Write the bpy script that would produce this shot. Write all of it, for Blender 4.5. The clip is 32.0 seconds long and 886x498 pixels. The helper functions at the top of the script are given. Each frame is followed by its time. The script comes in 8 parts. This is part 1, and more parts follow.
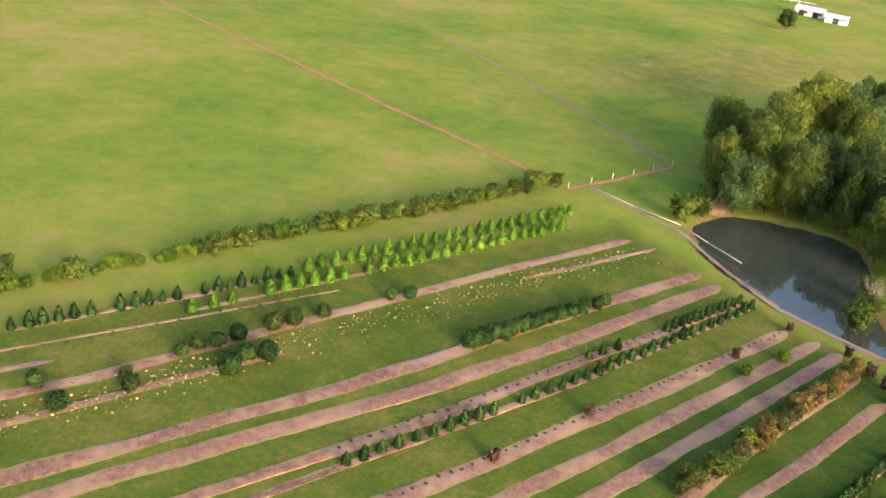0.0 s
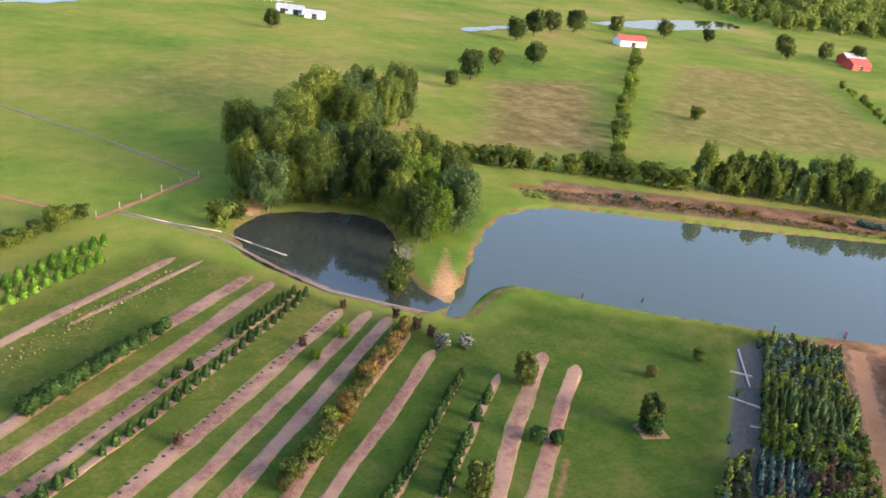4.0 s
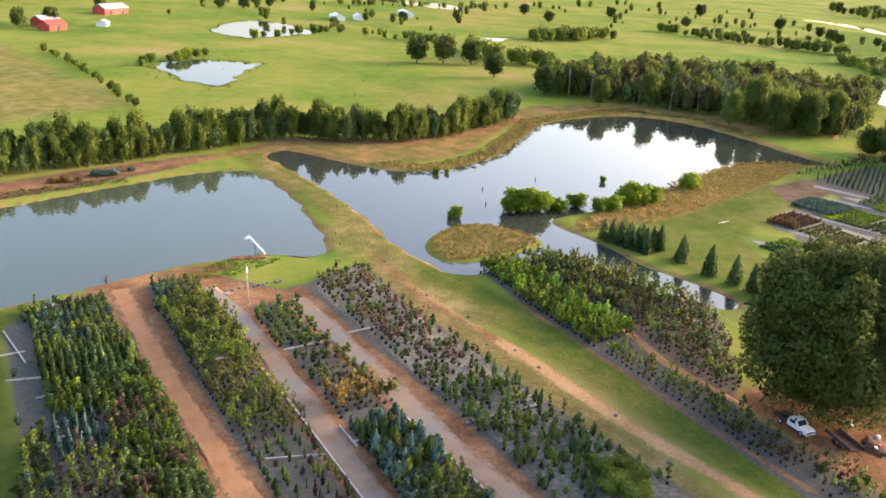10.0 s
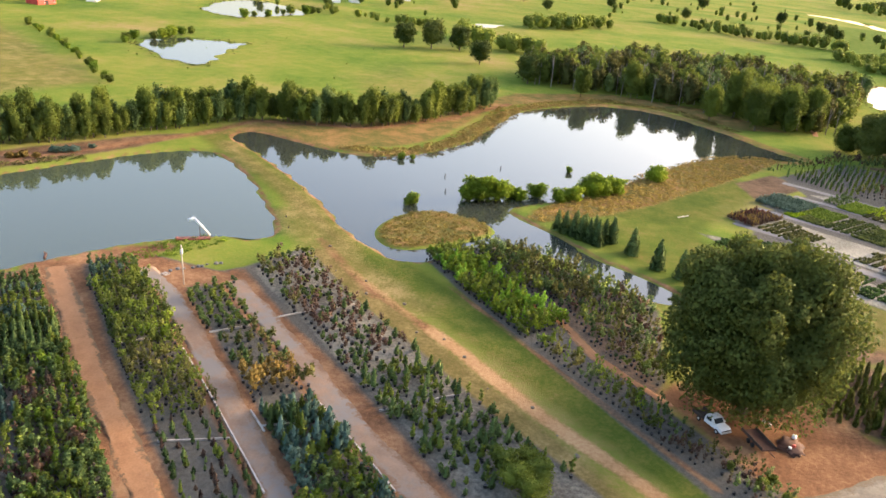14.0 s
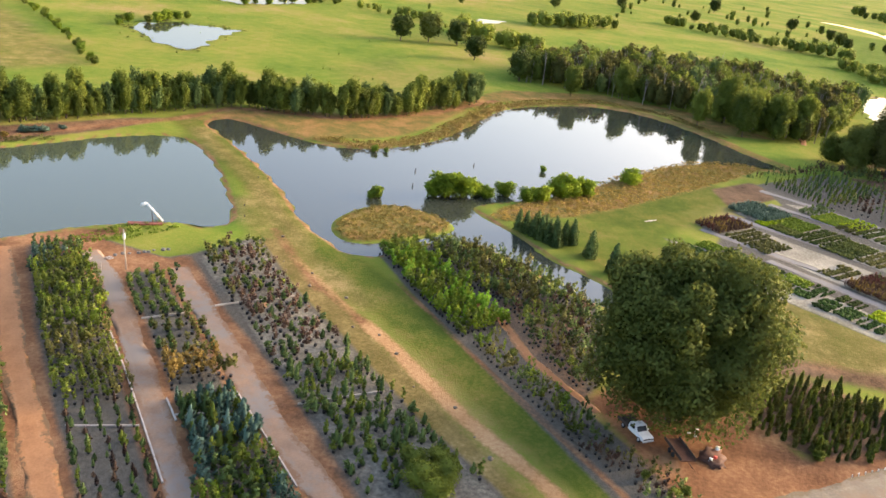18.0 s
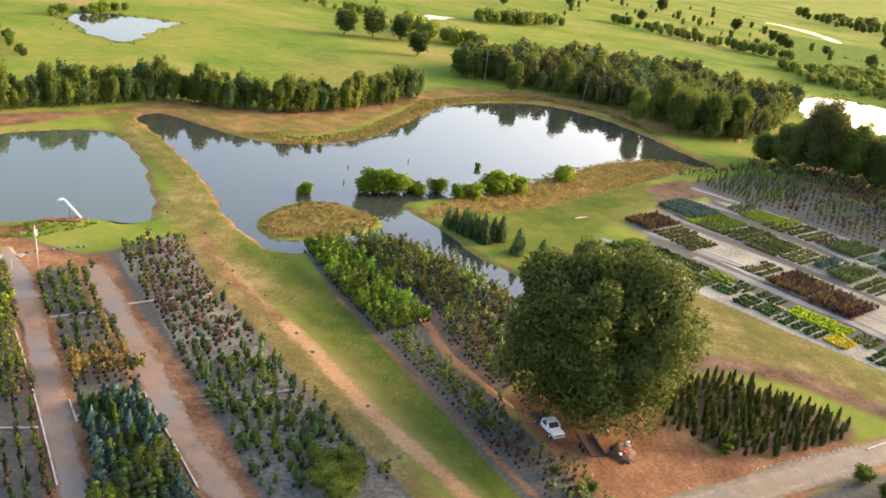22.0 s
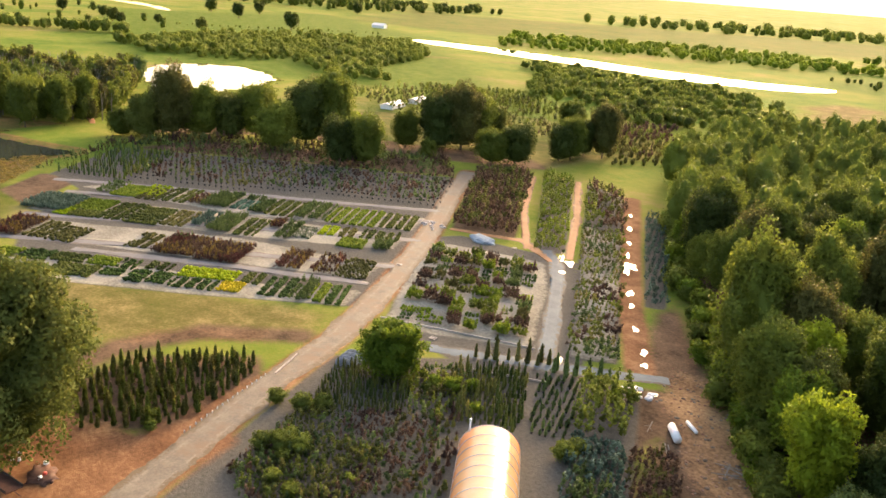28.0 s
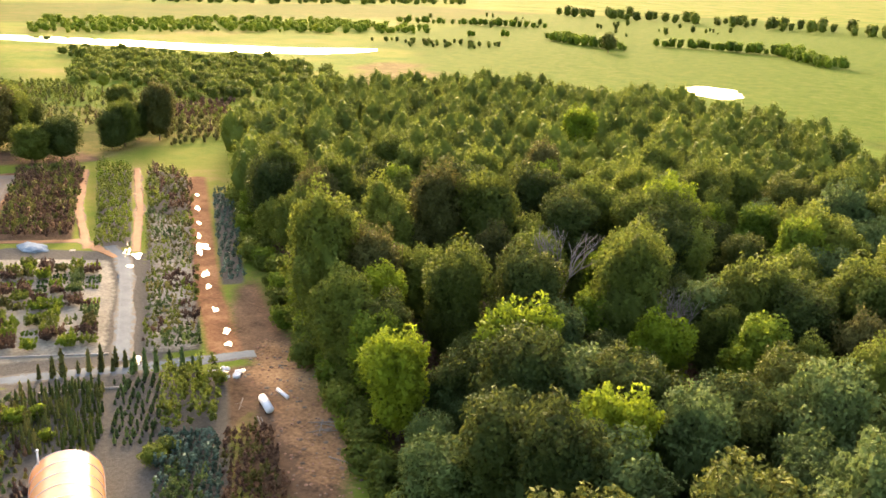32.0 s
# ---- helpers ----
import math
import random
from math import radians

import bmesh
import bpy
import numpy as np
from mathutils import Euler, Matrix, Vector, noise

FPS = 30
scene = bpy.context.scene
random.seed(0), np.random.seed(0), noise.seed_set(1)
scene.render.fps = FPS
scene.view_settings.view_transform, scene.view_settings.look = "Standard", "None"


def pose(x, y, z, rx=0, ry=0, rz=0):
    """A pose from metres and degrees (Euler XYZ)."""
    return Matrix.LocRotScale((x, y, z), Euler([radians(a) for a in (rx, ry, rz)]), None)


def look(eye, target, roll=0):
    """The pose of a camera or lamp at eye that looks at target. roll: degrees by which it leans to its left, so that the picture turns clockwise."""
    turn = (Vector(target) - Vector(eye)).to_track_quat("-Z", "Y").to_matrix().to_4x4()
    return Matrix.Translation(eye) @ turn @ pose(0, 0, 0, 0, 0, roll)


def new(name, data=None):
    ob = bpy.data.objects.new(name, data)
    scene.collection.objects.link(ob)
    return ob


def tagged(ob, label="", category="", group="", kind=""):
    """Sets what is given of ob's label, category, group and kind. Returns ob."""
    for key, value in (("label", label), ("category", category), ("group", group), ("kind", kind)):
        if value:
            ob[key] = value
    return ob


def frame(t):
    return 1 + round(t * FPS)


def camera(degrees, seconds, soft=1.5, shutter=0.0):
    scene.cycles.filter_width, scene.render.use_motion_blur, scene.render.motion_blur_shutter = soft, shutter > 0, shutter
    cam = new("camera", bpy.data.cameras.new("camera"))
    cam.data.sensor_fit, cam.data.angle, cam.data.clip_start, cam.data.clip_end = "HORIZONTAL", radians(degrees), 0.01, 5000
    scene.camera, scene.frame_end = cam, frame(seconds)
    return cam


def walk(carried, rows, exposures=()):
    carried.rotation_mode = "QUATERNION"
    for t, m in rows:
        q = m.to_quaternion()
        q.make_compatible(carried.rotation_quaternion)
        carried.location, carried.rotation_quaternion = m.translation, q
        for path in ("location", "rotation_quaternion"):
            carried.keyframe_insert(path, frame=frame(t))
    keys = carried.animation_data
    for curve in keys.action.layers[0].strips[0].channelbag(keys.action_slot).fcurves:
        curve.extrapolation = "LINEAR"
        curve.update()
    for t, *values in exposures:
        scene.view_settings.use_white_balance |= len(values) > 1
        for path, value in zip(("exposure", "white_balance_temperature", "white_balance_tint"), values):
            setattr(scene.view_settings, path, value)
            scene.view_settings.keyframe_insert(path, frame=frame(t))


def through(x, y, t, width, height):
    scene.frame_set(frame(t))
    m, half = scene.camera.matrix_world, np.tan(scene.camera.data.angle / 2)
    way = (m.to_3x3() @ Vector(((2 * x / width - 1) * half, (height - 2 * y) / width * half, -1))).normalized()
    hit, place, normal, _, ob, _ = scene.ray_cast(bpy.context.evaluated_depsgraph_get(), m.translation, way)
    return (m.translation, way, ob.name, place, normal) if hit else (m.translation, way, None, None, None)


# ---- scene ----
cam = camera(54.2, 32.0, soft=1.6)
PATH = [
    (0, (-0.01, 0.0, 58.54), (-0.09, 89.68, 14.29), 7.47),
    (0.5, (-0.39, 0.15, 58.88), (0.28, 90.07, 15.13), 7.05),
    (1, (-0.74, 0.28, 59.24), (2.1, 90.44, 16.07), 6.82),
    (1.5, (-1.03, 0.38, 59.57), (6.37, 90.69, 17.28), 6.57),
    (2, (-1.2, 0.41, 59.8), (12.97, 90.41, 18.57), 6.20),
    (2.5, (-1.24, 0.38, 59.83), (21.68, 89.09, 19.76), 5.73),
    (4.5, (-0.72, -0.06, 59.05), (56.14, 73.62, 22.48), 7.71),
    (5, (-0.51, -0.25, 58.91), (63.35, 67.92, 23.2), 7.08),
    (5.5, (-0.26, -0.51, 58.8), (70.38, 61.08, 23.92), 6.61),
    (6, (-0.03, -0.86, 58.72), (77.22, 52.78, 24.72), 6.16),
    (6.5, (0.15, -1.31, 58.65), (83.35, 43.11, 25.42), 5.52),
    (7, (0.27, -1.87, 58.6), (88.23, 32.82, 26.04), 4.83),
    (7.5, (0.38, -2.52, 58.57), (91.52, 23.15, 26.41), 4.04),
    (8, (0.52, -3.25, 58.58), (93.24, 16.09, 26.52), 3.58),
    (8.5, (0.7, -4.05, 58.62), (93.8, 13.1, 26.39), 3.41),
    (9, (0.95, -4.96, 58.67), (93.86, 12.56, 26.1), 3.71),
    (9.5, (1.25, -5.96, 58.74), (94.01, 11.64, 25.8), 3.91),
    (10, (1.56, -7.04, 58.83), (94.27, 10.34, 25.62), 4.12),
    (10.5, (1.89, -8.17, 58.93), (94.56, 9.02, 25.52), 4.32),
    (11, (2.25, -9.35, 59.06), (94.87, 7.74, 25.47), 4.53),
    (11.5, (2.64, -10.59, 59.24), (95.09, 6.95, 25.38), 4.81),
    (12, (3.03, -11.9, 59.41), (95.3, 6.09, 25.31), 5.05),
    (12.5, (3.41, -13.27, 59.55), (95.59, 4.77, 25.23), 5.21),
    (13, (3.77, -14.73, 59.65), (95.93, 3.21, 25.22), 5.29),
    (13.5, (4.15, -16.26, 59.75), (96.3, 1.41, 25.17), 5.46),
    (14, (4.56, -17.78, 59.86), (96.64, -0.21, 25.05), 5.73),
    (14.5, (5.02, -19.26, 60.02), (97.07, -2.0, 24.96), 5.90),
    (16.5, (7.03, -24.91, 60.79), (98.57, -6.92, 24.78), 6.85),
    (17, (7.48, -26.17, 60.93), (98.9, -7.59, 24.93), 7.04),
    (17.5, (7.86, -27.28, 61.01), (99.38, -8.73, 25.22), 7.32),
    (18, (8.18, -28.23, 61.01), (99.77, -9.61, 25.45), 7.75),
    (18.5, (8.45, -29.02, 60.99), (100.0, -10.02, 25.52), 8.10),
    (19, (8.69, -29.73, 60.98), (100.24, -10.74, 25.49), 8.37),
    (19.5, (8.92, -30.41, 61.01), (100.56, -11.9, 25.53), 8.42),
    (20, (9.14, -31.1, 61.11), (100.85, -13.07, 25.54), 8.45),
    (20.5, (9.36, -31.79, 61.25), (101.13, -14.32, 25.57), 8.56),
    (21, (9.57, -32.44, 61.43), (101.38, -15.29, 25.67), 8.61),
    (21.5, (9.77, -33.05, 61.61), (101.69, -16.44, 25.89), 8.74),
    (22, (9.95, -33.61, 61.79), (102.52, -20.06, 26.48), 8.85),
    (22.5, (10.09, -34.09, 61.94), (103.61, -26.29, 27.41), 8.51),
    (23, (10.17, -34.48, 62.06), (104.25, -32.28, 28.21), 8.12),
    (23.5, (10.2, -34.81, 62.16), (104.43, -37.43, 28.8), 7.92),
    (24, (10.19, -35.15, 62.24), (104.33, -42.7, 29.36), 7.72),
    (24.5, (10.2, -35.48, 62.29), (103.95, -48.06, 29.84), 7.42),
    (25, (10.2, -35.83, 62.31), (103.33, -52.94, 30.16), 7.20),
    (25.5, (10.15, -36.24, 62.27), (102.24, -58.87, 30.53), 6.90),
    (27.5, (9.88, -38.32, 61.87), (94.21, -82.52, 31.32), 4.87),
    (28, (9.83, -38.95, 61.73), (91.27, -88.44, 31.46), 4.61),
    (28.5, (9.79, -39.63, 61.59), (86.56, -96.27, 31.62), 3.75),
    (29, (9.75, -40.34, 61.5), (81.12, -103.71, 31.67), 2.91),
    (29.5, (9.65, -41.08, 61.44), (76.0, -109.65, 31.54), 2.23),
    (30, (9.53, -41.85, 61.41), (72.41, -113.56, 31.34), 1.99),
    (30.5, (9.34, -42.65, 61.36), (69.38, -116.67, 31.08), 1.90),
    (31, (9.11, -43.44, 61.25), (66.18, -119.7, 30.8), 1.92),
    (31.5, (8.84, -44.19, 61.07), (62.36, -122.95, 30.55), 1.84),
    (32, (8.55, -44.91, 60.82), (57.78, -126.48, 30.45), 2.01),
]
walk(cam, [(t, look(eye, target, roll)) for t, eye, target, roll in PATH],
     [(0, 2.16, 6150, 15), (5, 2.12, 5600, 21), (9, 2.36, 6100, 19), (19, 2.38, 6550, 18), (25, 2.40, 6850, 18), (29, 2.38, 7550, 21), (32, 2.68, 7350, 21)])

# ---- light: a low sun in a clear hazy evening sky ----
SUN_AZ, SUN_EL = radians(142.5), radians(14.0)
SUN_DIR = Vector((math.sin(SUN_AZ) * math.cos(SUN_EL), math.cos(SUN_AZ) * math.cos(SUN_EL), math.sin(SUN_EL)))
world = bpy.data.worlds.new("evening_sky")
scene.world = world
world.use_nodes = True
wn = world.node_tree.nodes
sky = wn.new("ShaderNodeTexSky")
sky.sky_type = "NISHITA"
sky.sun_disc = False
sky.sun_elevation, sky.sun_rotation = SUN_EL, SUN_AZ
sky.air_density, sky.dust_density, sky.ozone_density = 1.0, 5.0, 1.0
wn["Background"].inputs["Strength"].default_value = 0.15
world.node_tree.links.new(sky.outputs[0], wn["Background"].inputs["Color"])
sun = new("sun", bpy.data.lights.new("sun", "SUN"))
sun.data.energy, sun.data.angle, sun.data.color = 0.85, radians(12), (1.0, 0.78, 0.50)
sun.matrix_world = look(SUN_DIR * 900, (0, 0, 0))

rng = np.random.default_rng(7)


# ---- materials ----
def nodes_of(name):
    m = bpy.data.materials.new(name)
    m.use_nodes = True
    t = m.node_tree
    return m, t.nodes, t.links, t.nodes["Principled BSDF"]


def noise_node(n, l, scale, detail=4.0, coords="Object", rough=0.6):
    c = n.new("ShaderNodeTexCoord")
    k = n.new("ShaderNodeTexNoise")
    k.inputs["Scale"].default_value, k.inputs["Detail"].default_value, k.inputs["Roughness"].default_value = scale, detail, rough
    l.new(c.outputs[coords], k.inputs["Vector"])
    return k.outputs["Fac"]


def ramp(n, l, fac, stops):
    r = n.new("ShaderNodeValToRGB")
    e = r.color_ramp.elements
    while len(e) < len(stops):
        e.new(0.5)
    for s, (p, c) in zip(e, stops):
        s.position, s.color = p, (*c, 1)
    l.new(fac, r.inputs["Fac"])
    return r.outputs["Color"]


def mix(n, l, fac, a, b, kind="MIX"):
    m = n.new("ShaderNodeMix")
    m.data_type, m.blend_type = "RGBA", kind
    for s, v in ((m.inputs[0], fac), (m.inputs[6], a), (m.inputs[7], b)):
        if isinstance(v, (int, float)):
            s.default_value = v
        elif isinstance(v, tuple):
            s.default_value = (*v, 1)
        else:
            l.new(v, s)
    return m.outputs[2]


def calc(n, l, op, a, b=0.0, c=0.0, clamp=False):
    m = n.new("ShaderNodeMath")
    m.operation, m.use_clamp = op, clamp
    for s, v in zip(m.inputs, (a, b, c)):
        if isinstance(v, (int, float)):
            s.default_value = v
        else:
            l.new(v, s)
    return m.outputs[0]


def bump(n, l, bsdf, height, strength, distance):
    b = n.new("ShaderNodeBump")
    b.inputs["Strength"].default_value, b.inputs["Distance"].default_value = strength, distance
    l.new(height, b.inputs["Height"])
    l.new(b.outputs[0], bsdf.inputs["Normal"])


def surface(name, dark, light, scale, rough=0.8, metal=0.0, relief=0.3, depth=0.05, fine=12.0, spec=0.3, patch=None, fringe=None, rut=None):
    """A worn surface of two tones, with coarse stains and fine grain; strips also have patches, ruts and a fringe."""
    m, n, l, b = nodes_of(name)
    big, small = noise_node(n, l, scale), noise_node(n, l, scale * fine, 3)
    info = n.new("ShaderNodeObjectInfo")
    f = calc(n, l, "ADD", calc(n, l, "MULTIPLY", big, 0.6), calc(n, l, "MULTIPLY", small, 0.4))
    f = calc(n, l, "ADD", f, calc(n, l, "MULTIPLY", calc(n, l, "SUBTRACT", info.outputs["Random"], 0.5), 0.15))
    col = ramp(n, l, f, [(0.3, dark), (0.7, light)])
    if patch:
        k = calc(n, l, "ADD", calc(n, l, "MULTIPLY", noise_node(n, l, 0.07, 4), 0.7), calc(n, l, "MULTIPLY", noise_node(n, l, 0.5, 4), 0.3))
        col = mix(n, l, calc(n, l, "MULTIPLY_ADD", calc(n, l, "SUBTRACT", k, 0.52), 9.0, 0.5, clamp=True), col, patch)
    for name_, tint, level, gain in (("rut", rut, 0.72, 3.0), ("tone", fringe, 0.80, 5.0)):
        if tint:
            at = n.new("ShaderNodeAttribute")
            at.attribute_name = name_
            k = calc(n, l, "ADD", calc(n, l, "MULTIPLY", noise_node(n, l, 0.55, 4), 0.7), calc(n, l, "MULTIPLY", noise_node(n, l, 2.4, 3), 0.5))
            k = calc(n, l, "ADD", at.outputs["Fac"], calc(n, l, "MULTIPLY", calc(n, l, "SUBTRACT", k, 0.6), 1.9))
            col = mix(n, l, calc(n, l, "MULTIPLY_ADD", calc(n, l, "SUBTRACT", k, level), gain, 0.5, clamp=True), col, tint)
    l.new(col, b.inputs["Base Color"])
    b.inputs["Roughness"].default_value, b.inputs["Metallic"].default_value = rough, metal
    b.inputs["Specular IOR Level"].default_value = spec
    bump(n, l, b, small, relief, depth)
    return m


def leaf(name, dark, mid, light, through=0.35, each=0.20, plant=0.50):
    """Foliage: tone by plant, by spray and by leaf, with light passing through."""
    m, n, l, b = nodes_of(name)
    info, geo = n.new("ShaderNodeObjectInfo"), n.new("ShaderNodeNewGeometry")
    att = n.new("ShaderNodeAttribute")
    att.attribute_name = "tone"
    big = noise_node(n, l, 0.35, 3)
    f = calc(n, l, "ADD", calc(n, l, "MULTIPLY", big, 0.32), calc(n, l, "MULTIPLY", geo.outputs["Random Per Island"], each))
    f = calc(n, l, "ADD", f, calc(n, l, "MULTIPLY", info.outputs["Random"], plant))
    f = calc(n, l, "ADD", calc(n, l, "ADD", f, 0.07), att.outputs["Fac"])
    col = ramp(n, l, f, [(0.2, dark), (0.55, mid), (0.9, light)])
    l.new(col, b.inputs["Base Color"])
    b.inputs["Roughness"].default_value, b.inputs["Specular IOR Level"].default_value = 0.7, 0.08
    t = n.new("ShaderNodeBsdfTranslucent")
    l.new(mix(n, l, 0.5, col, tuple(min(1.0, v * 1.1) for v in light)), t.inputs["Color"])
    s = n.new("ShaderNodeMixShader")
    s.inputs[0].default_value = through
    l.new(b.outputs[0], s.inputs[1])
    l.new(t.outputs[0], s.inputs[2])
    l.new(s.outputs[0], n["Material Output"].inputs["Surface"])
    return m


def ground_material():
    m, n, l, b = nodes_of("ground_cover")
    big, mid, fine = noise_node(n, l, 0.012, 5), noise_node(n, l, 0.09, 5), noise_node(n, l, 1.6, 4)
    tiny = noise_node(n, l, 7.0, 3)

    def att(name):
        a = n.new("ShaderNodeAttribute")
        a.attribute_name = name
        return a.outputs["Fac"]

    def mask(name, sharp=3.0, wild=0.55):
        f = calc(n, l, "ADD", att(name), calc(n, l, "MULTIPLY", calc(n, l, "SUBTRACT", mixed, 0.5), wild))
        return calc(n, l, "MULTIPLY_ADD", calc(n, l, "SUBTRACT", f, 0.5), sharp, 0.5, clamp=True)

    mixed = calc(n, l, "ADD", calc(n, l, "MULTIPLY", mid, 0.55), calc(n, l, "MULTIPLY", fine, 0.45))
    streak = noise_node(n, l, 0.03, 6, rough=0.7)
    blot = noise_node(n, l, 0.22, 5, rough=0.65)
    tone = calc(n, l, "ADD", calc(n, l, "MULTIPLY", big, 0.40), calc(n, l, "MULTIPLY", streak, 0.28))
    tone = calc(n, l, "ADD", tone, calc(n, l, "MULTIPLY", blot, 0.15))
    tone = calc(n, l, "ADD", tone, calc(n, l, "MULTIPLY", fine, 0.11))
    tone = calc(n, l, "ADD", tone, calc(n, l, "MULTIPLY", tiny, 0.06))
    grass = ramp(n, l, tone, [(0.41, (0.080, 0.142, 0.019)), (0.47, (0.132, 0.180, 0.026)), (0.53, (0.192, 0.204, 0.037)), (0.60, (0.275, 0.210, 0.080))])
    lush = ramp(n, l, calc(n, l, "ADD", calc(n, l, "MULTIPLY", mixed, 0.5), calc(n, l, "MULTIPLY", calc(n, l, "ADD", streak, blot), 0.25)), [(0.40, (0.047, 0.076, 0.012)), (0.49, (0.079, 0.104, 0.017)), (0.55, (0.122, 0.124, 0.026)), (0.61, (0.178, 0.134, 0.046))])
    rough = calc(n, l, "ADD", calc(n, l, "MULTIPLY", mixed, 0.6), calc(n, l, "MULTIPLY", blot, 0.4))
    dry = ramp(n, l, rough, [(0.38, (0.085, 0.088, 0.021)), (0.46, (0.138, 0.108, 0.036)), (0.53, (0.192, 0.146, 0.054)), (0.60, (0.28, 0.208, 0.092))])
    reed = ramp(n, l, calc(n, l, "ADD", calc(n, l, "MULTIPLY", mixed, 0.6), calc(n, l, "MULTIPLY", blot, 0.4)), [(0.38, (0.085, 0.095, 0.025)), (0.48, (0.15, 0.12, 0.035)), (0.56, (0.25, 0.145, 0.055)), (0.64, (0.30, 0.20, 0.085))])
    clay = ramp(n, l, rough, [(0.38, (0.115, 0.056, 0.029)), (0.5, (0.210, 0.106, 0.053)), (0.61, (0.320, 0.182, 0.094))])
    pale = ramp(n, l, mixed, [(0.3, (0.27, 0.145, 0.065)), (0.5, (0.39, 0.23, 0.11)), (0.7, (0.50, 0.325, 0.17))])
    sand = ramp(n, l, mixed, [(0.40, (0.180, 0.166, 0.128)), (0.60, (0.355, 0.328, 0.255))])
    gravel = ramp(n, l, calc(n, l, "ADD", calc(n, l, "MULTIPLY", fine, 0.5), calc(n, l, "MULTIPLY", tiny, 0.5)),
                  [(0.3, (0.056, 0.053, 0.044)), (0.7, (0.152, 0.141, 0.115))])
    mulch = ramp(n, l, rough, [(0.38, (0.054, 0.036, 0.022)), (0.6, (0.185, 0.120, 0.074))])
    c = mix(n, l, mask("lush"), grass, lush)
    turf = ramp(n, l, rough, [(0.40, (0.034, 0.066, 0.010)), (0.50, (0.056, 0.088, 0.014)), (0.60, (0.098, 0.106, 0.024))])
    c = mix(n, l, mask("turf", 2.5), c, turf)
    meadow = ramp(n, l, rough, [(0.40, (0.060, 0.108, 0.013)), (0.50, (0.092, 0.142, 0.017)), (0.60, (0.135, 0.160, 0.030))])
    c = mix(n, l, mask("meadow"), c, meadow)
    c = mix(n, l, mask("dry", 2.0), c, dry)
    c = mix(n, l, mask("reed", 3.0), c, reed)
    c = mix(n, l, mask("mulch", 3.0), c, mulch)
    c = mix(n, l, mask("gravel", 4.0, 0.4), c, gravel)
    c = mix(n, l, mask("clay", 3.0), c, clay)
    c = mix(n, l, mask("sand", 4.0), c, sand)
    c = mix(n, l, mask("pale", 3.0, 0.9), c, pale)
    l.new(c, b.inputs["Base Color"])
    b.inputs["Roughness"].default_value, b.inputs["Specular IOR Level"].default_value = 1.05, 0.028
    bump(n, l, b, calc(n, l, "ADD", fine, tiny), 0.6, 0.25)
    return m


def water_material(name, silt):
    m, n, l, b = nodes_of(name)
    b.inputs["Base Color"].default_value = (*silt, 1)
    b.inputs["Roughness"].default_value, b.inputs["IOR"].default_value = 0.025, 1.33
    b.inputs["Specular IOR Level"].default_value = 0.9
    bump(n, l, b, noise_node(n, l, 0.6, 3), 0.012, 0.1)
    return m


GROUND, WATER, SILTY = ground_material(), water_material("pond_water", (0.036, 0.041, 0.031)), water_material("silty_water", (0.052, 0.066, 0.042))
CLAY = surface("track_clay", (0.215, 0.098, 0.038), (0.385, 0.188, 0.078), 0.3, fringe=(0.15, 0.09, 0.04), rut=(0.39, 0.205, 0.095))
ROAD = surface("road_gravel", (0.106, 0.089, 0.065), (0.205, 0.172, 0.128), 0.35, fine=8.0, patch=(0.172, 0.120, 0.076), fringe=(0.125, 0.092, 0.052), rut=(0.245, 0.205, 0.155))
GREYROAD = surface("grey_gravel", (0.11, 0.102, 0.095), (0.20, 0.19, 0.178), 0.3, fringe=(0.125, 0.10, 0.075), rut=(0.225, 0.215, 0.205))
BLUEROAD = surface("blue_grey_road_gravel", (0.078, 0.102, 0.118), (0.142, 0.178, 0.198), 0.3, spec=0.1, fringe=(0.11, 0.105, 0.085), rut=(0.155, 0.19, 0.208))
MIXROAD = surface("clay_and_gravel", (0.165, 0.105, 0.066), (0.285, 0.185, 0.118), 0.3, patch=(0.20, 0.172, 0.145), fringe=(0.185, 0.105, 0.055), rut=(0.225, 0.18, 0.14))
MULCH = surface("row_mulch", (0.110, 0.052, 0.033), (0.285, 0.148, 0.098), 1.1, fine=4.0, relief=0.9, depth=0.15, patch=(0.31, 0.185, 0.118), fringe=(0.22, 0.165, 0.06), rut=(0.31, 0.19, 0.118))
BARK = surface("bark", (0.07, 0.05, 0.035), (0.19, 0.15, 0.11), 1.5, 0.9, relief=0.6)
PALEBARK = surface("dead_wood", (0.13, 0.11, 0.09), (0.27, 0.24, 0.20), 1.5, 0.9)
POT = surface("pot_plastic", (0.012, 0.012, 0.013), (0.03, 0.03, 0.032), 2.0, 0.5)
TIMBER = surface("weathered_timber", (0.30, 0.26, 0.22), (0.55, 0.49, 0.42), 1.0)
WHITE = surface("white_paint", (0.62, 0.62, 0.60), (0.82, 0.82, 0.80), 0.8, 0.4, relief=0.05)
RED = surface("red_paint", (0.42, 0.045, 0.03), (0.60, 0.085, 0.06), 0.5, 0.6)
TIN = surface("roof_tin", (0.45, 0.46, 0.47), (0.72, 0.72, 0.71), 0.4, 0.35, 0.5)
RUST = surface("rusty_steel", (0.07, 0.035, 0.025), (0.17, 0.08, 0.05), 1.2, 0.8)
DARK = surface("dark_scrap", (0.02, 0.016, 0.014), (0.07, 0.05, 0.04), 1.0, 0.8)
GLASS = surface("window_glass", (0.01, 0.012, 0.015), (0.03, 0.035, 0.04), 1.0, 0.08, relief=0.0, spec=0.6)
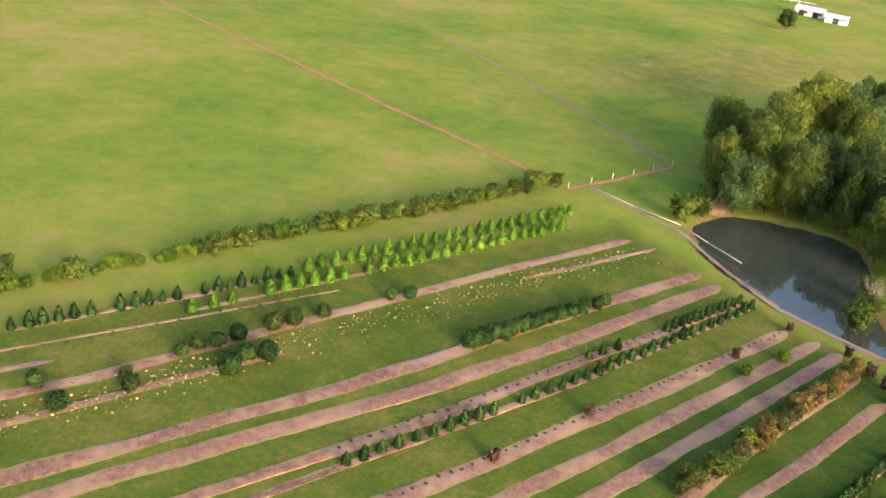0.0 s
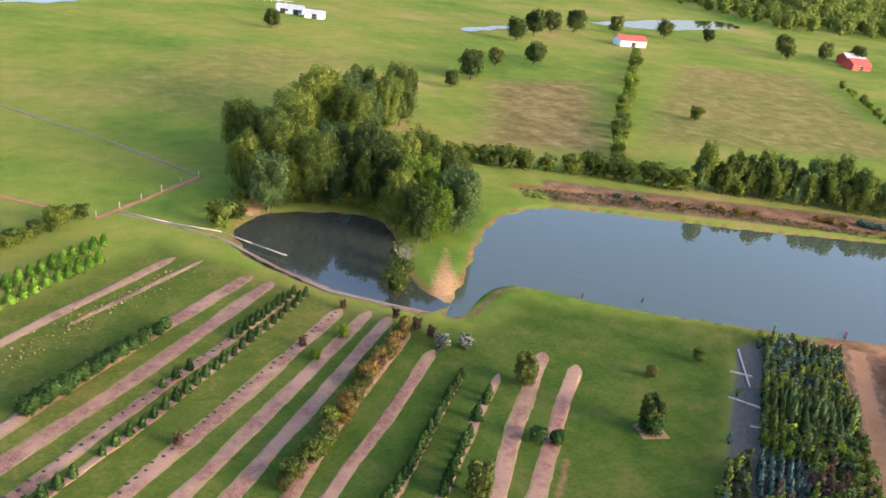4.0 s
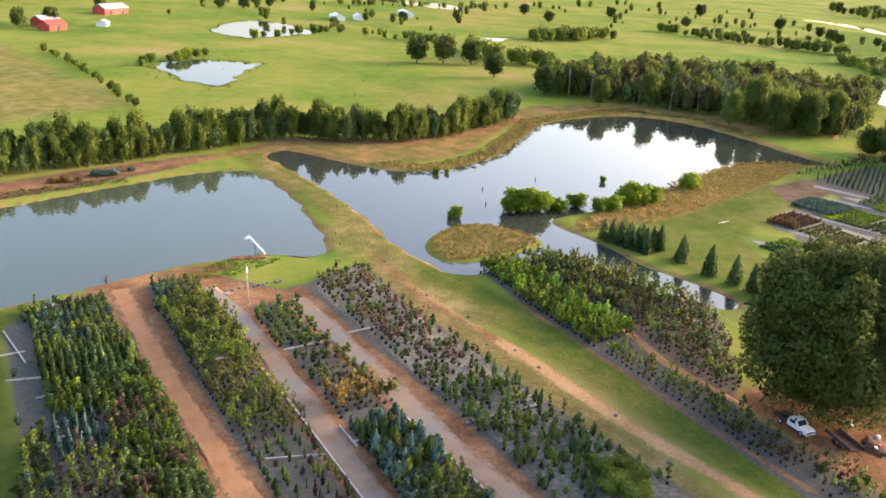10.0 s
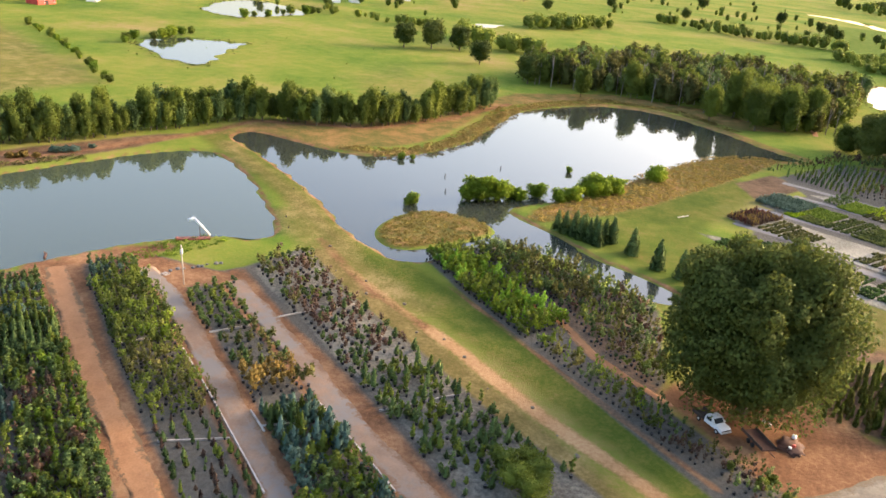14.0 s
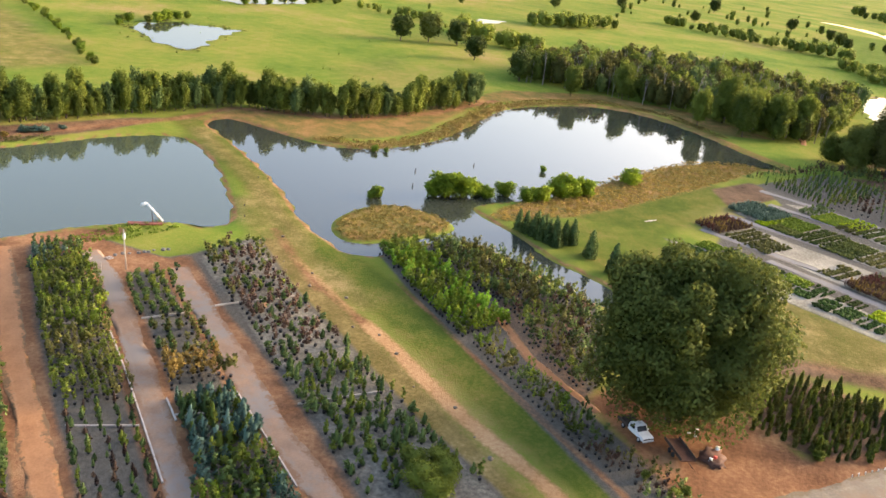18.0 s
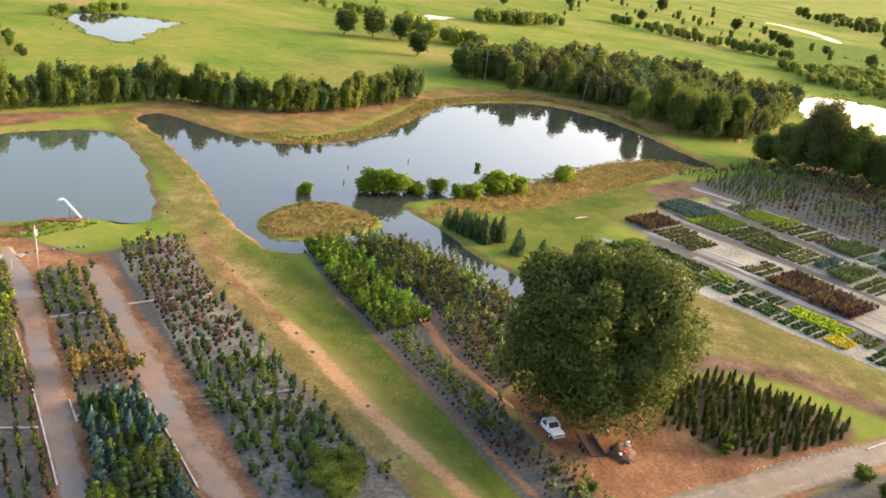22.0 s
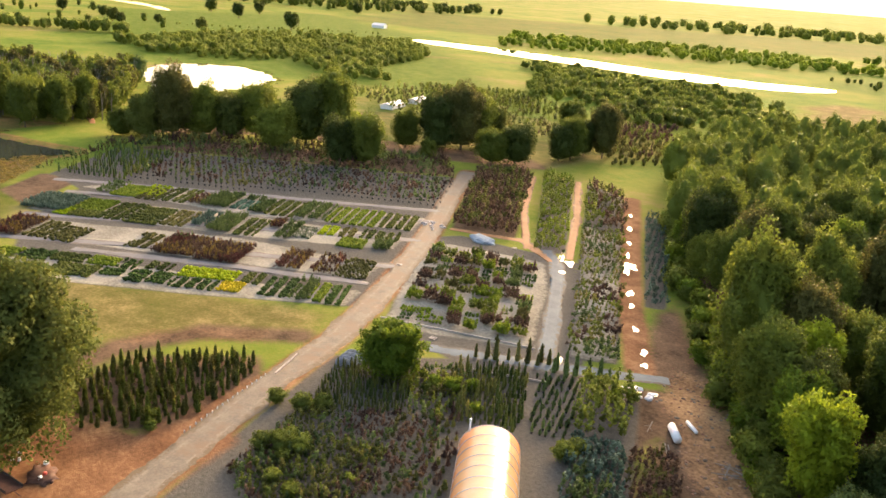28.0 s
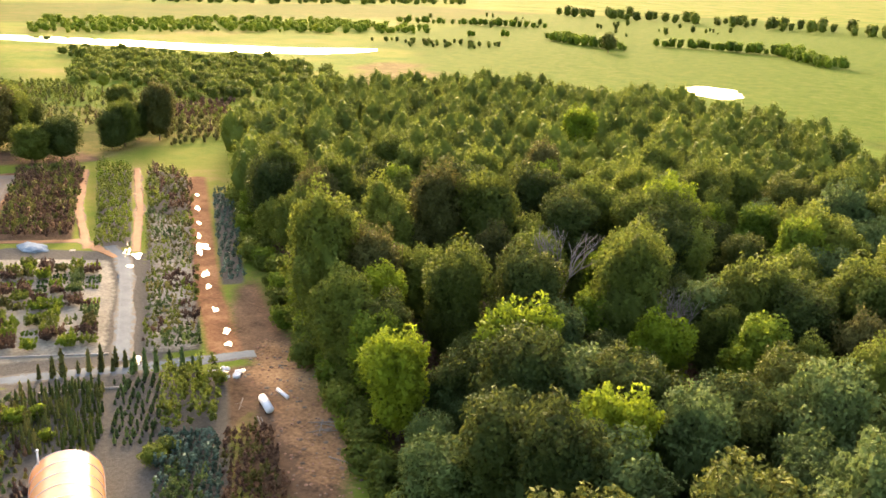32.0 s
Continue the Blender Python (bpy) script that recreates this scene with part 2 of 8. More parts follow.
RUBBER = surface("tyre_rubber", (0.012, 0.012, 0.012), (0.03, 0.03, 0.03), 2.0, 0.85)
def film_material():
    """Old greenhouse film: glossy, with the sunset's amber glow put into its base and translucent colours."""
    m = surface("greenhouse_film", (0.80, 0.56, 0.28), (0.92, 0.74, 0.46), 0.5, 0.14, relief=0.2, spec=0.8)
    n, l = m.node_tree.nodes, m.node_tree.links
    t, s = n.new("ShaderNodeBsdfTranslucent"), n.new("ShaderNodeMixShader")
    t.inputs["Color"].default_value = (1.0, 0.48, 0.10, 1)
    s.inputs[0].default_value = 0.45
    l.new(n["Principled BSDF"].outputs[0], s.inputs[1])
    l.new(t.outputs[0], s.inputs[2])
    l.new(s.outputs[0], n["Material Output"].inputs["Surface"])
    return m


FILM = film_material()
STONEBLUE = surface("blue_grey_gravel", (0.17, 0.20, 0.23), (0.34, 0.37, 0.40), 1.5, 0.95, relief=1.0, depth=0.2, spec=0.1)
TARP = surface("pale_blue_gravel", (0.20, 0.26, 0.30), (0.33, 0.39, 0.43), 1.2, 0.95, relief=0.8, depth=0.15, spec=0.1)
L_OAK = leaf("oak_leaf", (0.029, 0.049, 0.014), (0.064, 0.096, 0.024), (0.145, 0.165, 0.035), 0.35)
L_WOOD = leaf("woodland_leaf", (0.052, 0.076, 0.018), (0.118, 0.160, 0.030), (0.205, 0.250, 0.040), 0.45)
L_BRIGHT = leaf("bright_leaf", (0.055, 0.105, 0.013), (0.122, 0.200, 0.022), (0.24, 0.31, 0.032), 0.45)
L_DARK = leaf("evergreen_leaf", (0.040, 0.070, 0.025), (0.086, 0.138, 0.042), (0.160, 0.220, 0.066), 0.35)
L_LIME = leaf("lime_conifer_leaf", (0.075, 0.165, 0.015), (0.15, 0.30, 0.026), (0.25, 0.43, 0.045), 0.4)
L_BLUE = leaf("blue_spruce_leaf", (0.030, 0.064, 0.046), (0.070, 0.126, 0.092), (0.14, 0.215, 0.165), 0.25)
L_RED = leaf("bronze_leaf", (0.045, 0.030, 0.024), (0.098, 0.060, 0.045), (0.165, 0.105, 0.065), 0.3)
L_CRIMSON = leaf("crimson_leaf", (0.045, 0.022, 0.02), (0.105, 0.042, 0.036), (0.18, 0.08, 0.055), 0.3)
L_OLIVE = leaf("olive_leaf", (0.042, 0.052, 0.015), (0.092, 0.102, 0.028), (0.185, 0.17, 0.052), 0.35)
L_WHITE = leaf("white_bloom", (0.035, 0.065, 0.02), (0.06, 0.10, 0.03), (0.52, 0.50, 0.44), 0.2, 0.62, 0.05)
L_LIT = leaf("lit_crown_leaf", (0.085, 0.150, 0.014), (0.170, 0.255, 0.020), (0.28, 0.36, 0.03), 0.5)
RUSTRED = surface("rust_red_steel", (0.16, 0.05, 0.032), (0.30, 0.10, 0.062), 1.2, 0.8)
L_CLIP = leaf("clipped_leaf", (0.018, 0.042, 0.012), (0.042, 0.088, 0.020), (0.085, 0.145, 0.032), 0.3)
L_FEATHER = leaf("feathery_twigs", (0.10, 0.085, 0.025), (0.20, 0.145, 0.04), (0.33, 0.22, 0.06), 0.4)
L_SPIRE = leaf("spire_leaf", (0.050, 0.068, 0.022), (0.112, 0.134, 0.036), (0.22, 0.205, 0.055), 0.4)
L_TEAL = leaf("teal_leaf", (0.05, 0.12, 0.075), (0.10, 0.20, 0.135), (0.17, 0.29, 0.205), 0.25)
L_LIMEBED = leaf("lime_leaf", (0.13, 0.22, 0.008), (0.26, 0.38, 0.012), (0.40, 0.48, 0.02), 0.4)
L_YELLOW = leaf("yellow_bloom", (0.22, 0.22, 0.01), (0.42, 0.36, 0.02), (0.62, 0.48, 0.03), 0.3)


# ---- shaping helpers ----
def link_mesh(name, verts, faces, material, parent=None, normals=None, tone=None, smooth=False, label=""):
    """A mesh object from arrays; faces all have the same number of corners."""
    verts, faces = np.asarray(verts, np.float32), np.asarray(faces, np.int32)
    me = bpy.data.meshes.new(name)
    k = faces.shape[1]
    me.vertices.add(len(verts))
    me.vertices.foreach_set("co", verts.ravel())
    me.loops.add(faces.size)
    me.loops.foreach_set("vertex_index", faces.ravel())
    me.polygons.add(len(faces))
    me.polygons.foreach_set("loop_start", np.arange(0, faces.size, k, dtype=np.int32))
    me.polygons.foreach_set("use_smooth", np.full(len(faces), smooth or normals is not None))
    me.update(calc_edges=True)
    if tone is not None:
        a = me.attributes.new("tone", "FLOAT", "POINT")
        a.data.foreach_set("value", np.asarray(tone, np.float32))
    if normals is not None:
        me.normals_split_custom_set_from_vertices(np.asarray(normals, np.float32).tolist())
    me.materials.append(material)
    ob = new(name, me)
    if parent is not None:
        ob.parent = parent
    if label:
        ob["label"] = label
    return ob


def part(name, bm, material, parent=None, label="", smooth=False):
    me = bpy.data.meshes.new(name)
    for f in bm.faces:
        f.smooth = smooth
    bm.to_mesh(me)
    bm.free()
    me.materials.append(material)
    ob = new(name, me)
    if parent is not None:
        ob.parent = parent
    if label:
        ob["label"] = label
    return ob


def thing(name, m, label, category, group="", kind=""):
    """An empty at a thing's base, that carries its parts."""
    ob = new(name)
    ob.matrix_world = m
    return tagged(ob, label, category, group, kind)


def inside(px, py, poly):
    hit = np.zeros(px.shape, bool)
    q = list(poly)
    for (x0, y0), (x1, y1) in zip(q, q[1:] + q[:1]):
        if y0 != y1:
            hit ^= ((y0 > py) != (y1 > py)) & (px < (x1 - x0) * (py - y0) / (y1 - y0) + x0)
    return hit


def line_far(px, py, pts):
    """The distance from a line of points."""
    best = np.full(px.shape, 1e9)
    for (x0, y0), (x1, y1) in zip(pts, pts[1:]):
        dx, dy = x1 - x0, y1 - y0
        k = np.clip(((px - x0) * dx + (py - y0) * dy) / (dx * dx + dy * dy), 0, 1)
        best = np.minimum(best, np.hypot(px - x0 - k * dx, py - y0 - k * dy))
    return best


def away(px, py, poly):
    """Signed distance from an outline: less than zero within it."""
    d = line_far(px, py, list(poly) + [poly[0]])
    return np.where(inside(px, py, poly), -d, d)


def rounded(poly, times=2):
    """An outline with its corners cut, so that it runs in curves."""
    q = np.array(poly, float)
    for _ in range(times):
        nx = np.roll(q, -1, 0)
        q = np.stack([0.75 * q + 0.25 * nx, 0.25 * q + 0.75 * nx], 1).reshape(-1, 2)
    return [tuple(p) for p in q]


# ---- the plan ----
POND_WEST = rounded([(87, 128), (97, 137), (107, 141), (118, 138.5), (140, 126.4), (155, 117), (176, 106.8), (197, 97), (207, 87), (202, 77),
                     (184, 61.8), (170, 53), (158, 45), (151, 48), (151, 54), (143.5, 63.3), (135, 70.5), (119, 78.5), (102, 90.4), (92, 98),
                     (85, 106.4), (79.7, 108.3), (74, 105), (68, 99.5), (64, 101.5), (70, 107), (76, 114)])
POND_EAST = rounded([(224, 88), (234, 85), (229, 71), (224, 56), (224, 46), (232, 36), (250, 27), (279, 23), (312, 20), (334, 7.5), (352, -13),
                     (348, -35), (327, -54), (307, -67), (295, -79), (291, -60), (277, -42), (256, -31), (231, -20), (214, -10.5), (203, 1),
                     (196, 5), (191, 1), (186, -5.5), (180.5, -11), (173, -16.5), (169.5, -23), (165, -29), (159, -35), (154, -31), (157, -24), (162, -17.5), (167.5, -12.5), (171, -6), (174, 2),
                     (167, 8.5), (156, 13), (153, 18), (157, 24.5), (166, 34.3), (180, 44), (192, 54), (206.6, 68.6), (217, 80)])
POND_GROVE = rounded([(43, 142), (49, 147), (56, 149), (66, 146), (73, 141), (69, 126), (64, 112), (68, 103), (62, 103), (57, 108.6), (49, 115.5), (45, 123), (42, 131)])
ISLE = rounded([(167, 28), (180, 26), (187, 20), (185, 11.5), (179.5, 4), (171, 9), (164, 15), (159, 22)])
SPIT = rounded([(192, 1), (215, -9), (247, -26), (290, -50), (297, -73), (262, -55), (241, -43), (208, -23), (189, -6)], 1)

# ---- the ground: one sheet to the horizon, dug out under the ponds ----
near_x, near_y = np.arange(-110, 380, 1.6), np.arange(-260, 270, 1.6)
grow = np.cumsum(1.6 * 1.13 ** np.arange(1, 49))
gx = np.concatenate([near_x[0] - grow[::-1], near_x, near_x[-1] + grow])
gy = np.concatenate([near_y[0] - grow[::-1], near_y, near_y[-1] + grow])
X, Y = (a.ravel() for a in np.meshgrid(gx, gy))
dig = np.minimum.reduce([away(X, Y, q) for q in (POND_WEST, POND_EAST, POND_GROVE)])
isle = away(X, Y, ISLE)
wave = 0.018 * np.sin(X * 0.21 + 1.3 * np.sin(Y * 0.13)) + 0.015 * np.sin(Y * 0.27 + np.sin(X * 0.17))
soft_edge = dig + 0.5 * np.sin(X * 0.9) * np.sin(Y * 0.8) + 0.4 * np.sin(X * 0.37 + Y * 0.5)
Z = np.where(dig > 0, np.minimum(0.0, -0.45 + 0.25 * soft_edge) + wave * np.clip(dig / 6, 0, 1), np.maximum(-0.45 + 0.3 * soft_edge, -1.6))
Z = np.maximum(Z, np.where(isle < 3, np.clip(-0.1 - 0.35 * isle, -1.6, 0.15), -9))
far_hill = np.clip((np.hypot(X - 100, Y) - 1100) / 2500, 0, 1)
Z = Z + far_hill * 14 * (0.5 + 0.5 * np.sin(np.arctan2(Y, X - 100) * 5.0))
cols, rws = len(gx), len(gy)
idx = np.arange(cols * rws).reshape(rws, cols)
ground = link_mesh("ground", np.stack([X, Y, Z], 1), np.stack([idx[:-1, :-1], idx[:-1, 1:], idx[1:, 1:], idx[1:, :-1]], -1).reshape(-1, 4), GROUND, smooth=True)
tagged(ground, "rolling green pasture and clay soil", "ground", kind="structure")


def paint(name, value):
    a = ground.data.attributes.new(name, "FLOAT", "POINT")
    a.data.foreach_set("value", np.clip(value, 0, 1).astype(np.float32))


def band(pts, half, soft=1.5):
    return np.clip(0.5 + (half - line_far(X, Y, pts)) / (2 * soft), 0, 1)


def area(poly, soft=1.5):
    return np.clip(0.5 - away(X, Y, poly) / (2 * soft), 0, 1)


def most(*fields):
    return np.maximum.reduce(fields)


bank = lambda lo, hi: np.clip(1 - np.abs(dig - (lo + hi) / 2) / ((hi - lo) / 2 + 0.8), 0, 1)  # noqa: E731
along_north = [(113, 154), (150, 135), (190, 110), (222, 94), (244, 89), (256, 56), (285, 38), (325, 24)]
BED_A = [(110, 79.5), (119, 71), (97, 49.6), (76, 30.5), (58, 14), (50, 30), (71.5, 49.2)]
BED_B = [(127, 67.5), (133, 61), (109, 40), (77, 12), (56, -8), (52, 1), (72.7, 19.5), (100, 44.8)]
BED_C = [(124, 48), (131, 41.5), (115.7, 29), (82, -1), (62, -20), (57, -10), (77.6, 9), (105.8, 32)]
BED_D = [(137.8, 43), (152, 37), (133, 21), (120, 7.2), (104, -8.5), (93, -21.4), (72, -42), (64, -28), (85, -7.6), (106, 11.7), (121, 27.6)]
BED_E = [(158, 15.5), (170, 3), (160.5, -16), (150.7, -29.6), (124, -30.5), (117, -28.5), (103, -42), (94, -50), (86, -44), (98, -33.5), (120, -14.8), (145, 6.2)]
LOW_BEDS = [(131, -93), (121.5, -113.5), (108.5, -129.5), (99.5, -132.4), (74.4, -107.6), (50, -90), (60, -42), (80, -34), (95, -51), (110, -68)]
TEXT_BEDS = {
    "near": [(200.6, -39), (197, -59), (168, -91), (156.5, -111), (150, -104), (165, -78.5), (182.6, -52.7)],
    "second": [(216, -46.5), (225.5, -55.5), (197, -98), (169.3, -121.3), (162.3, -113.3), (186.4, -83.2)],
    "third": [(233.6, -56), (242, -66), (216, -103.5), (186.6, -136), (178.3, -128), (198, -98)],
    "fourth": [(252.5, -70.4), (254, -80.7), (234.3, -109.8), (200.4, -149), (191, -139.6), (216, -103)],
    "far": [(267.5, -65), (300, -89.6), (270, -139), (238, -180.8), (208.5, -157.8), (240, -111.5)],
}
R_ONE = [(180, -136.6), (178.7, -144), (160, -158), (144.3, -147.4), (121, -126.3), (133, -112), (142, -108)]
R_TWO = [(246, -194), (235, -208), (178, -162), (190.5, -151)]
R_THREE = [(232.5, -210.6), (226, -218), (164, -167), (167, -160)]
R_FOUR = [(223, -222), (203, -220.7), (136.6, -161), (110.4, -137), (116, -129.3), (152, -161)]
R_FIVE = [(186, -212.8), (180, -214.8), (127, -164.5), (129.6, -160.7)]
FIELD_BEDS = [(199, -50), (222, -54), (250, -70), (268, -66), (300, -90), (238, -184), (206, -160), (152, -111), (149, -104)]
NURSERY = [(112, 80), (128, 71), (136, 60), (134, 46), (138, 43), (125, 28), (110, 12.5), (89, -7), (68, -29), (44, -44), (36, -10), (60, 14), (78, 32), (98, 50), (116, 66)]
paint("gravel", most(area(NURSERY, 1.0), area(FIELD_BEDS, 1.5) * 0.8, area([(186, -138), (184, -150), (158, -165), (112, -131), (119, -112), (131, -108)], 1.5), *(area(q) for q in (BED_A, BED_B, BED_C, BED_D, BED_E, R_ONE, R_THREE, R_FOUR, R_FIVE, LOW_BEDS)), *(area(q) for q in TEXT_BEDS.values()),
                     area([(104, 78), (110, 79), (72, 48), (40, 14), (36, 22), (76, 54)])))
YARD = [(119, -29), (124, -32), (127, -51), (117, -59), (128, -76), (110, -70), (97, -52), (101, -42)]
TRACKS = most(band([(124, 71), (117, 65), (96.5, 46.5), (77.5, 28), (50, 2)], 2.9, 1.2), band([(130, 58), (122, 49), (98.7, 28.5), (77, 10), (52, -14)], 2.9, 1.2), band([(131, 42), (111.5, 23.5), (95, 8.5), (83.5, -4), (58, -30)], 2.9, 1.2),
              band([(84, -32), (98, -49), (123, -78), (138, -97), (157, -116), (188, -143), (246, -190)], 3.2, 1.6), area([(135, -168), (110, -148), (92, -140), (70, -122), (58, -118), (80, -142), (106, -164), (128, -182)], 3.0) * 0.4)
paint("clay", most(TRACKS, area([(114, 142.5), (140, 130), (176, 110.5), (200, 100), (222, 95), (214, 104), (186, 122), (156, 138), (122, 158)], 2) * 0.46, area(NURSERY, 1.0) * 0.72 * (1 - most(*(area(q, 1.0) for q in (BED_A, BED_B, BED_C, BED_D)))), area([(128, -16), (148, -8), (152, -27), (126, -29), (112, -34)], 2) * 0.42, bank(0, 1.2) * 0.8, band(along_north, 2.5, 2.5) * 0.75, area(YARD, 2.5), band([(136, 64), (129, 60), (122, 50)], 2.5),
                   band([(130, 77), (121, 73), (131, 68), (140, 60)], 2.2, 2.0), area([(102, -135), (94, -144), (84, -137), (60, -118), (66, -110), (85, -123), (95, -128)], 3) * 0.38,
                   band([(128, 8.5), (121, 0.5), (106.5, -14), (95, -28), (70, -54)], 1.1, 1.5), band([(140, 22), (128, 8.5)], 0.7, 1.8), band([(157, 36), (135, 18)], 0.6, 2.5), band([(145, 7), (118, -17), (98, -36)], 0.5, 1.0),
                   band([(202, -222), (133, -160), (107, -139)], 2.8, 1.5) * 0.9, band([(60, 64), (45, 49)], 0.3, 1.0), area([(146, -58), (156, -66), (146, -90), (136, -86)], 4) * 0.42))
paint("sand", most(area(BED_D, 1.0) * 0.46, *(area(q, 1.0) * 0.72 for k, q in TEXT_BEDS.items() if k != "far"), area(R_ONE, 1.0) * 0.8, area([(184, -188), (170, -191), (110.4, -137), (116, -129.5), (148, -158)], 1.0) * 0.6, area([(42, 147.5), (53, 156), (50, 147)], 2.5) * 0.85))
paint("pale", most(area([(106, -146), (98, -150), (84, -140), (70, -128), (62, -118), (70, -114), (80, -122), (90, -130), (99, -134)], 3) * 0.5, area([(40.4, 148.6), (52, 158), (51.5, 148.5), (46, 147)], 2) * 0.9, area([(65, 108), (73, 119), (78, 125), (72, 110), (66, 104)], 2) * 0.85, band([(126, 6), (121, 0.5), (106.5, -14), (95, -28), (70, -54)], 1.2, 1.3), band([(146, 27), (126, 6)], 0.2, 2.6) * 0.9, area([(128, -46), (126, -54), (118, -60), (114, -56)], 3) * 0.55, area([(150, 18), (156, 26), (164, 33), (160, 25)], 1.5) * 0.5, band([(143, -52), (153, -62), (160, -72)], 1.0, 3.5) * 0.45, band([(155, -27), (146, -33)], 0.4, 2.2) * 0.8, band([(190, -52), (170, -78), (150, -102)], 0.2, 3.0) * 0.62))
paint("mulch", most(area([(135, -52), (142, -63), (135, -82), (127, -80), (116, -63), (121, -51)], 2) * 0.85, area([(189, -228), (142, -188), (113, -167), (94, -152), (66, -129), (44, -112), (20, -108), (-10, -114), (-40, -140), (-20, -260), (60, -400), (190, -436), (240, -416), (258, -370), (258, -320), (228, -266)], 3), area([(325, -100), (350, -96), (352, -150), (335, -182), (300, -186), (262, -226), (240, -222), (262, -192), (312, -150)], 4) * 0.8, area([(104, -131), (98, -140), (90, -130), (86, -118), (72, -106), (78, -103), (92, -116)], 2) * 0.95, area([(114, 142.5), (140, 130), (176, 110.5), (200, 100), (222, 95), (214, 104), (186, 122), (156, 138), (122, 158)], 1.5) * 0.72, band([(138, -50), (146, -62), (147, -76), (140, -90)], 3.4, 3.5) * 0.9, area([(140, -12), (150, -10), (155, -26), (130, -30), (120, -28)], 3) * 0.5, area([(127, -160), (129, -170), (92, -144), (70, -128), (60, -112), (78, -110), (99, -137), (108, -139)], 3) * 0.75, area(R_TWO), area([(100, -137), (90, -140), (76, -130), (84, -124), (94, -128)], 4) * 0.8, area([(300, -92), (310, -120), (262, -190), (240, -183)], 4) * 0.8, area([(253, -52), (270, -64), (258, -72), (236, -56)], 2)))
paint("reed", most(area([(222, 92), (226, 60), (236, 44), (252, 35), (282, 31), (316, 27), (336, 14), (352, 0), (360, -14), (356, -40), (334, -60), (344, -80), (372, -50), (378, -10), (350, 26), (320, 35), (286, 44), (262, 60), (250, 86)], 2.5) * 0.8, area(SPIT, 3), area(ISLE, 1.5), np.clip(1 - np.abs(dig - 3) / 3.5, 0, 1) * (X > 215) * (Y < 60)))
GOLD = [(196, 92), (250, 150), (290, 180), (420, 310), (520, 330), (560, 260), (430, 180), (330, 110), (260, 70)]
BROWN = [(122, 186), (171, 260), (223, 264), (157, 172)]
TAN = [(174, 181), (206, 215), (300, 300), (374, 282), (267, 150), (233, 163)]
paint("dry", most(band([(168, 48), (150, 31), (132, 12)], 5.5, 3) * 0.6, area(BROWN, 12) * 0.88, area(TAN, 8) * 0.58, band([(-83, 250), (-47, 216), (5, 167), (14, 158)], 0.5, 1.4) * 0.9, band([(-26, 290), (12, 229), (32, 196), (44, 172)], 0.3, 1.4) * 0.8,
                  band([(21, 150), (45, 170)], 0.5, 1.2), area([(-140, 230), (-100, 250), (-60, 270), (-110, 280)], 20) * 0.6, area([(10, 250), (90, 330), (160, 300), (60, 200)], 30) * 0.5,
                  area([(148, -54), (190, -46), (186, -58), (162, -88), (148, -102), (138, -94)], 5) * 0.62, area([(240, -210), (320, -178), (350, -100), (420, -130), (400, -260), (260, -330)], 8) * 0.45, band([(150, 34), (128, 12.5), (108, -7), (89, -25)], 3.6, 2.5) * 0.85, band([(215, 84), (182, 52), (155, 30)], 3.0, 3.5) * 0.72, band([(150, 31), (120, 2), (100, -18), (78, -40)], 4.5, 3.5) * 0.5, area(GOLD, 25) * 0.28, area([(152, -30), (162, -40), (150, -52), (135, -45)], 5) * 0.75, area([(270, 60), (330, 100), (420, 90), (330, 40)], 15) * 0.4, area([(400, 60), (900, 330), (1200, 200), (700, -100)], 90) * 0.3, area([(371, -516), (366, -575), (292, -510), (256, -412), (276, -396)], 8) * 0.8, band([(600, -372), (565, -430), (545, -520), (470, -590)], 10, 8) * 0.55))
paint("turf", area([(4, 40), (44, 28), (72, 50), (104, 79), (98, 90), (80, 103), (66, 96), (50, 104), (22, 78)], 8) * 0.95)
paint("meadow", most(area([(-60, -440), (200, -440), (270, -430), (330, -530), (400, -640), (460, -640), (540, -900), (700, -1300), (420, -1700), (-300, -1500), (-500, -700)], 30), area([(560, -130), (700, -120), (1000, -200), (1100, -500), (760, -470), (420, -330), (300, -300), (330, -240), (420, -250)], 30) * 0.8))
paint("lush", most(band([(224, 92), (182, 50), (155, 26), (124, -8), (96, -36), (80, -54)], 7, 4) * 0.72, area([(150, -42), (190, -4), (205, -20), (262, -58), (258, -66), (200, -42), (160, -50)], 4) * 0.6, area([(150, -56), (186, -50), (176, -70), (152, -98), (140, -92)], 6) * 0.62, area([(430, -715), (120, -770), (-250, -760), (-320, -480), (40, -420), (160, -500), (290, -530), (400, -630)], 14) * 0.75, area([(1000, -430), (760, -600), (700, -1000), (100, -930), (0, -1250), (900, -1500), (1300, -700)], 40) * 0.6, area([(58, 14), (82, 88), (100, 90), (118, 80), (102, 76), (75, 54), (40, 14)], 3) * 0.8, band([(140, 7), (124, -8), (96, -36)], 1.6, 3.0) * 0.62, band([(222, 90), (182, 50), (155, 26)], 2.5, 3) * 0.6,
                   area([(240, -206), (330, -170), (352, -96), (380, -110), (360, -220), (262, -262)], 5), area([(200, -10), (260, -50), (255, -62), (200, -36)], 4) * 0.7, area([(-90, 20), (50, 20), (84, 60), (82, 88), (60, 100), (30, 140), (-60, 80)], 6) * 0.75))


def pond(name, poly, label, z=-0.42, material=WATER):
    bm = bmesh.new()
    c = np.mean(poly, axis=0)
    bm.faces.new([bm.verts.new((x + (x - c[0]) * 0.02, y + (y - c[1]) * 0.02, z)) for x, y in poly])
    bmesh.ops.triangulate(bm, faces=bm.faces[:])
    return tagged(part(name, bm, material), label, "pond", kind="structure")


